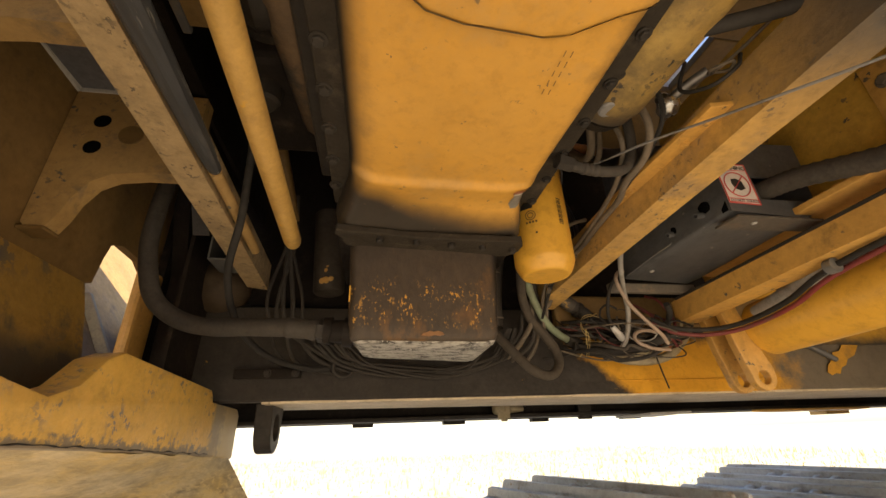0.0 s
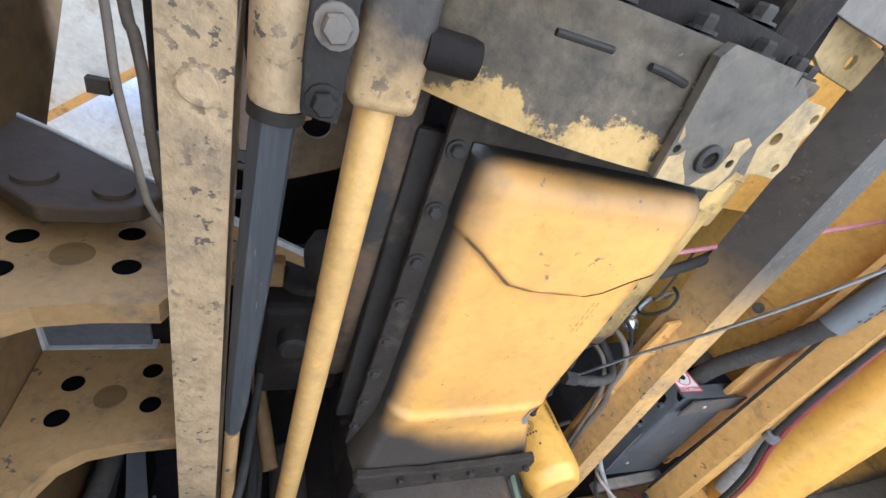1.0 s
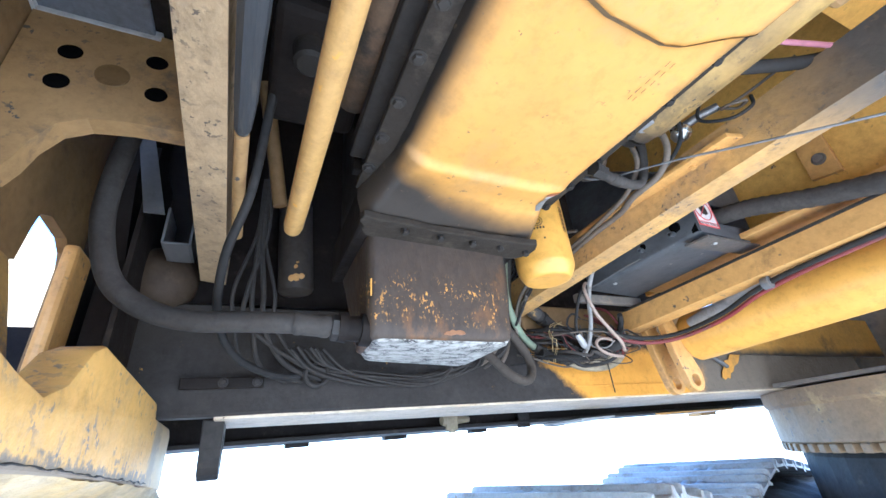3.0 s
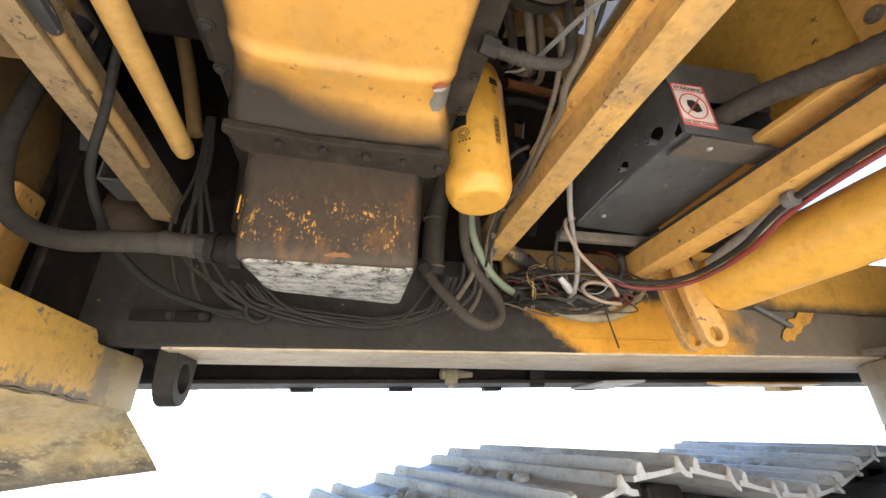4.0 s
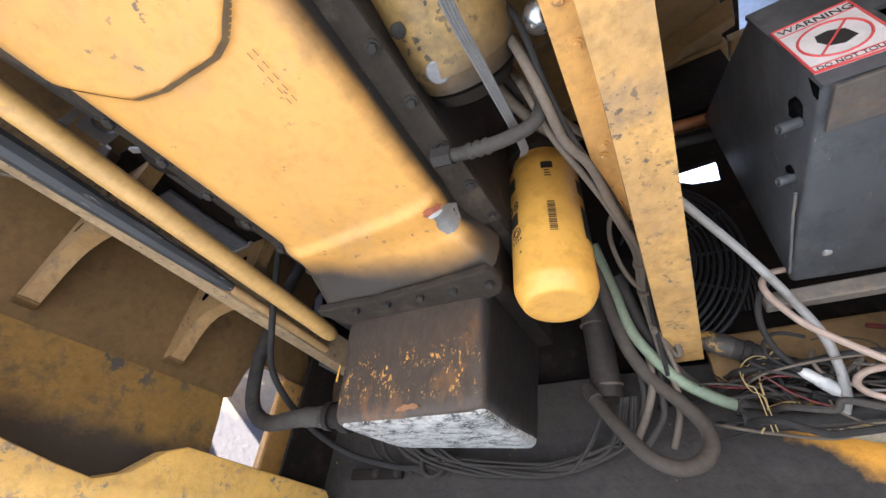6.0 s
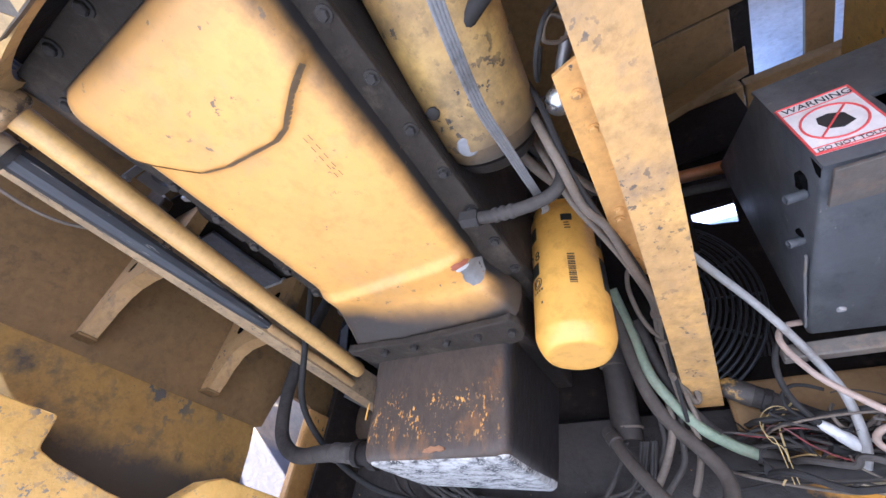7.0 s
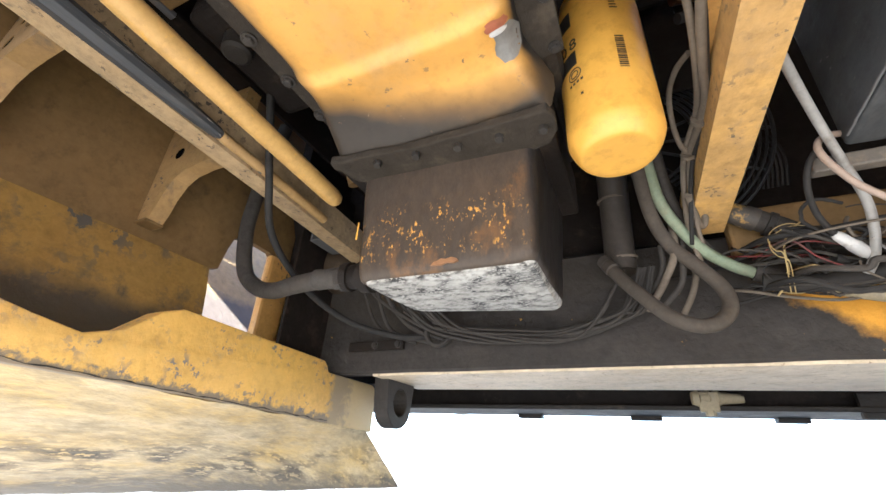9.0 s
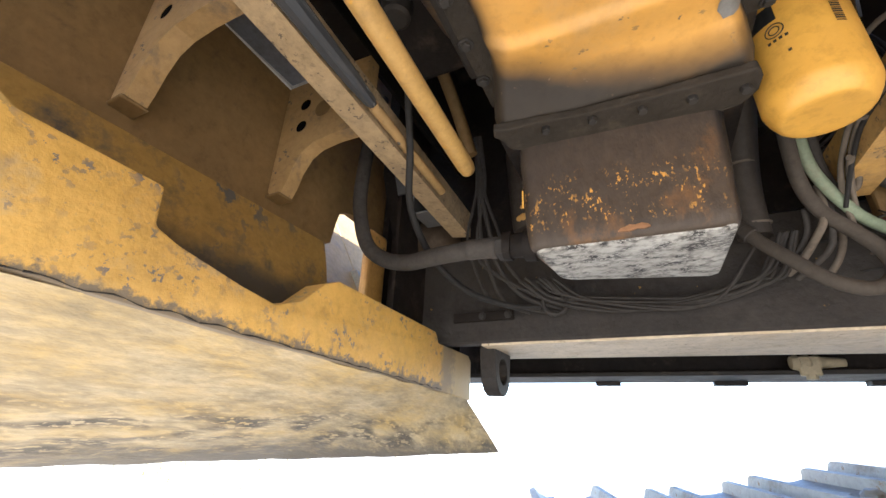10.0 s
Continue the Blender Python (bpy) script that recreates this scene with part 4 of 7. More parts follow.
def oil_sump():
    t = thing("oil_sump", "oil-caked brown sump, near-black right side box with flaking yellow paint below the pan", "sump", (0.21, 0.95, 1.46))
    bm = bmesh.new()

    def ring(z, inset):
        x0, x1, y0 = 0.0455 + inset * 0.15, 0.374 - inset * 0.5, 0.838 + inset * 0.5
        return [(q.x, q.y, z) for q in rounded([(x0, y0, 1), (x1, y0 + 0.006, 1), (x1 - 0.004, 1.112 - inset * 0.4, 1), (x0 + 0.002 + inset * 0.8, 1.112 - inset * 2.9, 1.6)], 0.024, 7)]

    rings = [ring(1.668 - k * 0.0145, 0.024 * k / 14) for k in range(14)] + [ring(1.474, 0.026), ring(1.468, 0.032), ring(1.464, 0.044)]
    vr = [[bm.verts.new(p) for p in r] for r in rings]
    for a, b in zip(vr, vr[1:]):
        for k in range(len(a)):
            bm.faces.new((a[k], a[(k + 1) % len(a)], b[(k + 1) % len(b)], b[k]))
    bm.faces.new(vr[0]), bm.faces.new(vr[-1])
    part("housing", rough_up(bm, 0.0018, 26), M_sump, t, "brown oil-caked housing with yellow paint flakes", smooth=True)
    # crusted underside, uneven and ragged at its rim
    low = bmesh.new()
    rim = rounded([(0.060, 0.858, 1), (0.356, 0.864, 1), (0.356, 1.096, 1), (0.076, 1.024, 1.6)], 0.020, 12)
    n = len(rim)
    c = Vector((0.21, 0.96))
    rows = []
    for f, z in ((1.012, 1.474), (1.0, 1.466), (0.97, 1.4605), (0.88, 1.459), (0.74, 1.458), (0.58, 1.458), (0.42, 1.458), (0.26, 1.458), (0.1, 1.458)):
        row = []
        for k, q in enumerate(rim):
            w = c + (q - c) * f
            jag = noise.noise(Vector((w.x * 70, w.y * 70, 5)))
            row.append(low.verts.new((w.x, w.y, z + 0.0022 * jag + (0.006 * max(0, jag) if f > 1.0 else 0))))
        rows.append(row)
    for a, b in zip(rows, rows[1:]):
        for k in range(n):
            low.faces.new((a[k], a[(k + 1) % n], b[(k + 1) % n], b[k]))
    low.faces.new(rows[-1])
    # Bounced light is painted into this underside's colour.
    part("underside", low, M_crust, t, "pitted crusted underside, paled for bounced light", smooth=True)
    part("riser", box(0.022, 0.404, 0.800, 1.10, 1.664, 1.756, 0.006), M_soot, t, "sooty neck under the crankcase")
    outline = [(0.022, 0.772), (0.017, 0.790), (0.026, 0.806), (0.030, 0.822), (0.040, 0.838), (0.060, 0.848), (0.14, 0.850), (0.22, 0.852), (0.30, 0.853), (0.366, 0.856), (0.394, 0.850), (0.402, 0.836), (0.411, 0.822), (0.412, 0.795), (0.404, 0.774), (0.30, 0.781), (0.16, 0.784)]
    fl = plate(outline, "z", 1.6615, 1.677, bevel=0.003)
    bmesh.ops.subdivide_edges(fl, edges=[e for e in fl.edges if e.calc_length() > 0.03], cuts=4)
    for v in fl.verts:
        v.co.z -= (v.co.x - 0.05) * 0.028
    f = part("flange", rough_up(fl, 0.0022, 45), M_flange, t, "sooty bolted flange")
    for x, y in ((0.108, 0.797), (0.183, 0.799), (0.257, 0.802), (0.325, 0.804), (0.392, 0.808)):
        part("bolt", bolt_mesh((x, y, 1.6625 - (x - 0.05) * 0.028), (0.0, -0.2, -1), 0.0075, 0.012, washer=False), M_bolt, f)
    fit = lathe((0.062, 0.888, 1.487), (-1, 0.02, 0.08), [(0, 0.030), (0.02, 0.030), (0.02, 0.024), (0.045, 0.022), (0.045, 0.027), (0.06, 0.027)], 14)
    part("paint_chip", rough_up(box(0.0500, 0.0526, 0.8385, 0.8410, 1.538, 1.572, 0.0006), 0.0012, 90), M_filter, t, "upright yellow paint chip")
    part("rust_spot", rough_up(plate([(0.196, 1.4725), (0.201, 1.4775), (0.208, 1.4785), (0.214, 1.4815), (0.222, 1.4795), (0.231, 1.4820), (0.240, 1.4790), (0.243, 1.4745), (0.234, 1.4720), (0.224, 1.4735), (0.212, 1.4710), (0.204, 1.4720)], "y", 0.8495, 0.8530), 0.0006, 60), surface("orange rust spot", (0.30, 0.15, 0.06), (0.20, 0.10, 0.045), rough=0.7, bump=0.4), t, "orange rust spot")
    part("drain_fitting", rough_up(fit, 0.003, 45), M_soot, t, "caked drain fitting", smooth=True)


oil_sump()


def oil_filter():
    t = thing("oil_filter", "yellow spin-on oil filter canister hanging beside the sump", "oil filter", (0.487, 0.862, 1.60))
    r = 0.0685
    ax = (0.487, 0.862)
    rows = [(0.0015, 0.006), (0.0008, 0.040), (0.0, 0.049), (0.0015, 0.053), (0.006, 0.057), (0.018, 0.0635), (0.027, 0.0668), (0.031, 0.0680), (0.036, r), (0.282, r), (0.296, r * 0.985), (0.306, r * 0.95), (0.312, r * 0.90), (0.330, r * 0.88)]
    can = part("canister", lathe((ax[0], ax[1], 1.610), (0, 0, 1), rows, 48), M_filter, t, smooth=True)

    def wrap(name, a0, a1, z0, z1, material, label, lift=0.0006):
        bm = bmesh.new()
        n = max(2, int(abs(a1 - a0) / 6))
        pts = [(ax[0] + (r + lift) * math.cos(radians(a0 + (a1 - a0) * k / n)), ax[1] + (r + lift) * math.sin(radians(a0 + (a1 - a0) * k / n))) for k in range(n + 1)]
        lo, hi = [bm.verts.new((x, y, z0)) for x, y in pts], [bm.verts.new((x, y, z1)) for x, y in pts]
        for k in range(n):
            bm.faces.new((lo[k], lo[k + 1], hi[k + 1], hi[k]))
        part(name, bm, material, can, label)

    for k in range(17):
        wrap("barcode_bar", -73, -62, 1.715 + k * 0.0040, 1.715 + k * 0.0040 + (0.0028 if k % 3 else 0.0018), M_ink, "black barcode bar", 0.0007)
    for rad in (0.0115, 0.0065):
        loop = [(ax[0] + (r + 0.0006) * math.cos(radians(-128) + rad * math.cos(a) / r), ax[1] + (r + 0.0006) * math.sin(radians(-128) + rad * math.cos(a) / r), 1.738 + rad * math.sin(a)) for a in [i * math.tau / 20 for i in range(21)]]
        part("print_ring", sweep(loop, 0.0008, 6, 1), M_ink, can, "small printed ring")
    wrap("print_block", -76, -58, 1.868, 1.886, M_ink, "black printed square")
    for k in range(3):
        wrap("print_line", -72, -62 - k, 1.846 + k * 0.007, 1.849 + k * 0.007, M_ink, "small unreadable print")
    wrap("dark_band", -172, -122, 1.756, 1.786, M_ink, "slanted dark band")
    wrap("dark_band", -172, -124, 1.845, 1.880, M_ink, "dark printed block")
    wrap("dark_band", -18, 20, 1.715, 1.79, M_ink, "dark printed block")
    wrap("dark_band", -18, 20, 1.82, 1.86, M_ink, "dark printed block")
    for a, z in ((-120, 1.718), (-126, 1.718), (-132, 1.718), (-138, 1.718), (-122, 1.690)):
        wrap("print_line", a, a + 3.5, z, z + 0.005, M_ink, "small unreadable print")
    # number that can be read beside the band
    for i, ch in enumerate("08"):
        cu = bpy.data.curves.new("number", "FONT")
        cu.body, cu.size, cu.extrude = ch, 0.030, 0.0003
        tmp = new("tmp_text", cu)
        me = bpy.data.meshes.new_from_object(tmp)
        bpy.data.objects.remove(tmp)
        bm = bmesh.new()
        bm.from_mesh(me)
        for v in bm.verts:
            a = radians(-148 + i * 17) + (v.co.x - 0.0) / r
            rad = r + 0.0009 + v.co.z
            v.co = Vector((ax[0] + rad * math.cos(a), ax[1] + rad * math.sin(a), 1.792 + v.co.y))
        part("number", bm, M_ink, can, "printed number")
    part("filter_base", lathe((ax[0], ax[1], 1.94), (0, 0, 1), [(0, 0.075), (0.05, 0.08), (0.14, 0.07)], 28), M_soot, t, smooth=True)
    part("mount_arm", box(0.40, 0.53, 0.84, 0.95, 1.985, 2.10, 0.01), M_soot, t)


oil_filter()


def starter_motor():
    t = thing("starter_motor", "sooty yellow starter motor with slotted screws", "starter motor", (0.50, 0.4, 1.78))
    o, d = Vector((0.484, 0.545, 1.835)), Vector((0.10, -1.0, 0.06))
    b = part("barrel", lathe(o, d, [(0, 0.05), (0.004, 0.072), (0.03, 0.075), (0.03, 0.078), (0.34, 0.078), (0.34, 0.085), (0.40, 0.085)], 32),
             surface("starter paint", (0.52, 0.34, 0.09), (0.33, 0.20, 0.06), big=7, grime=(0.05, 0.04, 0.028), grime_amount=0.54, grime_scale=10, soft=0.3, chips=(0.04, 0.032, 0.025), chip_amount=0.4, chip_scale=50, rough=0.5, bump=0.2, field=(("Y", 0.46, 0.55, 0.07, (0.04, 0.033, 0.026), 9.0),)), t, smooth=True)
    slot = part("plug_screw", lathe((0.470, 0.500, 1.7665), (0.05, 0, -1), [(0, 0.0165), (0.003, 0.0165), (0.005, 0.0140)], 20), M_strap, b, "large slotted plug", smooth=True)
    for p in ((0.452, 0.435, 1.770), (0.512, 0.405, 1.772)):
        part("screw", lathe(p, (0.05, 0, -1), [(0, 0.0095), (0.003, 0.0095), (0.0045, 0.0070)], 14), M_bolt, b, smooth=True)
    part("end_cap", lathe(o + Vector((0, 0.002, 0)), (-0.10, 1, -0.06), [(0, 0.07), (0.02, 0.06), (0.025, 0.02)], 28), M_dark, t, smooth=True)


starter_motor()


def bell_housing():
    t = thing("bell_housing", "sooty curved flywheel housing with flaking yellow edge", "housing", (0.1, -0.05, 1.65))
    bm = bmesh.new()
    n, m = 26, 14
    g = []
    for i in range(n + 1):
        a = radians(-158 + i * 4.6)
        row = []
        for j in range(m + 1):
            y = 0.112 - j * 0.0087
            rr = 0.36 + (0.004 if j > 12 else 0.0)
            row.append(bm.verts.new((0.22 + 1.02 * rr * math.cos(a), y, 2.005 + rr * math.sin(a))))
        g.append(row)
    for a, b in zip(g, g[1:]):
        for k in range(m):
            bm.faces.new((a[k], a[k + 1], b[k + 1], b[k]))
    ext = bmesh.ops.extrude_face_region(bm, geom=bm.faces[:])
    for q in ext["geom"]:
        if isinstance(q, bmesh.types.BMVert):
            d = Vector((q.co.x - 0.22, 0, q.co.z - 2.005))
            q.co -= d.normalized() * 0.02
    part("shell", bm, surface("sooty housing paint", (0.105, 0.087, 0.062), (0.19, 0.15, 0.095), big=9.0, grime=(0.020, 0.017, 0.014), grime_amount=0.50, grime_scale=6.5, soft=0.35, chips=(0.30, 0.22, 0.12), chip_amount=0.2, chip_scale=30, rough=0.6, bump=0.4, gloss=0.25, mottle=0.9,
                              field=(("Y", 0.080, 0.087, 0.17, (0.47, 0.31, 0.105), 11.0),)), t, smooth=True)
    part("casting_bead", sweep([(0.127, 0.024, 1.648), (0.146, 0.025, 1.647), (0.171, 0.028, 1.646)], 0.0035, 8), M_dark, t, smooth=True)
    part("casting_bead", sweep([(0.03, 0.023, 1.65), (0.084, 0.022, 1.648)], 0.003, 8), M_dark, t, smooth=True)
    part("pump_body", lathe((0.22, -0.005, 2.005), (0, -1, 0), [(0, 0.335), (0.03, 0.33), (0.035, 0.285), (0.12, 0.28), (0.13, 0.25), (0.36, 0.24)], 48), M_soot, t, "sooty pump body", smooth=True)
    for k in range(9):
        a = radians(-130 + 13 * k)
        part("bolt", bolt_mesh((0.22 + 0.30 * math.cos(a), -0.040, 2.005 + 0.30 * math.sin(a)), (0, -1, 0), 0.012, 0.016), M_bolt, t)
        part("rim_bolt", bolt_mesh((0.22 + 0.345 * math.cos(a + 0.1), -0.012, 2.005 + 0.345 * math.sin(a + 0.1)), (0, -1, 0), 0.010, 0.014), M_dark, t)
    part("back_disc", lathe((0.22, 0.10, 2.02), (0, -1, 0), [(0, 0.335), (0.01, 0.335)], 40), M_soot, t)


bell_housing()


def mount_bracket():
    t = thing("mount_bracket", "dark folded bracket plate with holes and bare yellow corners", "bracket", (0.24, 0.06, 1.62))
    dark = surface("sooty bracket paint", (0.080, 0.066, 0.048), (0.17, 0.135, 0.088), big=14, grime=(0.020, 0.017, 0.014), grime_amount=0.48, grime_scale=14, soft=0.35, rough=0.6, bump=0.3, mottle=0.9)
    bare = surface("bare yellow patch", (0.46, 0.32, 0.125), (0.36, 0.245, 0.095), big=16, grime=(0.10, 0.078, 0.05), grime_amount=0.46, grime_scale=26, soft=0.3, rough=0.55, bump=0.3, mottle=0.9)
    out = [(0.188, 0.111), (0.182, 0.052), (0.174, 0.000), (0.182, -0.012), (0.276, -0.012), (0.290, 0.040), (0.292, 0.084), (0.288, 0.094), (0.279, 0.114), (0.236, 0.113)]
    p = part("plate", plate(out, "z", 1.632, 1.642, [(0.238, 0.081, 0.0085), (0.193, 0.079, 0.0045), (0.272, 0.081, 0.0045)], 0.0), dark, t)
    part("paint_patch", plate([(0.190, 0.1105), (0.188, 0.088), (0.198, 0.084), (0.204, 0.078), (0.210, 0.090), (0.226, 0.104), (0.232, 0.1115)], "z", 1.6312, 1.6320), bare, p, "bare yellow paint")
    part("paint_patch", plate([(0.187, 0.072), (0.184, 0.058), (0.192, 0.066), (0.191, 0.073)], "z", 1.6312, 1.6320), bare, p, "bare yellow paint")
    part("paint_patch", plate([(0.240, 0.1115), (0.250, 0.098), (0.260, 0.090), (0.262, 0.070), (0.258, 0.060), (0.271, 0.052), (0.282, 0.058), (0.279, 0.072), (0.283, 0.090), (0.277, 0.112)], "z", 1.6312, 1.6320, [(0.272, 0.081, 0.0050)]), bare, p, "bare yellow paint")
    part("collar", lathe((0.238, 0.081, 1.640), (0, 0, -1), [(0, 0.0155), (0.012, 0.0150), (0.013, 0.0135), (0.013, 0.009), (0.0, 0.009)], 24), M_bolt, t, "worn steel collar", smooth=True)
    tab = [(0.318, 0.092), (0.304, 0.060), (0.318, 0.006), (0.373, 0.006), (0.383, 0.026), (0.378, 0.044), (0.389, 0.071), (0.384, 0.091), (0.355, 0.090)]
    part("tab", plate(tab, "z", 1.650, 1.659, [(0.339, 0.049, 0.0075), (0.371, 0.020, 0.0055), (0.374, 0.078, 0.0055)]), bare, t, "yellow drilled tab")
    part("tab_web", plate([(0.292, -0.01), (0.320, 0.004), (0.306, 0.060), (0.320, 0.092), (0.292, 0.088)], "z", 1.640, 1.652), dark, t)
    part("upper_block", box(0.30, 0.37, -0.16, -0.02, 1.70, 1.84, 0.01), M_soot, t)
    part("yellow_gusset", plate([(0.491, -0.054), (0.518, -0.096), (0.668, -0.080), (0.649, -0.024), (0.560, -0.030)], "z", 1.795, 1.803, [(0.60, -0.055, 0.010)], 0.001), bare, t, "dusty yellow gusset")
    part("pale_corner", plate([(0.399, -0.086), (0.470, -0.140), (0.62, -0.15), (0.62, -0.060), (0.581, -0.080), (0.49, -0.082)], "z", 1.756, 1.764, bevel=0.001), M_rustbar, t, "grey worn sheet corner")
    for x, y, r in ((0.40, -0.05, 0.012), (0.44, -0.03, 0.009), (0.43, -0.075, 0.010)):
        part("stud", bolt_mesh((x, y, 1.79), (0, 0, -1), r, 0.02), M_bolt, t)
    part("stud_plate", plate([(0.37, -0.12), (0.50, -0.10), (0.52, 0.0), (0.37, 0.02)], "z", 1.790, 1.80), M_soot, t)


mount_bracket()


# ---- rods and bars beside the engine ----
def flat_bar():
    t = thing("flat_bar", "wide tan steel bar with chipped paint running beside the engine", "bar", (-0.22, 0.4, 1.7))
    bm = bmesh.new()
    secs = [(-0.55, 1.765, -0.239, -0.182), (0.09, 1.743, -0.249, -0.191), (0.45, 1.732, -0.256, -0.198), (0.84, 1.718, -0.264, -0.206), (1.25, 1.703, -0.272, -0.214)]
    rows = []
    for y, z, xl, xr in secs:
        rows.append([bm.verts.new((x, y, z + dz)) for x, dz in ((xl, 0.004), (xr, -0.004), (xr, 0.075), (xl, 0.075))])
    for a, b in zip(rows, rows[1:]):
        for k in range(4):
            bm.faces.new((a[k], a[(k + 1) % 4], b[(k + 1) % 4], b[k]))
    bm.faces.new(rows[0][::-1]), bm.faces.new(rows[-1])
    bmesh.ops.bevel(bm, geom=[e for e in bm.edges if len(e.link_faces) == 2 and e.calc_face_angle(0) > 1], offset=0.004, segments=2, affect="EDGES", profile=0.5)
    part("bar", bm, M_bar, t)
    part("weld_scar", rough_up(lathe((-0.219, 0.155, 1.739), (0.03, -0.05, -1), [(0, 0.017), (0.0015, 0.015), (0.002, 0.002)], 14), 0.003, 50), M_bar, t, "round weld scar")


flat_bar()


def yellow_rod():
    t = thing("yellow_rod", "round yellow push rod with a chipped square sleeve", "rod", (-0.08, 0.4, 1.68))
    part("rod", sweep([(-0.0685, 0.08, 1.744), (-0.077, 0.45, 1.724), (-0.0865, 0.905, 1.701), (-0.087, 0.920, 1.700), (-0.087, 0.928, 1.700)], 0.0, 24, 1, radii=[0.0205, 0.0200, 0.0190, 0.0165, 0.008]), M_rod, t, smooth=True)
    part("sleeve", box(-0.102, -0.038, -0.20, 0.134, 1.706, 1.766, 0.012, seg=3), M_sleeve, t, "chipped tan sleeve", smooth=True)
    part("cross_pin", lathe((-0.045, 0.07, 1.72), (1, 0, 0), [(0, 0.018), (0.05, 0.018)], 18), M_soot, t, smooth=True)


yellow_rod()


def grey_strut():
    t = thing("grey_strut", "grey wrapped strut with a tan tapered socket", "strut", (-0.16, 0.4, 1.7))
    part("tube", sweep([(-0.158, 0.13, 1.731), (-0.168, 0.35, 1.729), (-0.180, 0.62, 1.727), (-0.183, 0.68, 1.727), (-0.184, 0.70, 1.727)], 0, 9, 1, radii=[0.0205, 0.0200, 0.0155, 0.012, 0.005]), M_strut, t)
    part("pipe_run", sweep([(-0.184, 0.69, 1.727), (-0.188, 0.85, 1.722), (-0.19, 1.0, 1.715)], 0.011, 14, 4), M_tan, t, "tan thin pipe end", smooth=True)
    part("socket", sweep([(-0.146, -0.25, 1.725), (-0.152, -0.02, 1.727), (-0.157, 0.14, 1.731), (-0.157, 0.150, 1.731)], 0, 20, 1, radii=[0.036, 0.030, 0.0255, 0.023]), M_bar, t, "tan tapered socket", smooth=True)
    part("clip", lathe((-0.157, 0.150, 1.731), (-0.05, 1, 0.0), [(0, 0.025), (0.012, 0.025)], 20), M_dark, t, smooth=True)


grey_strut()


def link_plate():
    t = thing("link_plate", "dark link plate with two large bolts between the rods", "link", (-0.125, 0.06, 1.68))
    out = [(-0.124 + 0.017 * math.cos(a), 0.045 + 0.02 * math.sin(a)) for a in [math.pi + k * math.pi / 8 for k in range(9)]] + [(-0.108, 0.10), (-0.110, 0.142), (-0.140, 0.138), (-0.142, 0.09)]
    part("plate", plate(out, "z", 1.684, 1.698, bevel=0.002), M_dark, t)
    part("bolt", bolt_mesh((-0.122, 0.068, 1.684), (0, 0, -1), 0.0115, 0.013), M_rustbar, t)
    part("bolt", bolt_mesh((-0.123, 0.124, 1.684), (0, 0, -1), 0.0105, 0.012), M_dark, t)


link_plate()


def tail_cables():
    tube("control_cable", [(-0.286, -0.05, 1.76), (-0.280, 0.106, 1.75), (-0.276, 0.154, 1.737), (-0.272, 0.184, 1.731), (-0.266, 0.227, 1.727), (-0.262, 0.281, 1.737), (-0.250, 0.34, 1.77), (-0.235, 0.38, 1.83)], 0.0034, M_taupe, "thin taupe control cable beside the flat bar", "cable", 10)
    tube("control_cable", [(-0.292, -0.05, 1.81), (-0.279, 0.112, 1.79), (-0.273, 0.136, 1.785), (-0.267, 0.175, 1.777), (-0.265, 0.215, 1.772), (-0.262, 0.273, 1.777), (-0.252, 0.36, 1.80)], 0.0050, M_taupe, "taupe wrapped cable beside the flat bar", "cable", 10)


tail_cables()


# ---- beams, box and cylinder on the other side ----
def support_beam():
    t = thing("support_beam", "yellow support beam with rust-speckled paint running past the filter", "beam", (0.64, 0.6, 1.64))
    bm = bmesh.new()
    rows = []
    for y, z, xl, xr in ((-0.30, 1.722, 0.655, 0.727), (0.20, 1.706, 0.649, 0.716), (0.60, 1.690, 0.638, 0.702), (1.245, 1.648, 0.606, 0.671)):
        rows.append([bm.verts.new(p) for p in ((xl, y, z), (xr, y, z), (xr, y, z + 0.09), (xl, y, z + 0.09))])
    for a, b in zip(rows, rows[1:]):
        for k in range(4):
            bm.faces.new((a[k], a[(k + 1) % 4], b[(k + 1) % 4], b[k]))
    bm.faces.new(rows[0][::-1]), bm.faces.new(rows[-1])
    bmesh.ops.bevel(bm, geom=[e for e in bm.edges if len(e.link_faces) == 2 and e.calc_face_angle(0) > 1], offset=0.004, segments=2, affect="EDGES", profile=0.5)
    part("beam", bm, M_beam, t)
    a = part("angle_strip", plate([(0.610, 0.45), (0.647, 0.44), (0.644, 0.80), (0.640, 0.86), (0.606, 0.855), (0.601, 0.70)], "z", 1.738, 1.747, bevel=0.001), M_yellow, t, "speckled yellow angle strip")
    for x, y in ((0.628, 0.482), (0.631, 0.536), (0.622, 0.686), (0.618, 0.705), (0.614, 0.81)):
        part("bolt", bolt_mesh((x, y, 1.738), (0, 0, -1), 0.0055, 0.006), M_yellow, a)
    part("gusset", plate([(0.715, 0.16), (0.712, 0.34), (0.80, 0.27), (0.82, 0.18)], "z", 1.800, 1.807), M_beam, t, "sooty triangular gusset")


support_beam()


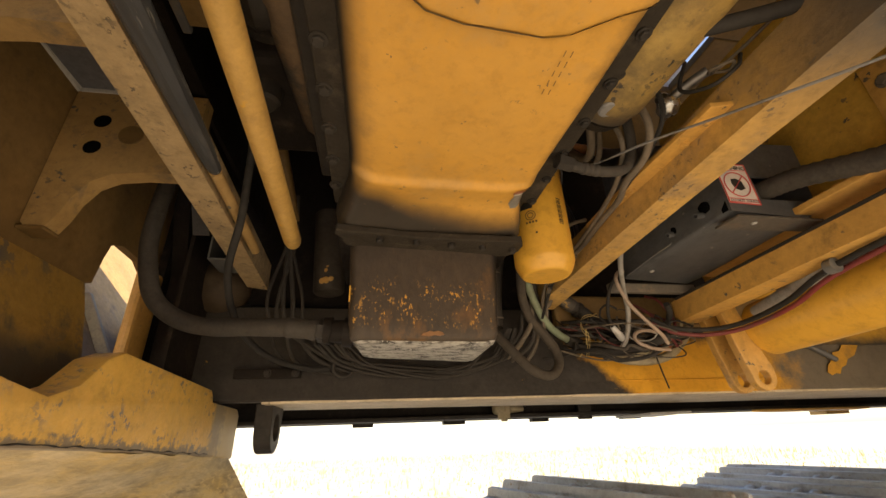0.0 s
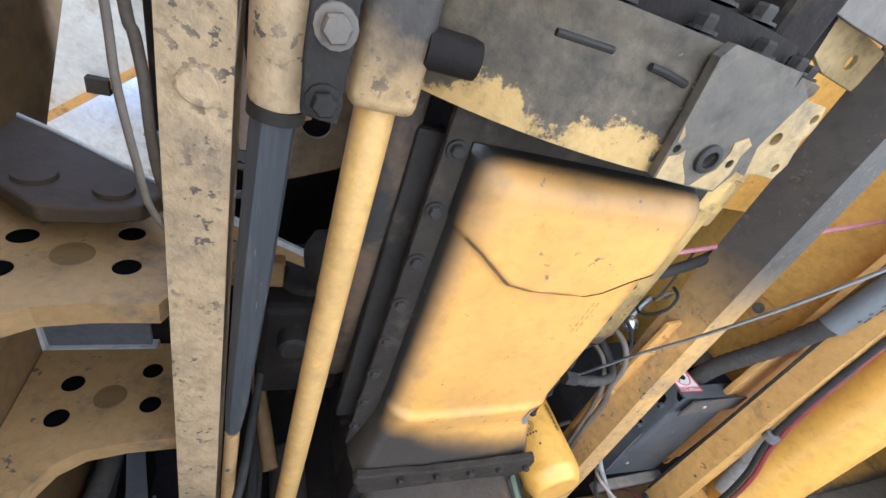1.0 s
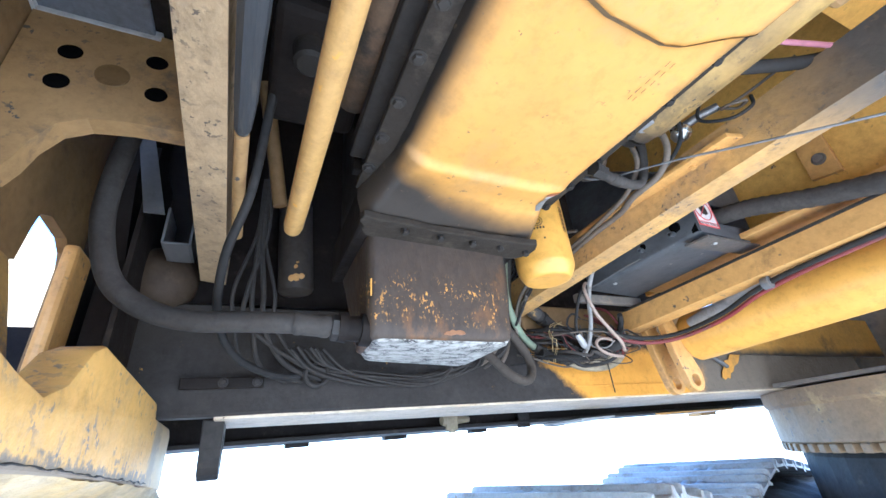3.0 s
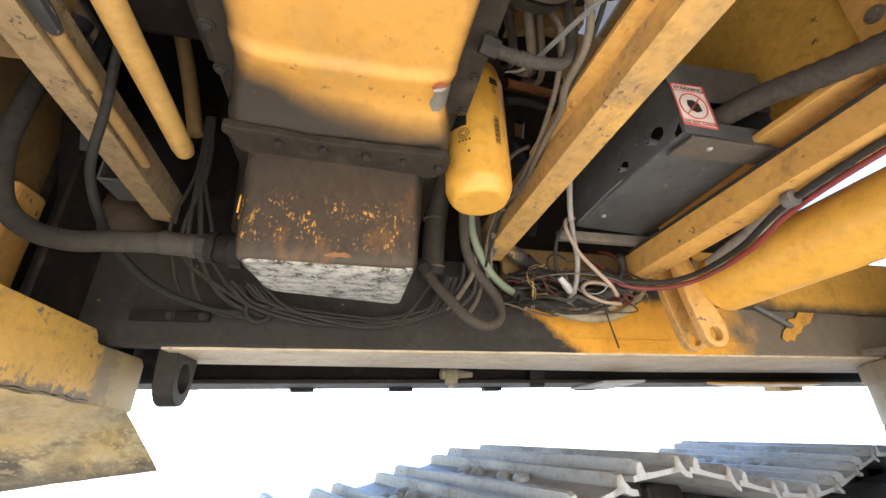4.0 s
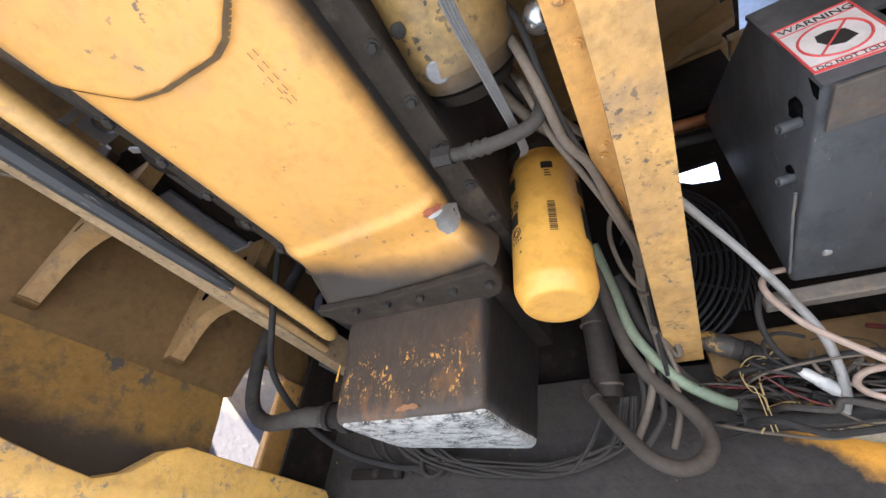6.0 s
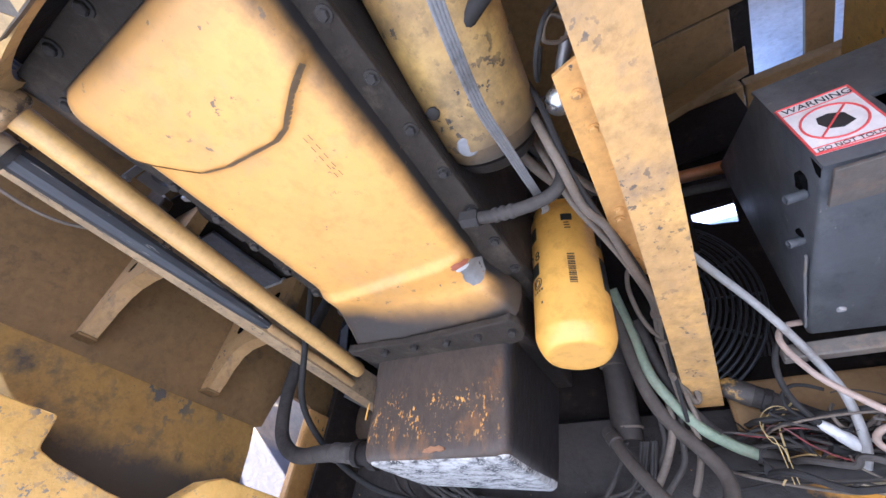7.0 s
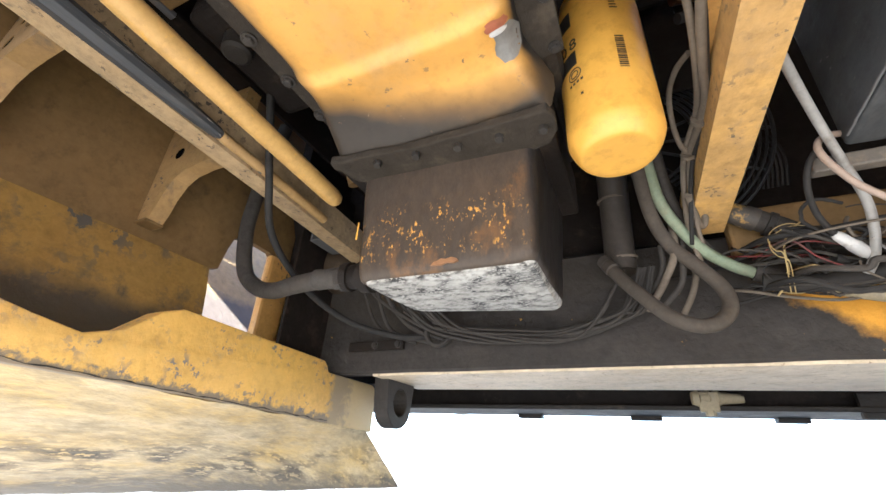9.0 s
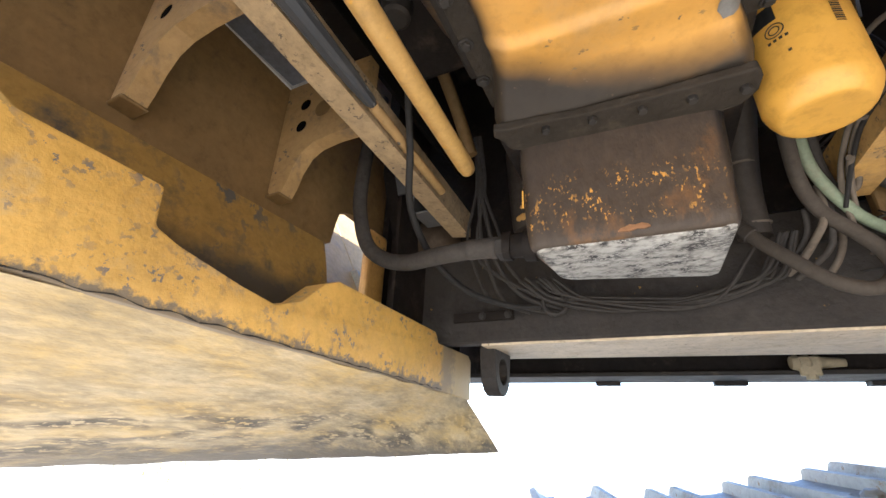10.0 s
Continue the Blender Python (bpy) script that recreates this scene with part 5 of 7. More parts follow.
def black_box():
    t = thing("black_box", "scuffed black sheet box with warning sign and torn holes", "box", (0.95, 0.88, 1.69))
    bm = bmesh.new()
    # near and far sections, wider and taller at the back
    near = [(0.844, 1.702), (1.03, 1.692), (1.08, 1.72), (1.08, 1.895), (0.99, 1.890), (0.834, 1.885)]
    far = [(0.826, 1.690), (1.03, 1.680), (1.08, 1.70), (1.08, 2.12), (0.95, 2.18), (0.832, 2.17)]
    a = [bm.verts.new((x, 0.690, z)) for x, z in near]
    b = [bm.verts.new((x, 1.075, z)) for x, z in far]
    n = len(near)
    for k in range(n):
        bm.faces.new((a[k], a[(k + 1) % n], b[(k + 1) % n], b[k]))
    bm.faces.new(b)
    bmesh.ops.recalc_face_normals(bm, faces=bm.faces)
    sharp = [e for e in bm.edges if len(e.link_faces) == 2 and e.calc_face_angle(0) > 0.5]
    bmesh.ops.bevel(bm, geom=sharp, offset=0.008, segments=3, affect="EDGES", profile=0.5)
    part("body", bm, M_box, t, "black sheet body", smooth=True)
    part("near_face", plate([(0.844, 1.702), (1.03, 1.692), (1.08, 1.72), (1.08, 1.735), (0.930, 1.735), (0.925, 1.795), (1.08, 1.79), (1.08, 1.895), (0.99, 1.890), (0.834, 1.885)], "y", 0.684, 0.690), M_box, t)
    part("front_strip", plate([(0.847, 0.676), (1.06, 0.676), (1.06, 0.728), (0.843, 0.737)], "z", 1.683, 1.6885, bevel=0.001), surface("scuffed brown strip", (0.085, 0.076, 0.066), (0.125, 0.105, 0.086), big=14, grime=(0.18, 0.115, 0.07), grime_amount=0.34, grime_scale=16, soft=0.3, rough=0.55, bump=0.4), t, "scuffed folded strip")
    q = [(0.845, 1.721), (0.920, 1.718), (0.915, 1.822), (0.840, 1.820)]
    sign = part("warning_sign", plate(q, "y", 0.6815, 0.6835), M_sign, t, "white warning sign with red ring and bar")
    for c, d in zip(q, q[1:] + q[:1]):
        part("border", sweep([(c[0], 0.6813, c[1]), (d[0], 0.6813, d[1])], 0.0014, 6, 1), M_signred, sign)
    part("rule", sweep([(0.842, 0.6813, 1.804), (0.916, 0.6813, 1.806)], 0.0008, 6, 1), M_signred, sign)
    part("rule", sweep([(0.845, 0.6813, 1.732), (0.919, 0.6813, 1.730)], 0.0008, 6, 1), M_signred, sign)
    ring = [(0.880 + 0.031 * math.cos(k * math.tau / 24), 0.6812, 1.768 + 0.031 * math.sin(k * math.tau / 24)) for k in range(25)]
    part("red_ring", sweep(ring, 0.0014, 6, 1), M_signred, sign)
    part("red_bar", sweep([(0.860, 0.6808, 1.745), (0.900, 0.6808, 1.791)], 0.0013, 6, 1), M_signred, sign)
    part("pictogram", plate([(0.866, 1.770), (0.872, 1.757), (0.884, 1.752), (0.897, 1.758), (0.893, 1.776), (0.880, 1.783), (0.868, 1.781)], "y", 0.6806, 0.6815), M_ink, sign, "plain black pictogram shape")
    cu = bpy.data.curves.new("wording", "FONT")
    cu.body, cu.size, cu.extrude = "WARNING", 0.0145, 0.0003
    tmp = new("tmp_text", cu)
    me = bpy.data.meshes.new_from_object(tmp)
    bpy.data.objects.remove(tmp)
    wm = bmesh.new()
    wm.from_mesh(me)
    for v in wm.verts:
        v.co = Vector((0.845 + v.co.x, 0.6812 - v.co.z, 1.8075 + v.co.y))
    part("wording", wm, M_ink, sign)
    wb = bmesh.new()
    box(0.846, 0.919, 0.6806, 0.6815, 1.7225, 1.7232, 0, wb)
    part("edge_line", wb, M_signred, sign)
    cu = bpy.data.curves.new("small_wording", "FONT")
    cu.body, cu.size, cu.extrude = "DO NOT TOUCH", 0.0088, 0.0003
    tmp = new("tmp_text", cu)
    me = bpy.data.meshes.new_from_object(tmp)
    bpy.data.objects.remove(tmp)
    wm = bmesh.new()
    wm.from_mesh(me)
    for v in wm.verts:
        v.co = Vector((0.8485 + v.co.x, 0.6812 - v.co.z, 1.7238 + v.co.y))
    part("small_wording", wm, M_ink, sign)
    for (x, y, z) in ((0.806, 0.750, 1.720), (0.808, 0.850, 1.722)):
        part("pipe_stub", lathe((x + 0.030, y, z + 0.006), (-0.9, -0.15, -0.2), [(0, 0.0068), (0.024, 0.0068), (0.024, 0.0045), (0.0, 0.0045)], 16), M_box, t, smooth=True)
    # No real openings: black discs on the side painted as holes in shade.
    for (x, y, z, r) in ((0.8375, 0.742, 1.742, 0.015), (0.8355, 0.845, 1.735, 0.009)):
        part("torn_hole", rough_up(lathe((x, y, z), (-1, 0, 0.02), [(-0.004, r), (0.0035, r * 0.9), (0.0035, 0.001)], 11), 0.003, 90), M_void, t, "black ragged disc painted as the dark of a torn hole")
    part("foam_dab", rough_up(lathe((0.869, 1.0, 1.690), (0, 0, -1), [(-0.004, 0.007), (0.002, 0.0055), (0.003, 0.001)], 10), 0.004, 90), M_white, t, "pale dab", smooth=True)
    part("foam_dab", rough_up(lathe((0.905, 0.70, 1.684), (0, 0, -1), [(0, 0.007), (0.003, 0.0055), (0.004, 0.001)], 10), 0.004, 90), M_white, t, "pale dab", smooth=True)
    part("rear_bar", box(0.78, 1.06, 1.078, 1.10, 1.655, 1.682, 0.003), M_rustbar, t, "dirty rust-stained cross bar")
    part("seam_bead", rough_up(sweep([(0.8295, 0.86, 1.706), (0.8275, 0.93, 1.703), (0.8265, 0.99, 1.699), (0.8258, 1.05, 1.695)], 0.0022, 6, 5), 0.0015, 80), M_greytube, t, "grey sealed seam", smooth=True)
    # Black strip painted where the corner gap would be in shade.
    part("corner_slit", box(0.8425, 0.8435, 0.690, 0.706, 1.706, 1.732, 0), M_void, t, "black strip painted as the dark of a corner slit")


black_box()


def lower_beam():
    t = thing("lower_beam", "worn yellow box beam with scraped edges carrying hoses", "beam", (1.05, 0.6, 1.58))
    bm = bmesh.new()
    rows = []
    for y, z0, z1 in ((-0.35, 1.640, 1.690), (0.30, 1.618, 1.672), (0.65, 1.604, 1.664), (1.145, 1.580, 1.645)):
        rows.append([bm.verts.new(p) for p in ((1.02, y, z0), (1.095, y, z0), (1.095, y, z1), (1.02, y, z1))])
    for a, b in zip(rows, rows[1:]):
        for k in range(4):
            bm.faces.new((a[k], a[(k + 1) % 4], b[(k + 1) % 4], b[k]))
    bm.faces.new(rows[0][::-1]), bm.faces.new(rows[-1])
    bmesh.ops.bevel(bm, geom=[e for e in bm.edges if len(e.link_faces) == 2 and e.calc_face_angle(0) > 1], offset=0.003, segments=2, affect="EDGES", profile=0.5)
    part("beam", bm, M_yellow, t)
    part("edge_strip", sweep([(1.017, -0.3, 1.692), (1.017, 0.3, 1.674), (1.017, 1.12, 1.648)], 0.004, 6, 1), M_dark, t)
    part("top_plate", box(1.0, 1.16, -0.3, 1.06, 1.70, 1.715, 0.002), M_yellow, t)


lower_beam()


def lift_cylinder():
    t = thing("swing_tube", "large smooth yellow tube ending at a pair of drilled ears", "tube", (1.25, 0.6, 1.5))
    part("tube", sweep([(1.24, 1.06, 1.545), (1.25, 0.6, 1.565), (1.26, -0.5, 1.61)], 0.078, 40, 1), M_filter, t, smooth=True)
    part("end_cap", lathe((1.24, 1.06, 1.545), (0, 1, -0.04), [(0, 0.078), (0.012, 0.070), (0.018, 0.03)], 40), M_yellow, t, smooth=True)
    for y0 in (1.058, 1.130):
        out = [(1.095, 1.64), (1.150, 1.63), (1.185, 1.50), (1.213, 1.43)] + [(1.175 + 0.038 * math.cos(a), 1.408 + 0.038 * math.sin(a)) for a in [-k * math.pi / 8 for k in range(9)]] + [(1.115, 1.50)]
        part("ear", plate(out, "y", y0, y0 + 0.024, [(1.175, 1.406, 0.019)], 0.003), M_yellow, t, "yellow drilled ear")


lift_cylinder()


def hose_clamp():
    t = thing("hose_clamp", "grey hose clamp holding cables to the beam", "clamp", (1.056, 0.70, 1.585))
    part("band", lathe((1.056, 0.69, 1.586), (0, 1, 0), [(0, 0.016), (0.018, 0.016)], 18), M_greytube, t, smooth=True)
    part("screw", lathe((1.05, 0.70, 1.602), (0, 0, 1), [(0, 0.006), (0.02, 0.006)], 8), M_dark, t)


hose_clamp()


def yellow_bulkhead():
    t = thing("bulkhead", "dusty yellow bulkhead with a bolted doubler plate", "bulkhead", (1.2, 0.5, 1.7))
    part("far_panel", plate([(-0.4, 1.72), (1.1, 1.70), (1.1, 2.3), (-0.4, 2.3)], "x", 1.12, 1.14), M_bulk, t)
    p = part("doubler", plate([(0.466, 1.79), (0.528, 1.80), (0.526, 1.962), (0.466, 1.958)], "x", 1.104, 1.119, bevel=0.002), M_yellow, t, "bolted doubler plate")
    for y, z in ((0.494, 1.910), (0.494, 1.842)):
        part("bolt", bolt_mesh((1.104, y, z), (-1, 0, 0), 0.011, 0.010), M_rustbar, p)
    part("near_panel", plate([(0.45, -0.45), (1.12, -0.45), (1.12, 0.30), (0.45, 0.30)], "z", 2.02, 2.04), M_bulk, t)
    part("side_block", box(0.44, 0.60, 0.0, 0.25, 1.80, 2.0, 0.01), M_tan, t)


yellow_bulkhead()


def corrugated_hose():
    pts = smooth_path([(0.955, 0.70, 1.765), (0.97, 0.62, 1.752), (0.985, 0.50, 1.71), (0.99, 0.37, 1.672)], 12)
    radii = [0.0212 + 0.0018 * (k % 2) for k in range(len(pts))]
    t = thing("drain_hose", "dark corrugated hose ending in a perforated steel guard", "hose", (0.98, 0.5, 1.65))
    part("hose", sweep(pts, 0, 16, 1, radii=radii), M_hose, t, smooth=True)
    g = sweep([(0.99, 0.375, 1.672), (1.0, 0.20, 1.66), (1.01, 0.02, 1.65)], 0.026, 20, 3)
    part("guard", g, M_greytube, t, "grey perforated guard", smooth=True)
    # The guard is closed; black discs on it give the dark of its holes.
    for k in range(12):
        for s in (-0.5, 0.0, 0.5):
            y = 0.33 - k * 0.025 - (0.012 if s == 0 else 0)
            part("perforation", lathe((0.993 + 0.0256 * math.sin(s) * 1.0 + (0.375 - y) * 0.055, y, 1.671 - (0.375 - y) * 0.062 - 0.0258 * math.cos(s)), (math.sin(s), 0, -math.cos(s)), [(0, 0.0045), (0.0012, 0.004)], 8), M_ink, t)


corrugated_hose()


def fan_guard():
    t = thing("fan_guard", "black wire fan guard behind the support beam", "fan guard", (0.92, 1.32, 1.6))
    c = Vector((0.53, 1.29, 1.95))
    for k in range(13):
        r = 0.145 + k * 0.013
        pts = [(c.x + r * math.cos(a), c.y - 0.02 * math.cos(r * 4), c.z + r * math.sin(a)) for a in [radians(-62 + i * 4) for i in range(34)]]
        part("ring", sweep(pts, 0.0034 if k % 4 else 0.0048, 6, 1), M_ink, t)
    for k in range(6):
        a = radians(-52 + k * 23)
        part("spoke", sweep([(c.x + 0.08 * math.cos(a), c.y, c.z + 0.08 * math.sin(a)), (c.x + 0.305 * math.cos(a), c.y, c.z + 0.305 * math.sin(a))], 0.004, 6, 1), M_ink, t)
    part("hub", lathe((c.x, c.y + 0.05, c.z), (0, -1, 0), [(0, 0.06), (0.04, 0.055), (0.05, 0.03)], 24), M_soot, t, smooth=True)
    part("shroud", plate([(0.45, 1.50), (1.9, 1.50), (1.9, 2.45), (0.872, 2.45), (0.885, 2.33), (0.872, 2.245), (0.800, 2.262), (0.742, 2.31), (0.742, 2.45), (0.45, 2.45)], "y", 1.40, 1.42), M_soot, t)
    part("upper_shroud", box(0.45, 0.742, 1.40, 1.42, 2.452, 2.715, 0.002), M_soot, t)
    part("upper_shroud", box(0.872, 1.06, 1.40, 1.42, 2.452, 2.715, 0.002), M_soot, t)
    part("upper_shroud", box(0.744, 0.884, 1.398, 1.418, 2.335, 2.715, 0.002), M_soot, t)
    # Added sheet behind the roof gap gives white where the sky would show blue.
    part("sky_sheet", plate([(0.5, 2.765), (1.9, 2.765), (1.9, 4.6), (0.5, 4.6)], "y", 2.10, 2.12), M_white, t, "pale sheet added above the roof in place of white sky")
    part("upper_sheet", plate([(0.98, 2.765), (1.64, 2.765), (1.64, 3.42), (0.98, 3.42)], "y", 1.335, 1.35), M_upper, t, "pale upper cover")
    part("dark_bar", box(1.034, 1.092, 0.92, 1.33, 2.765, 2.785, 0.002), M_soot, t, "sooty roof bar")
    part("upper_post", box(1.232, 1.306, 0.92, 1.33, 2.765, 2.785, 0.002), M_brown, t, "brown roof bar")
    part("inner_shroud", plate([(0.60, 2.02), (0.735, 2.02), (0.745, 2.14), (0.735, 2.28), (0.60, 2.28)], "y", 1.20, 1.21), M_soot, t)
    for k in range(10):
        x = 0.752 + k * 0.0088
        part("fin", sweep([(x - 0.004, 1.318, 1.775), (x + 0.003, 1.306, 1.82), (x + 0.004, 1.304, 1.86), (x, 1.318, 1.915)], 0.0031, 6, 4), M_cable, t)


fan_guard()


def cooler_pipe():
    tube("copper_pipe", [(0.66, 1.06, 2.16), (0.74, 1.09, 2.185), (0.83, 1.11, 2.195), (0.98, 1.14, 2.21)], 0.017, M_copper, "dull copper pipe behind the black box", "pipe", 14)
    tube("grey_pipe", [(0.66, 1.07, 2.10), (0.74, 1.10, 2.138), (0.82, 1.115, 2.140), (0.98, 1.14, 2.15)], 0.012, M_cable, "dark pipe below the copper pipe", "pipe", 12)


cooler_pipe()


def cross_tube():
    t = thing("cross_tube", "yellow crossbeam behind the wiring", "beam", (0.9, 1.2, 1.6))
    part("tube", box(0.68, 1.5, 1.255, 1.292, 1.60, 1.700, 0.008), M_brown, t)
    f = thing("hose_fitting", "dark hose with a chipped yellow pipe end above the rail", "fitting", (0.72, 1.22, 1.64))
    part("pipe_end", sweep([(0.672, 1.212, 1.680), (0.684, 1.214, 1.674), (0.706, 1.218, 1.662), (0.724, 1.222, 1.653)], 0, 18, 1, radii=[0.012, 0.020, 0.023, 0.023]), M_pipeend, f, "chipped yellow pipe end", smooth=True)
    part("hose", sweep([(0.722, 1.221, 1.654), (0.755, 1.228, 1.636), (0.80, 1.235, 1.606), (0.86, 1.24, 1.575)], 0.021, 16, 6), M_hose, f, smooth=True)
    part("clamp", lathe((0.738, 1.225, 1.645), (0.86, 0.14, -0.48), [(0, 0.0215), (0.001, 0.0245), (0.013, 0.0245), (0.014, 0.0215)], 20), M_bolt, f, "dark band clamp", smooth=True)
    part("screw", lathe((0.742, 1.207, 1.628), (0.3, 0.2, -0.9), [(0, 0.006), (0.012, 0.006)], 8), M_bolt, f)


cross_tube()


def dark_pipe():
    t = thing("coolant_pipe", "dusty dark coolant pipe with wire clamps below the filter", "pipe", (0.46, 1.22, 1.5))
    part("pipe", sweep([(0.478, 1.10, 1.92), (0.475, 1.21, 1.80), (0.471, 1.25, 1.72), (0.468, 1.258, 1.65), (0.467, 1.26, 1.590)], 0.033, 20, 6), M_canister, t, smooth=True)
    for z, y in ((1.765, 1.232), (1.625, 1.26)):
        part("clip", lathe((0.470, y, z), (0.0, 0.2, -1), [(0, 0.035), (0.005, 0.035)], 22), M_taupe, t, smooth=True)


dark_pipe()


# ---- hoses and wiring ----
def hoses():
    t = thing("drain_hose", "thick dusty black hose bending down from the sump fitting", "hose", (-0.2, 0.93, 1.50))
    part("hose", sweep([(0.012, 0.886, 1.490), (-0.05, 0.893, 1.497), (-0.15, 0.915, 1.504), (-0.235, 0.94, 1.510), (-0.305, 0.95, 1.530), (-0.362, 0.955, 1.575), (-0.392, 0.955, 1.65), (-0.405, 0.955, 1.74), (-0.40, 0.96, 1.9), (-0.38, 0.97, 2.05)], 0.0185, 16, 8), M_hose, t, smooth=True)
    part("collar", lathe((-0.012, 0.889, 1.492), (-1, 0.08, 0.1), [(0, 0.0195), (0.004, 0.0208), (0.012, 0.0208), (0.016, 0.0195), (0.048, 0.0196), (0.052, 0.0206), (0.058, 0.0206), (0.062, 0.0186)], 18), M_hose, t, "crimped collar", smooth=True)
    part("hex_nut", lathe((0.012, 0.887, 1.489), (-1, 0.08, 0.1), [(0, 0.012), (0, 0.0245), (0.020, 0.0245), (0.022, 0.02)], 6), M_bolt, t, "caked hexagon nut")
    tube("pull_cable", [(-0.13, 0.66, 2.05), (-0.15, 0.74, 1.86), (-0.165, 0.80, 1.70), (-0.195, 0.87, 1.60), (-0.20, 1.00, 1.53), (-0.16, 1.12, 1.485), (-0.08, 1.22, 1.468), (-0.02, 1.26, 1.472)], 0.0078, M_cable, "thin black pull cable curving down to the rail", "cable", 10)
    for k, (x0, x1, z1) in enumerate(((-0.19, -0.15, 1.50), (-0.15, -0.11, 1.49), (-0.125, -0.06, 1.50), (-0.10, -0.02, 1.50), (-0.16, 0.0, 1.485))):
        tube("hanging_wire", [(-0.15 + k * 0.004, 1.12, 1.95), (-0.155 + k * 0.006, 1.15, 1.80), (x0, 1.17, 1.66), (x0 + 0.01, 1.20, 1.58), (x1, 1.24, z1), (x1 + 0.10, 1.27, 1.46)], 0.0045 + 0.001 * (k % 3), M_sootcable, "sooty wire fanning down to the rail", "wire", 8, 6, group="wires fanning down")
    lp = thing("loop_hose", "dusty black hose hanging in a loop with crimped ends", "hose", (0.57, 1.16, 1.43))
    part("hose", sweep([(0.52, 1.06, 1.86), (0.527, 1.12, 1.74), (0.540, 1.165, 1.66), (0.565, 1.19, 1.605), (0.605, 1.195, 1.555), (0.634, 1.195, 1.510), (0.636, 1.188, 1.470), (0.612, 1.172, 1.440), (0.575, 1.160, 1.433), (0.535, 1.165, 1.455), (0.495, 1.182, 1.505), (0.462, 1.205, 1.555), (0.440, 1.22, 1.595)], 0.0136, 16, 8), M_duststub, lp, smooth=True)
    part("collar", lathe((0.440, 1.22, 1.595), (-0.55, 0.35, 0.95), [(-0.022, 0.0145), (-0.020, 0.0172), (-0.002, 0.0172), (0.0, 0.0155), (0.016, 0.0155)], 16), M_canister, lp, "crimped collar", smooth=True)
    for k, pts in enumerate(([(0.575, 1.19, 1.66), (0.568, 1.19, 1.59), (0.545, 1.215, 1.545), (0.523, 1.235, 1.515), (0.505, 1.262, 1.50)], [(0.590, 1.20, 1.64), (0.580, 1.205, 1.57), (0.572, 1.22, 1.535), (0.548, 1.24, 1.510), (0.52, 1.27, 1.49)], [(0.600, 1.23, 1.60), (0.603, 1.24, 1.56), (0.590, 1.25, 1.52), (0.572, 1.275, 1.49)], [(0.548, 1.21, 1.62), (0.545, 1.22, 1.575), (0.528, 1.24, 1.545), (0.500, 1.27, 1.525)])):
        tube("thin_hose", pts, (0.0075, 0.006, 0.0065, 0.0055)[k], M_taupe if k % 2 == 0 else M_hose, "dusty thin hose dropping behind the loop", "hose", 10, 8, group="thin hoses behind the loop")
    tube("green_hose", [(0.53, 1.05, 1.86), (0.545, 1.11, 1.77), (0.56, 1.15, 1.68), (0.61, 1.19, 1.60), (0.66, 1.22, 1.565), (0.70, 1.237, 1.548)], 0.0112, M_green, "green braided hose running behind the filter", "hose", 14, 8)
    tube("green_hose_tail", [(0.698, 1.236, 1.549), (0.75, 1.245, 1.530), (0.80, 1.245, 1.516), (0.83, 1.243, 1.507)], 0.0165, M_hose, "dark crimped end of the green hose", "hose", 14, 6)
    tube("cream_hose", [(0.80, 1.245, 1.513), (0.84, 1.243, 1.498), (0.895, 1.24, 1.484), (0.98, 1.24, 1.484), (1.047, 1.24, 1.504), (1.10, 1.24, 1.545), (1.135, 1.235, 1.59), (1.15, 1.23, 1.65)], 0.0135, M_cream, "dusty cream hose curving up along the rail", "hose", 14, 8)
    tube("cream_hose", [(0.79, 1.225, 1.530), (0.835, 1.22, 1.516), (0.924, 1.22, 1.499), (0.985, 1.22, 1.508), (1.04, 1.22, 1.538), (1.08, 1.215, 1.58), (1.10, 1.21, 1.64)], 0.009, M_cream, "thin cream hose beside the thicker one", "hose", 12, 8)
    tube("dark_hose", [(0.56, 1.10, 1.80), (0.585, 1.18, 1.68), (0.64, 1.23, 1.59), (0.71, 1.258, 1.555), (0.80, 1.262, 1.535), (0.92, 1.255, 1.52)], 0.012, M_hose, "dark hose behind the green hose", "hose", 12, 8)
    tube("grey_loop", [(0.97, 1.14, 1.535), (0.92, 1.125, 1.548), (0.88, 1.12, 1.550), (0.856, 1.12, 1.541), (0.850, 1.12, 1.526), (0.866, 1.12, 1.510), (0.91, 1.125, 1.498), (0.97, 1.14, 1.498)], 0.0052, M_pinkcable, "grey sleeve looping among the wires", "sleeve", 10, 8)
    tube("black_sleeve", [(0.80, 1.18, 1.54), (0.87, 1.205, 1.520), (0.93, 1.20, 1.514), (0.98, 1.17, 1.545), (0.99, 1.13, 1.60), (0.965, 1.10, 1.625)], 0.009, M_cable, "black sleeve bent round the wires", "sleeve", 10, 6)
    tube("straw_wire", [(0.775, 1.17, 1.615), (0.762, 1.19, 1.608), (0.743, 1.19, 1.579), (0.737, 1.20, 1.52), (0.716, 1.21, 1.491)], 0.0018, M_straw, "thin bare yellow wire hanging down", "wire", 6)
    tube("thin_rod", [(0.63, 1.29, 1.50), (0.70, 1.26, 1.505), (0.82, 1.22, 1.535), (0.90, 1.17, 1.575)], 0.0028, M_cable, "thin dark stay wire across the rail", "wire", 6)
    tube("thin_rod", [(0.56, 1.28, 1.57), (0.64, 1.26, 1.572), (0.75, 1.2, 1.60)], 0.0045, M_cable, "thin dark pipe behind the green hose", "pipe", 8)
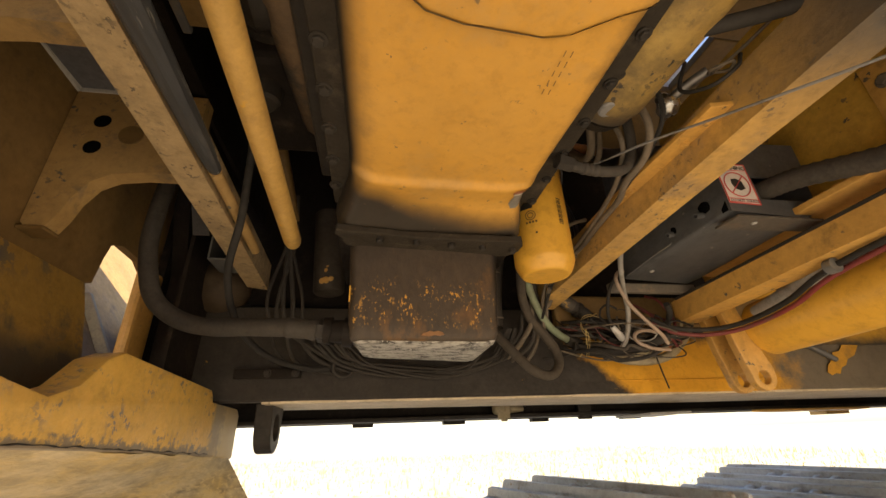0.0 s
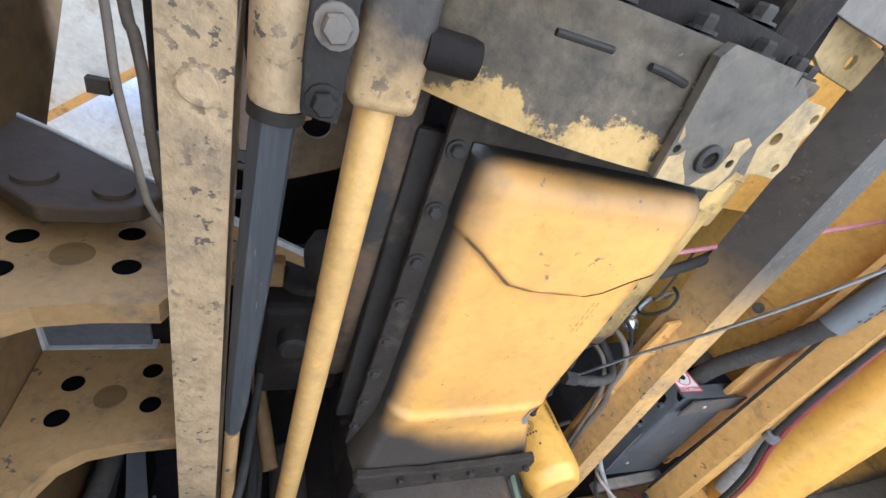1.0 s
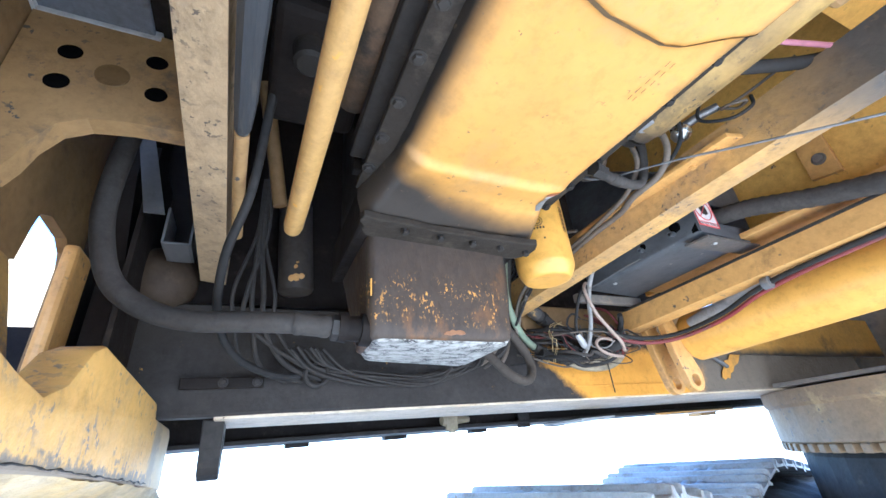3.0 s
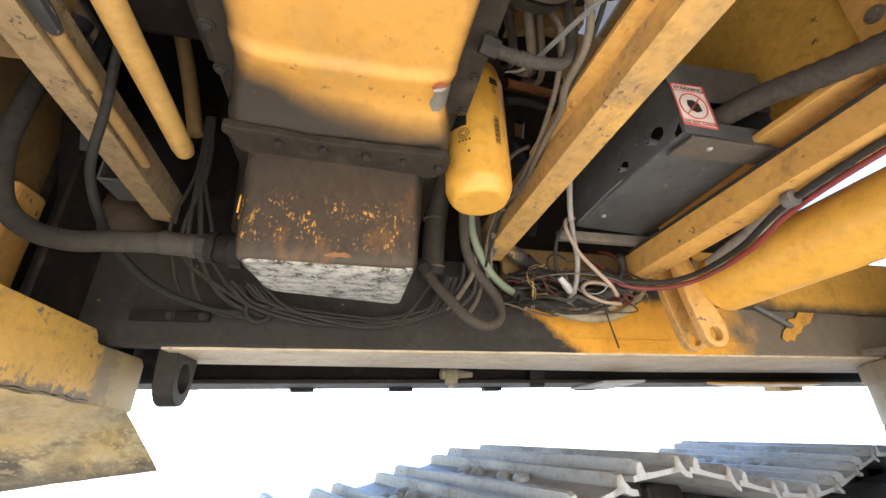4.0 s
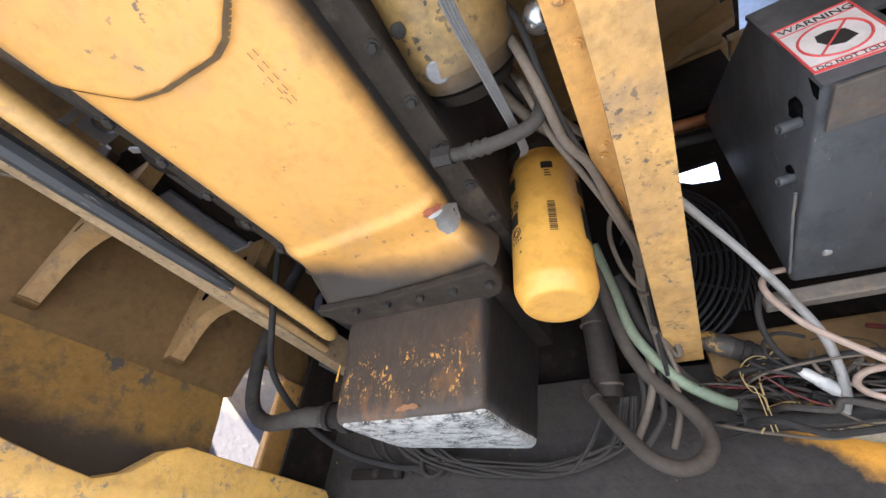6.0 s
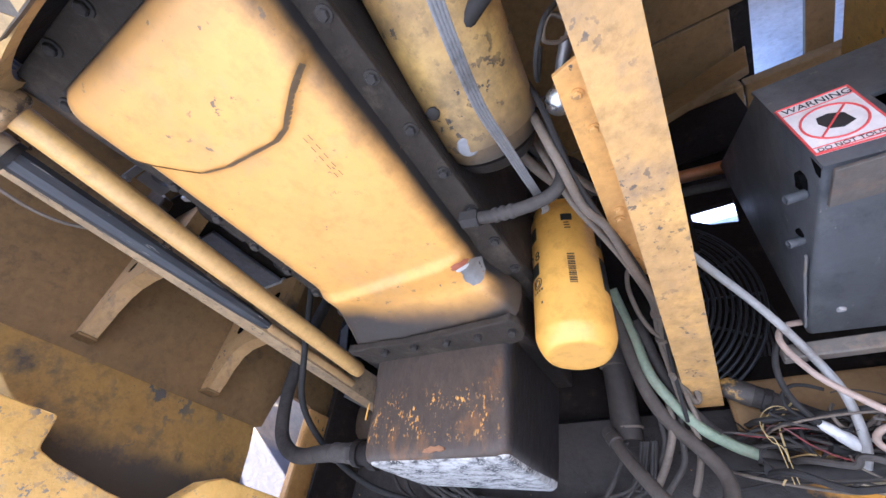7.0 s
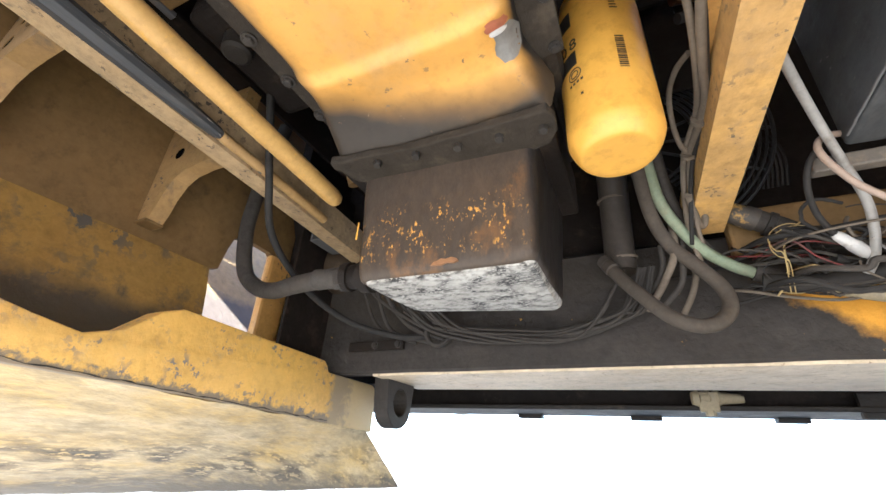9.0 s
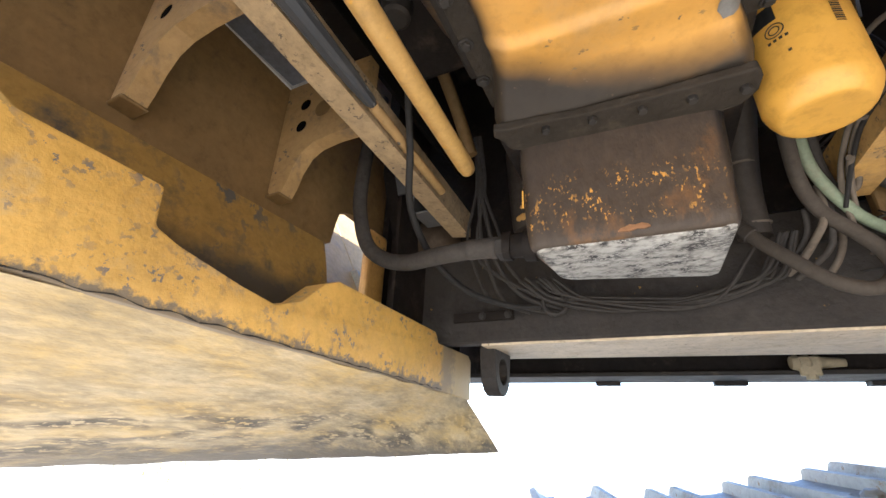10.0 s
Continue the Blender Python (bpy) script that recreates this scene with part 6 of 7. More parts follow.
    tube("white_conduit", [(0.66, 0.76, 1.745), (0.71, 0.87, 1.735), (0.77, 0.99, 1.71), (0.812, 1.065, 1.665), (0.838, 1.105, 1.608), (0.842, 1.130, 1.560), (0.838, 1.150, 1.525), (0.83, 1.17, 1.505)], 0.0070, M_white, "grey white conduit curving past the black box", "conduit", 14, 10)
    tube("pink_cable", [(0.83, 1.07, 1.715), (0.80, 1.055, 1.705), (0.784, 1.048, 1.685), (0.784, 1.045, 1.660), (0.797, 1.047, 1.628), (0.815, 1.051, 1.600), (0.855, 1.056, 1.560), (0.895, 1.063, 1.525), (0.925, 1.085, 1.505)], 0.0053, M_pinkcable, "dirty pinkish cable crossing to the beam end", "cable", 12, 8)
    tube("black_cable", [(0.80, 1.06, 1.70), (0.772, 1.064, 1.665), (0.762, 1.076, 1.625), (0.772, 1.105, 1.590), (0.798, 1.137, 1.561)], 0.0050, M_cable, "thin black lead into the white plug", "cable", 10, 8)
    t = thing("cable_plug", "white crimped cable plug among the wires", "plug", (0.825, 1.145, 1.53))
    part("shell", sweep([(0.794, 1.134, 1.565), (0.799, 1.137, 1.561), (0.812, 1.143, 1.550), (0.816, 1.145, 1.547), (0.830, 1.152, 1.534), (0.834, 1.154, 1.531), (0.843, 1.158, 1.524)], 0, 14, 1, radii=[0.006, 0.0085, 0.0095, 0.0110, 0.0105, 0.008, 0.006]), M_plug, t, smooth=True)
    tube("red_cable", [(0.93, 1.14, 1.575), (0.98, 1.12, 1.545), (1.05, 1.08, 1.528), (1.105, 1.0, 1.529), (1.115, 0.86, 1.548), (1.088, 0.72, 1.578), (1.075, 0.50, 1.60), (1.07, 0.1, 1.62), (1.07, -0.3, 1.63)], 0.0060, M_red, "faded red cable under the lower beam", "cable", 12, 6)
    tube("black_cable", [(0.93, 1.14, 1.590), (0.98, 1.115, 1.557), (1.05, 1.07, 1.541), (1.095, 0.99, 1.541), (1.102, 0.86, 1.559), (1.065, 0.71, 1.586), (1.052, 0.50, 1.602), (1.045, 0.1, 1.615), (1.045, -0.3, 1.625)], 0.0068, M_cable, "black sleeve cable under the lower beam", "cable", 12, 6)
    # No pipe there: the line of light along the tube, built in pale grey.
    tube("white_conduit", [(1.16, 1.0, 1.575), (1.13, 0.86, 1.59), (1.10, 0.74, 1.60), (1.09, 0.6, 1.61)], 0.017, M_white, "pale pipe added for the bright line of light along the yellow tube", "pipe")
    tube("beam_loom", [(0.52, 0.58, 2.05), (0.545, 0.545, 1.88), (0.565, 0.53, 1.78), (0.576, 0.57, 1.735), (0.580, 0.645, 1.727), (0.598, 0.70, 1.723), (0.606, 0.78, 1.722), (0.614, 0.85, 1.722), (0.622, 0.91, 1.718), (0.618, 0.954, 1.714), (0.610, 1.035, 1.711), (0.622, 1.11, 1.690), (0.632, 1.18, 1.650), (0.622, 1.185, 1.640), (0.612, 1.15, 1.655), (0.60, 1.10, 1.665)], 0.0066, M_taupe, "dusty wrapped wiring loom along the beam", "loom", 12, 8)
    tube("beam_loom", [(0.50, 0.62, 2.05), (0.530, 0.60, 1.88), (0.552, 0.59, 1.785), (0.566, 0.64, 1.74), (0.585, 0.72, 1.732), (0.600, 0.80, 1.730), (0.612, 0.90, 1.727), (0.612, 0.954, 1.722), (0.600, 1.04, 1.715), (0.598, 1.12, 1.68), (0.600, 1.17, 1.63), (0.610, 1.20, 1.57)], 0.0052, M_taupe, "dusty thin loom along the beam", "loom", 10, 8)
    tube("beam_loom", [(0.53, 0.52, 2.0), (0.565, 0.50, 1.85), (0.580, 0.51, 1.775), (0.584, 0.58, 1.738), (0.592, 0.66, 1.730), (0.609, 0.76, 1.726), (0.620, 0.86, 1.722), (0.626, 0.92, 1.718), (0.624, 0.954, 1.712), (0.612, 1.04, 1.703), (0.606, 1.10, 1.67), (0.60, 1.18, 1.60)], 0.0042, M_cable, "thin black lead along the beam", "loom", 8, 8)
    tube("grease_line", [(0.600, 0.455, 1.84), (0.588, 0.47, 1.79), (0.600, 0.43, 1.76), (0.622, 0.40, 1.77), (0.640, 0.40, 1.80)], 0.0032, M_cable, "thin black line looped at the strip end", "wire", 8, 8)
    for k, (x0, x1, y1, z1, r) in enumerate(((0.485, 0.510, 0.610, 1.845, 0.0085), (0.500, 0.528, 0.630, 1.865, 0.0075), (0.520, 0.550, 0.645, 1.86, 0.0065), (0.475, 0.495, 0.650, 1.905, 0.009))):
        tube("bundle_hose", [(x0 - 0.03, 0.47 + 0.03 * k, 2.02), (x0, 0.54 + 0.02 * k, 1.90), (x1, y1, z1), (x1 + 0.03, y1 + 0.06, z1 - 0.02), (x1 + 0.055, y1 + 0.13, z1 + 0.01), (x1 + 0.06, y1 + 0.20, z1 + 0.09)], r, M_hose if k % 2 else M_taupe, "dusty hose in the bundle above the filter", "hose", 10, 8, group="hoses above the filter")
    tube("side_wire", [(0.602, 0.845, 1.755), (0.588, 0.885, 1.765), (0.580, 0.928, 1.760), (0.583, 0.975, 1.735), (0.594, 1.015, 1.718), (0.606, 1.036, 1.710), (0.607, 1.09, 1.69), (0.611, 1.15, 1.65), (0.619, 1.19, 1.60)], 0.0046, M_taupe, "taupe wire bowed out beside the beam", "wire", 10, 8)
    t = thing("loom_clip", "small clip round the looms", "clip", (0.613, 0.962, 1.712))
    part("band", lathe((0.618, 0.948, 1.7155), (-0.05, 1, -0.1), [(0, 0.0145), (0.008, 0.0145)], 14), M_taupe, t, smooth=True)
    part("tail", sweep([(0.622, 0.952, 1.702), (0.634, 0.945, 1.698), (0.640, 0.935, 1.702)], 0.0018, 6, 3), M_taupe, t)
    t = thing("loom_clip", "small clip round the looms", "clip", (0.605, 1.036, 1.710))
    part("band", lathe((0.6055, 1.032, 1.711), (0.05, 1, -0.3), [(0, 0.0125), (0.007, 0.0125)], 14), M_taupe, t, smooth=True)
    t = thing("hydraulic_hose", "short wrapped hose from the pan flange fitting", "hose", (0.5, 0.6, 1.72))
    part("hose", sweep([(0.425, 0.590, 1.722), (0.46, 0.595, 1.716), (0.52, 0.60, 1.716), (0.56, 0.602, 1.735), (0.572, 0.59, 1.79), (0.55, 0.56, 1.88)], 0.0098, 12, 8), M_hose, t, smooth=True)
    part("fitting", sweep([(0.412, 0.588, 1.722), (0.440, 0.592, 1.719)], 0.0145, 6, 1), M_bolt, t, "hexagonal fitting")
    for q in ((0.462, 0.5953, 1.7158), (0.474, 0.5965, 1.7155), (0.486, 0.598, 1.7152)):
        part("wrap", lathe(q, (1, 0.08, 0), [(0, 0.0102), (0.002, 0.0116), (0.007, 0.0116), (0.009, 0.0102)], 14), M_hose, t, smooth=True)
    st = thing("braided_strap", "flat grey braided strap of four strands hanging slack across the bay", "strap", (0.55, 0.4, 1.65))
    for k in range(4):
        o = k * 0.0034
        path = [(0.500, 0.70, 1.80), (0.515, 0.655, 1.768), (0.530, 0.50, 1.705), (0.545, 0.38, 1.652), (0.592, 0.21, 1.592), (0.68, 0.0, 1.545), (0.86, -0.45, 1.48)]
        part("strand", sweep([(x + o * 0.80, y + o * 0.30, z + o * 0.50) for x, y, z in path], 0.0019, 8, 6), M_strap, st, smooth=True)
    t = thing("sensor_cup", "bright zinc sensor cup with a wire spring", "sensor", (0.604, 0.511, 1.80))
    part("cup", lathe((0.600, 0.515, 1.802), (0.1, -0.2, -1), [(-0.025, 0.011), (-0.008, 0.015), (0, 0.0205), (0.009, 0.0195), (0.016, 0.013), (0.020, 0.004)], 20), M_zinc, t, smooth=True)
    part("stem", sweep([(0.602, 0.512, 1.81), (0.618, 0.480, 1.818), (0.635, 0.452, 1.822)], 0.0085, 10, 4), M_steel, t, smooth=True)
    tube("sensor_wire", [(0.630, 0.455, 1.82), (0.645, 0.43, 1.80), (0.628, 0.405, 1.79), (0.612, 0.43, 1.795), (0.635, 0.445, 1.81), (0.655, 0.40, 1.82), (0.68, 0.33, 1.84)], 0.0028, M_taupe, "thin curled sensor wire", "wire", 8)
    tube("pink_pipe", [(0.50, 0.33, 1.80), (0.69, 0.27, 1.792), (0.95, 0.19, 1.78), (1.3, 0.08, 1.77)], 0.0045, surface("pink line", (0.50, 0.20, 0.24), rough=0.45, bump=0.05), "thin pink line crossing the bay", "pipe", 8)
    tube("blue_grey_hose", [(0.47, 0.40, 1.80), (0.55, 0.36, 1.79), (0.68, 0.30, 1.80), (0.8, 0.22, 1.84)], 0.011, M_cable, "black hose crossing beside the pan", "hose")


hoses()


def wiring_clutter():
    rnd = random.Random(11)
    for k in range(26):
        x, y, z = rnd.uniform(0.66, 0.80), rnd.uniform(1.13, 1.25), rnd.uniform(1.495, 1.60)
        stop, bow, lift = rnd.uniform(0.86, 1.06), rnd.uniform(-0.05, 0.05), rnd.uniform(-0.03, 0.045)
        pts = [(x - 0.03, 1.262, z + 0.02)]
        for j in range(5):
            f = j / 4
            arch = math.sin(f * math.pi)
            pts.append((x + (stop - x) * f + rnd.uniform(-0.012, 0.012), min(max(y - bow * arch, 1.09), 1.25), min(max(z - (z - 1.50) * f * 0.6 + lift * arch + rnd.uniform(-0.008, 0.008), 1.468), 1.63)))
        pts.append((stop + 0.03, 1.262, 1.535 + rnd.uniform(-0.02, 0.03)))
        mat, lab = rnd.choice([(M_cable, "thin black wire in the tangle")] * 5 + [(M_hose, "dusty wire in the tangle")] * 4 + [(M_taupe, "taupe wire in the tangle")] * 3 + [(M_red, "thin red wire in the tangle"), (M_straw, "thin yellow wire in the tangle")])
        tube("loose_wire", pts, 0.0014 if mat in (M_red, M_straw) else rnd.choice([0.0020, 0.0030, 0.0042, 0.0055]), mat, lab, "wire", 7, 9, group="wiring tangle")
    for k in range(22):
        cx, cy, cz = rnd.uniform(0.72, 1.02), rnd.uniform(1.12, 1.23), rnd.uniform(1.505, 1.60)
        rx, rz, turn, a0 = rnd.uniform(0.022, 0.055), rnd.uniform(0.012, 0.034), rnd.uniform(-0.5, 0.5), rnd.uniform(0, 6)
        loop = []
        for i in range(9):
            a = a0 + i * rnd.uniform(0.42, 0.62)
            u, v = rx * math.cos(a), rz * math.sin(a)
            loop.append((cx + u * math.cos(turn) - v * math.sin(turn), min(cy + 0.012 * math.sin(a * 1.7), 1.25), cz + u * math.sin(turn) + v * math.cos(turn)))
        mat, lab = rnd.choice([(M_cable, "curled black wire in the tangle")] * 4 + [(M_hose, "curled dusty wire in the tangle")] * 2 + [(M_taupe, "curled taupe wire in the tangle")] * 2 + [(M_white, "curled grey wire in the tangle")])
        tube("curled_wire", loop, rnd.choice([0.0012, 0.0016, 0.0022, 0.0032]), mat, lab, "wire", 6, 6, group="wiring tangle")
    for k in range(2):
        c = Vector((0.745 + 0.012 * k, 1.165 + 0.008 * k, 1.575 - 0.006 * k))
        arc = [(c.x + (0.030 + 0.010 * k) * math.cos(a), c.y - 0.006 * math.sin(a * 2), c.z + (0.034 + 0.004 * k) * math.sin(a)) for a in [radians(55 + i * 26) for i in range(8)]]
        tube("straw_wire", arc + [(arc[-1][0] + 0.004, 1.20, 1.49)], 0.0009, M_straw, "thin bare yellow wire curling up", "wire", 6, 6, group="wiring tangle")
    for k, (dx, dz) in enumerate(((0.0, 0.0), (0.035, -0.02), (0.06, 0.03))):
        tube("red_lead", [(0.93 + dx, 1.22, 1.66 + dz), (0.945 + dx, 1.18, 1.63 + dz), (0.965 + dx, 1.16, 1.585), (0.95 + dx, 1.17, 1.545), (0.985 + dx, 1.20, 1.52)], 0.0045, M_red, "short faded red lead by the beam end", "wire", 8, 8, group="wiring tangle")
    tube("loose_wire", [(0.955, 1.195, 1.515), (0.99, 1.23, 1.46), (1.032, 1.27, 1.402)], 0.0024, M_cable, "stiff cut wire pointing down", "wire", 6)
    tube("bundle_band", [(0.70, 1.21, 1.52), (0.78, 1.20, 1.505), (0.88, 1.17, 1.51), (0.96, 1.12, 1.535)], 0.016, M_cable, "taped black wire bundle", "wire bundle", 12)
    # low bundle along the rail
    for k in range(9):
        low, dip, o = 1.448 + 0.006 * (k % 5) + rnd.uniform(-0.004, 0.004), rnd.uniform(0.12, 0.30), k * 0.011
        end = rnd.uniform(0.43, 0.50)
        tube("rail_cable", [(-0.06 + o, 1.20 + rnd.uniform(-0.02, 0.03), 1.53), (0.0 + o, 1.235, 1.485 + rnd.uniform(-0.01, 0.015)), (dip, 1.272 - rnd.uniform(0, 0.02), low), (dip + 0.10, 1.276, low + 0.002), (end - 0.05, 1.262, low + 0.025), (end, 1.25, 1.515 + rnd.uniform(-0.02, 0.03)), (end + 0.03, 1.22, 1.58)], rnd.uniform(0.0028, 0.0052), M_sootcable, "sooty cable hanging along the rail", "cable", 8, 6, group="cables along the rail")
    for k in range(3):
        a = [(0.02 + 0.028 * math.cos(i * 0.7 + k), 1.235 + 0.004 * i, 1.475 + 0.028 * math.sin(i * 0.7 + k)) for i in range(10)]
        tube("cable_coil", a, 0.0055, M_sootcable, "small sooty coil of cable on the rail", "cable", 8, 4, group="cables along the rail")


wiring_clutter()


def dark_canister():
    t = thing("dark_canister", "sooty dark canister with a chip of yellow paint", "canister", (-0.045, 1.29, 1.70))
    part("can", lathe((-0.042, 1.285, 1.70), (-0.06, 0, 1), [(0, 0.03), (0.004, 0.044), (0.012, 0.048), (0.28, 0.048), (0.285, 0.03)], 24), M_canister, t, smooth=True)
    for x, z, r in ((-0.047, 1.730, 0.011), (-0.060, 1.727, 0.009), (-0.034, 1.734, 0.008), (-0.050, 1.762, 0.006), (-0.046, 1.775, 0.004)):
        part("paint_chip", rough_up(lathe((x, 1.237, z), (0, -1, 0), [(0, r), (0.001, r * 0.8), (0.0014, 0.001)], 9), 0.003, 80), M_yellow, t, "chip of yellow paint")


dark_canister()


def back_clutter():
    """Dark brackets, tubes and blocks above and behind the rods."""
    t = thing("pump_block", "dark pump housing beside the engine", "pump", (-0.08, 0.75, 1.80))
    part("housing", box(-0.16, 0.0, 0.55, 0.80, 1.86, 2.05, 0.015), M_soot, t)
    part("port", lathe((-0.10, 0.62, 1.86), (0, 0, -1), [(0, 0.028), (0.03, 0.026), (0.035, 0.02)], 20), M_dark, t, smooth=True)
    part("flange", lathe((-0.08, 0.55, 1.95), (0, -1, 0), [(0, 0.06), (0.015, 0.06), (0.02, 0.04)], 24), M_dark, t, smooth=True)
    tube("tan_pipe", [(-0.112, 1.00, 1.80), (-0.140, 0.96, 1.93), (-0.172, 0.90, 2.06)], 0.016, M_brown, "thin tan pipe behind the rods", "pipe")
    b = thing("tan_boss", "dusty tan rounded boss on the dark corner wall", "boss", (-0.38, 1.26, 1.70))
    part("boss", lathe((-0.37, 1.34, 1.725), (0.15, -1, 0), [(0, 0.085), (0.05, 0.082), (0.085, 0.06), (0.10, 0.02)], 28), M_darkbrown, b, smooth=True)
    g = thing("grey_strip", "loose grey sheet strip hanging behind the rib", "strip", (-0.41, 1.15, 1.85))
    part("strip", plate([(-0.43, 1.99), (-0.405, 2.02), (-0.345, 1.80), (-0.385, 1.80)], "y", 1.10, 1.106), M_greytube, g)
    s = thing("channel_bracket", "grey steel channel bracket behind the flat bar", "bracket", (-0.25, 1.05, 1.55))
    part("web", plate([(1.12, 1.74), (1.22, 1.74), (1.22, 1.83), (1.12, 1.83)], "x", -0.292, -0.287), M_greytube, s)
    part("flange", box(-0.34, -0.292, 1.12, 1.22, 1.738, 1.744, 0.002), M_greytube, s)
    part("side", plate([(1.12, 1.74), (1.22, 1.74), (1.22, 1.83), (1.12, 1.83)], "x", -0.345, -0.340), M_greytube, s)
    # Near-black sheets added where the bay is only deep shade; they also block light.
    w = thing("bay_wall", "near-black sheets added to close off the engine bay and keep it dark", "bulkhead", (0.1, 1.3, 1.7))
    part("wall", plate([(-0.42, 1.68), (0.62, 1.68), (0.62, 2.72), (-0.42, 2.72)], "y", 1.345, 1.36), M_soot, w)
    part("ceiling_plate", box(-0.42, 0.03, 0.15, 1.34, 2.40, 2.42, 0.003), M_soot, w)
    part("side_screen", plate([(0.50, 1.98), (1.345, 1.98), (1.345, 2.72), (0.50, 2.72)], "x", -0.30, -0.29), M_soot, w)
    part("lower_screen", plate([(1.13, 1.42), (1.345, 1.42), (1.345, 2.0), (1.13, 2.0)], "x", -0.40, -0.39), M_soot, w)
    h = thing("clamp_bracket", "blue grey clamp bracket above the rods", "bracket", (-0.22, 0.32, 1.88))
    part("arm", plate([(-0.305, 0.285), (-0.295, 0.300), (-0.150, 0.302), (-0.139, 0.288)], "z", 1.895, 1.912), M_greytube, h)
    part("loop", plate([(-0.255, 0.305), (-0.150, 0.305), (-0.150, 0.362), (-0.255, 0.362)], "z", 1.895, 1.905, [(-0.203, 0.334, 0.020)]), M_greytube, h)
    part("bolt", bolt_mesh((-0.272, 0.293, 1.895), (0, 0, -1), 0.007, 0.008), M_steel, h)
    j = thing("junction_block", "brown terminal block beside the engine", "block", (-0.17, 0.51, 1.88))
    part("block", box(-0.215, -0.125, 0.490, 0.545, 1.905, 1.96, 0.004), M_brown, j)
    part("cover", box(-0.222, -0.208, 0.470, 0.555, 1.900, 1.912, 0.002), M_greytube, j, "grey edge cover")
    k = thing("flat_strap", "pinkish tan flat strap running above the rods", "bar", (-0.21, 0.2, 1.90))
    sb = plate([(-0.246, 0.00), (-0.222, 0.00), (-0.166, 0.345), (-0.190, 0.345)], "z", 1.900, 1.908, bevel=0.001)
    part("strap", sb, M_pinkcable, k)
    part("edge", sweep([(-0.220, 0.0, 1.899), (-0.164, 0.345, 1.899)], 0.003, 6, 1), M_dark, k)
    p = thing("rusty_plate", "rust-stained tan sheet above the rods", "plate", (-0.15, 0.25, 2.0))
    rust = surface("rust-stained tan sheet", (0.34, 0.24, 0.12), (0.24, 0.165, 0.085), big=9, grime=(0.08, 0.055, 0.035), grime_amount=0.45, grime_scale=11, soft=0.25, rough=0.65, bump=0.4)
    part("sheet", plate([(-0.20, 0.20), (-0.02, 0.17), (0.00, 0.30), (-0.06, 0.34), (-0.20, 0.40)], "z", 1.985, 1.993, [(-0.10, 0.27, 0.022)]), rust, p)
    part("tab", plate([(-0.19, 0.21), (-0.13, 0.20), (-0.11, 0.25), (-0.16, 0.27)], "z", 1.955, 1.962, bevel=0.001), M_yellow, p, "yellow tab")
    q = thing("edge_strip", "pale thin strip across the gap beside the pan", "strip", (-0.15, 0.44, 1.92))
    part("strip", plate([(-0.245, 0.392), (-0.060, 0.486), (-0.060, 0.497), (-0.247, 0.404)], "z", 1.915, 1.922), M_panel, q)
    part("web", plate([(-0.245, 0.405), (-0.060, 0.498), (-0.06, 0.53), (-0.24, 0.45)], "z", 1.93, 1.936), M_tan, q)
    u = thing("upper_shelf", "brown sheet shelf high behind the support beam", "shelf", (0.9, 1.1, 2.55))
    part("shelf", plate([(0.70, 2.535), (0.70, 2.445), (1.019, 2.559), (1.045, 2.667)], "y", 1.10, 1.13, bevel=0.003), M_brown, u)
    part("shelf_block", box(0.70, 0.79, 1.05, 1.12, 2.56, 2.68, 0.004), M_brown, u)
    part("dark_backing", box(0.62, 1.02, 1.29, 1.30, 2.46, 2.715, 0.003), M_soot, u)
    c = thing("cover_lid", "dark domed cover beside the engine", "cover", (-0.08, 0.42, 1.82))
    part("lid", lathe((-0.06, 0.42, 1.84), (-1, 0, -0.3), [(0, 0.05), (0.02, 0.05), (0.035, 0.035), (0.04, 0.01)], 22), M_dark, c, smooth=True)


back_clutter()


# ---- track ----
U, V = Vector((0.945, 0.326, 0)), Vector((0.326, -0.945, 0))
U.normalize(), V.normalize()
PITCH, WIDE = 0.228, 0.84
HEAD = Vector((1.018, 1.168, 0))


def shoe_mesh():
    """A three-bar shoe: profile along u, swept across the width."""
    prof = [(-0.118, 0.0), (-0.118, 0.012), (-0.104, 0.014), (-0.094, 0.044), (-0.078, 0.044), (-0.070, 0.014), (-0.040, 0.012), (0.030, 0.012),
            (0.052, 0.014), (0.060, 0.042), (0.076, 0.042), (0.084, 0.018), (0.098, 0.0), (0.118, -0.008), (0.118, -0.020), (0.092, -0.014), (0.070, 0.0)]
    bm = bmesh.new()
    ends = [[bm.verts.new((u, v, h)) for u, h in prof] for v in (-WIDE / 2, -WIDE / 2 + 0.012, WIDE / 2 - 0.012, WIDE / 2)]
    for vtx in ends[0] + ends[3]:
        if vtx.co.z > 0.02:
            vtx.co.z -= 0.006
    for a, b in zip(ends, ends[1:]):
        for k in range(len(prof)):
            bm.faces.new((a[k], a[(k + 1) % len(prof)], b[(k + 1) % len(prof)], b[k]))
    bm.faces.new(ends[0][::-1]), bm.faces.new(ends[3])
    bmesh.ops.recalc_face_normals(bm, faces=bm.faces)
    me = bpy.data.meshes.new("track_shoe")
    bm.to_mesh(me)
    bm.free()
    me.materials.append(M_track)
    bo = lathe((0, 0, 0.011), (0, 0, 1), [(0, 0.024), (0.012, 0.023), (0.020, 0.013)], 12)
    mb = bpy.data.meshes.new("bolt")
    bo.to_mesh(mb)
    bo.free()
    mb.materials.append(M_track)
    return me, mb


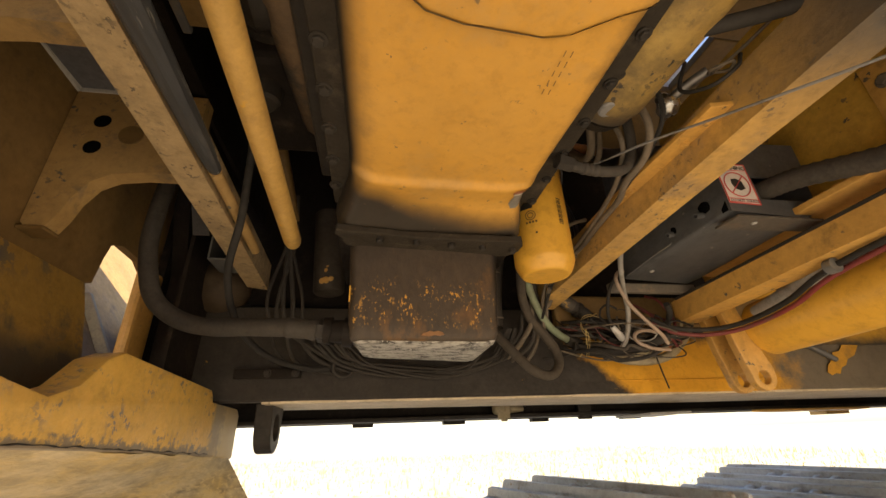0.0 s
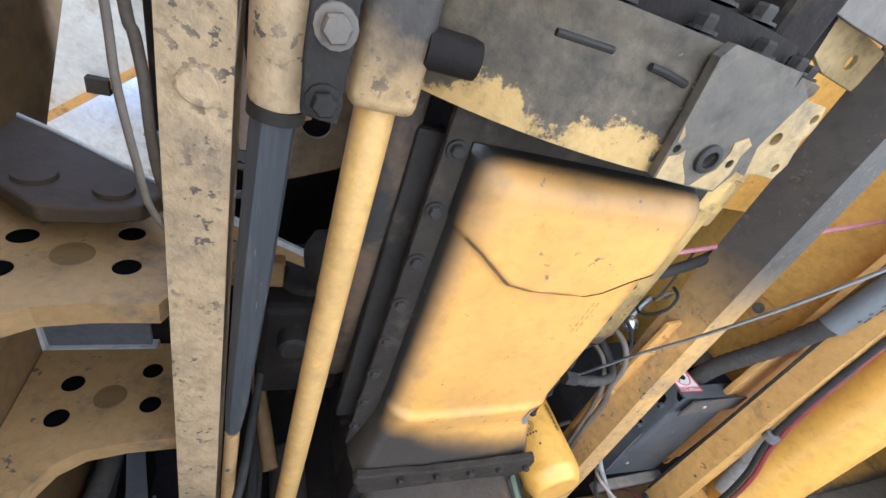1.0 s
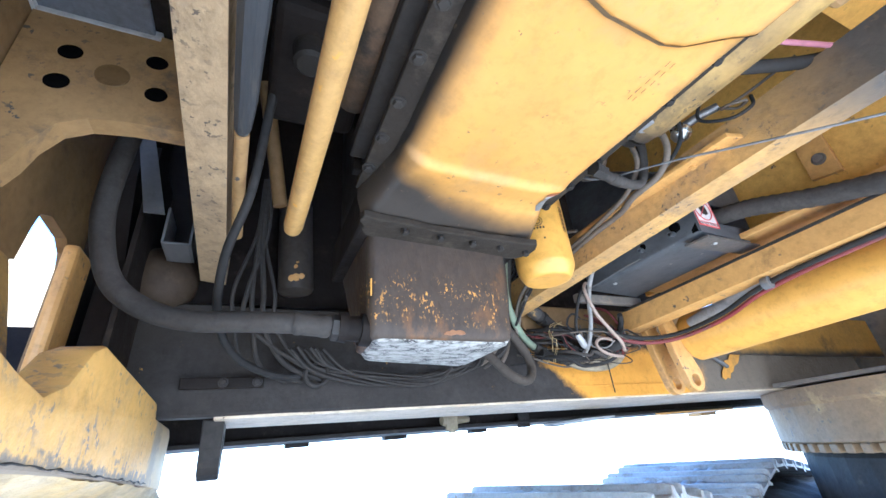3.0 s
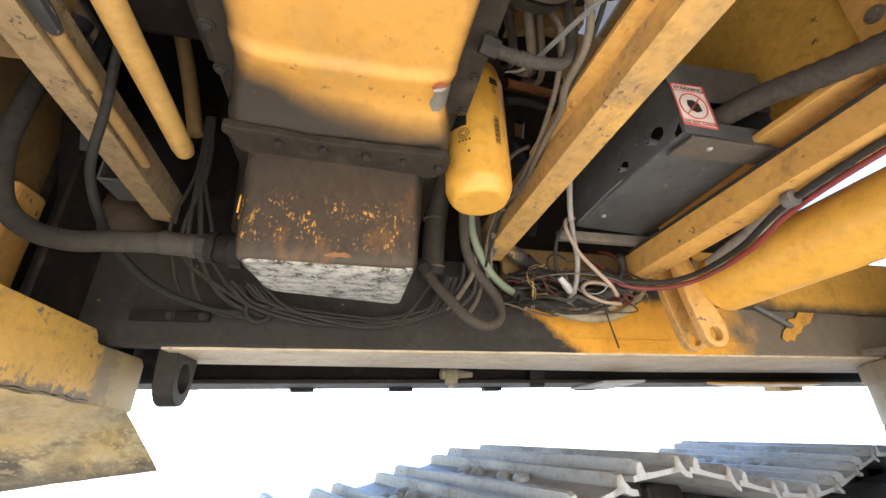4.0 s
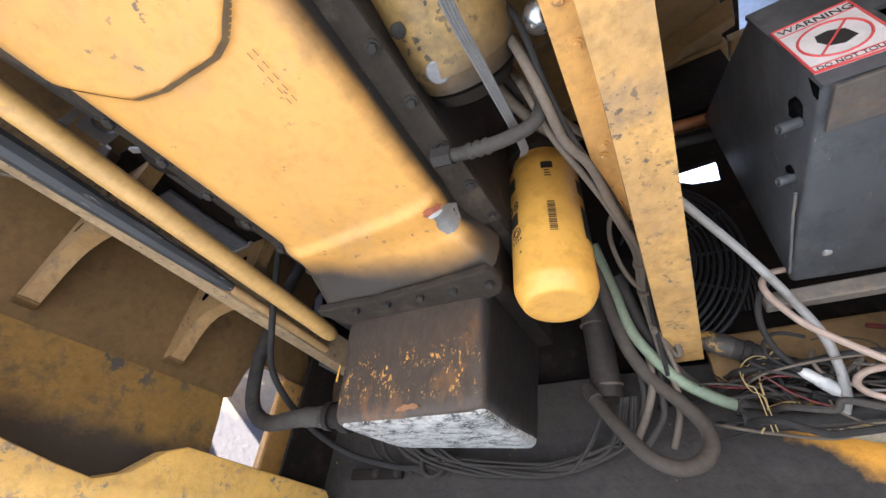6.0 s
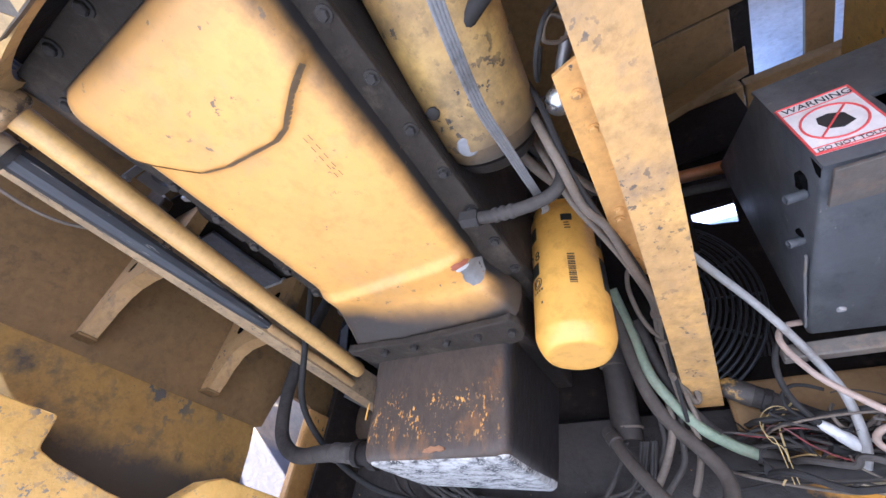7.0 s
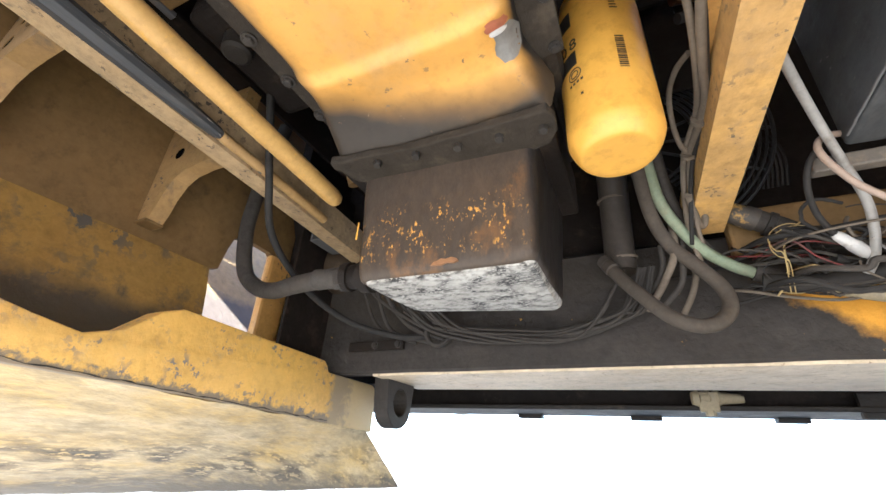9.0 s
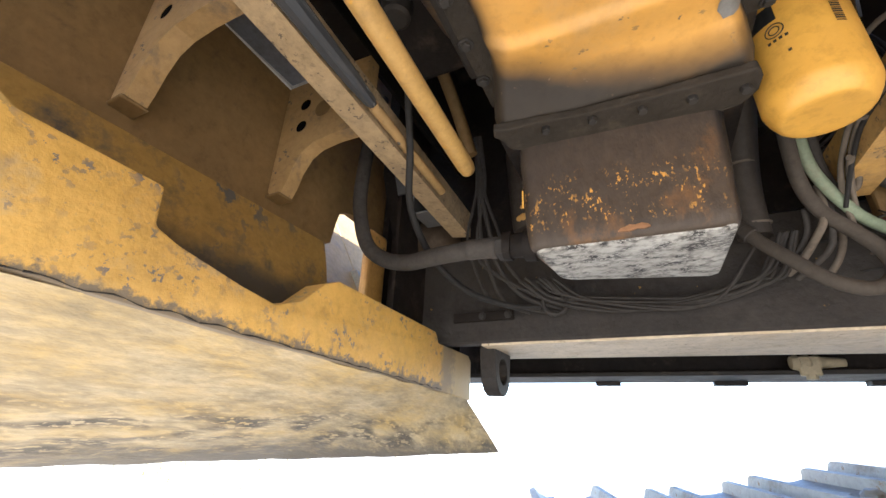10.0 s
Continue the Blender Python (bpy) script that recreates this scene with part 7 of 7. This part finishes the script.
def sag(k):
    """How far the top run hangs between its carrier rollers."""
    drop = 0.10 * math.sin(min(abs(k - 0.2) / 6.6, 1) * math.pi) ** 1.6
    return -drop - 0.04 * min(max(k - 0.2, 0) / 6.6, 1) - 0.12 * (max(k - 6.8, 0) / 4.2) ** 1.3


def crawler_track():
    t = thing("crawler_track", "steel crawler track with three-bar shoes, dusty and worn bright", "crawler track", (1.9, 1.8, 0.0))
    me, mb = shoe_mesh()
    flat = Matrix((( U.x, -V.x, 0), (U.y, -V.y, 0), (0, 0, 1))).to_4x4()
    mid = HEAD - V * (WIDE / 2)
    R = 0.46
    first, last = -3, 11
    poses = []
    for k in range(first, last + 1):
        p = mid + U * (k * PITCH)
        slope = (sag(k + 0.5) - sag(k - 0.5)) / PITCH
        poses.append(Matrix.Translation((p.x, p.y, 1.080 + sag(k))) @ flat @ Matrix.Rotation(-math.atan(slope), 4, "Y"))
    for side, k0, sg in ((-1, first, -1), (1, last, 1)):
        low = sag(k0) + 0.01
        c = mid + U * (k0 * PITCH + sg * 0.10)
        for i in range(1, 7):
            a = i * PITCH / R
            q = c + U * (sg * R * math.sin(a))
            poses.append(Matrix.Translation((q.x, q.y, 1.083 + low - R + R * math.cos(a))) @ flat @ Matrix.Rotation(sg * a, 4, "Y"))
    for k in range(first, last + 1):
        p = mid + U * (k * PITCH)
        poses.append(Matrix.Translation((p.x, p.y, 0.04)) @ flat @ Matrix.Rotation(math.pi, 4, "Y"))
    for m in poses:
        ob = new("track_shoe", me)
        ob.parent = t
        ob.matrix_parent_inverse = Matrix.Translation(-t.location)
        ob.matrix_basis = m
        for u, v in ((-0.038, -0.135), (-0.038, -0.065), (-0.038, 0.065), (-0.038, 0.135), (0.022, -0.135), (0.022, -0.065), (0.022, 0.065), (0.022, 0.135)) if m.translation.z > 0.9 else ():
            nb = new("bolt", mb)
            nb.parent = ob
            nb.location = (u, v, 0)
    a = box(first * PITCH, last * PITCH, -0.16, 0.16, 0.32, 0.86, 0.03)
    a.transform(Matrix.Translation(mid) @ flat)
    part("track_frame", a, M_dark, t)
    for k in range(first, last + 1):
        for v in (-0.09, 0.09):
            l = box(-0.10, 0.10, v - 0.025, v + 0.025, 1.0, 1.088, 0.012)
            l.transform(Matrix.Translation(mid + U * (k * PITCH) + Vector((0, 0, sag(k) - 0.012))) @ flat)
            part("chain_link", l, M_dark, t)
    mud = bmesh.new()
    nx, nv = 90, 14
    g = []
    for i in range(nx + 1):
        row = []
        for j in range(nv + 1):
            u, v = first * PITCH + i * (last - first + 3) * PITCH / nx, 0.05 + j * 0.62 / nv
            h = 0.80 + 0.11 * math.exp(-((v - 0.30) / 0.24) ** 2) + 0.035 * noise.noise(Vector((u * 7, v * 7, 1))) + 0.012 * noise.noise(Vector((u * 25, v * 25, 4)))
            q = mid + U * u + V * v
            row.append(mud.verts.new((q.x, q.y, min(h, 0.98) - 0.25 * max(0, v - 0.52))))
        g.append(row)
    for a, b in zip(g, g[1:]):
        for k in range(nv):
            mud.faces.new((a[k], a[k + 1], b[k + 1], b[k]))
    part("packed_mud", mud, M_mud, t, "dry mud packed on the track frame", smooth=True)


crawler_track()


def slew_ring():
    t = thing("slew_ring", "dusty tan slewing drum with dark teeth under its rim", "slewing ring", (2.86, 0.8, 1.12))
    c = Vector((2.86, 0.80, 0))
    part("drum", lathe((c.x, c.y, 1.160), (0, 0, 1), [(0, 0.70), (0, 0.895), (0.006, 0.90), (0.15, 0.90), (0.165, 0.91), (0.222, 0.91), (0.222, 0.5)], 72), M_drum, t)
    for k in range(84):
        a = k * math.tau / 84
        m = Matrix.Translation((c.x, c.y, 0)) @ Matrix.Rotation(a, 4, "Z")
        b = box(0.84, 0.90, -0.019, 0.019, 1.124, 1.159, 0.004)
        b.transform(m)
        part("tooth", b, M_drum, t)
    part("floor_plate", box(1.98, 3.3, -0.8, 1.28, 1.392, 1.41, 0.003), M_rustbar, t)
    part("pedestal", lathe((c.x, c.y, 0.5), (0, 0, 1), [(0, 0.83), (0.60, 0.83), (0.66, 0.80)], 48), M_dark, t)


slew_ring()
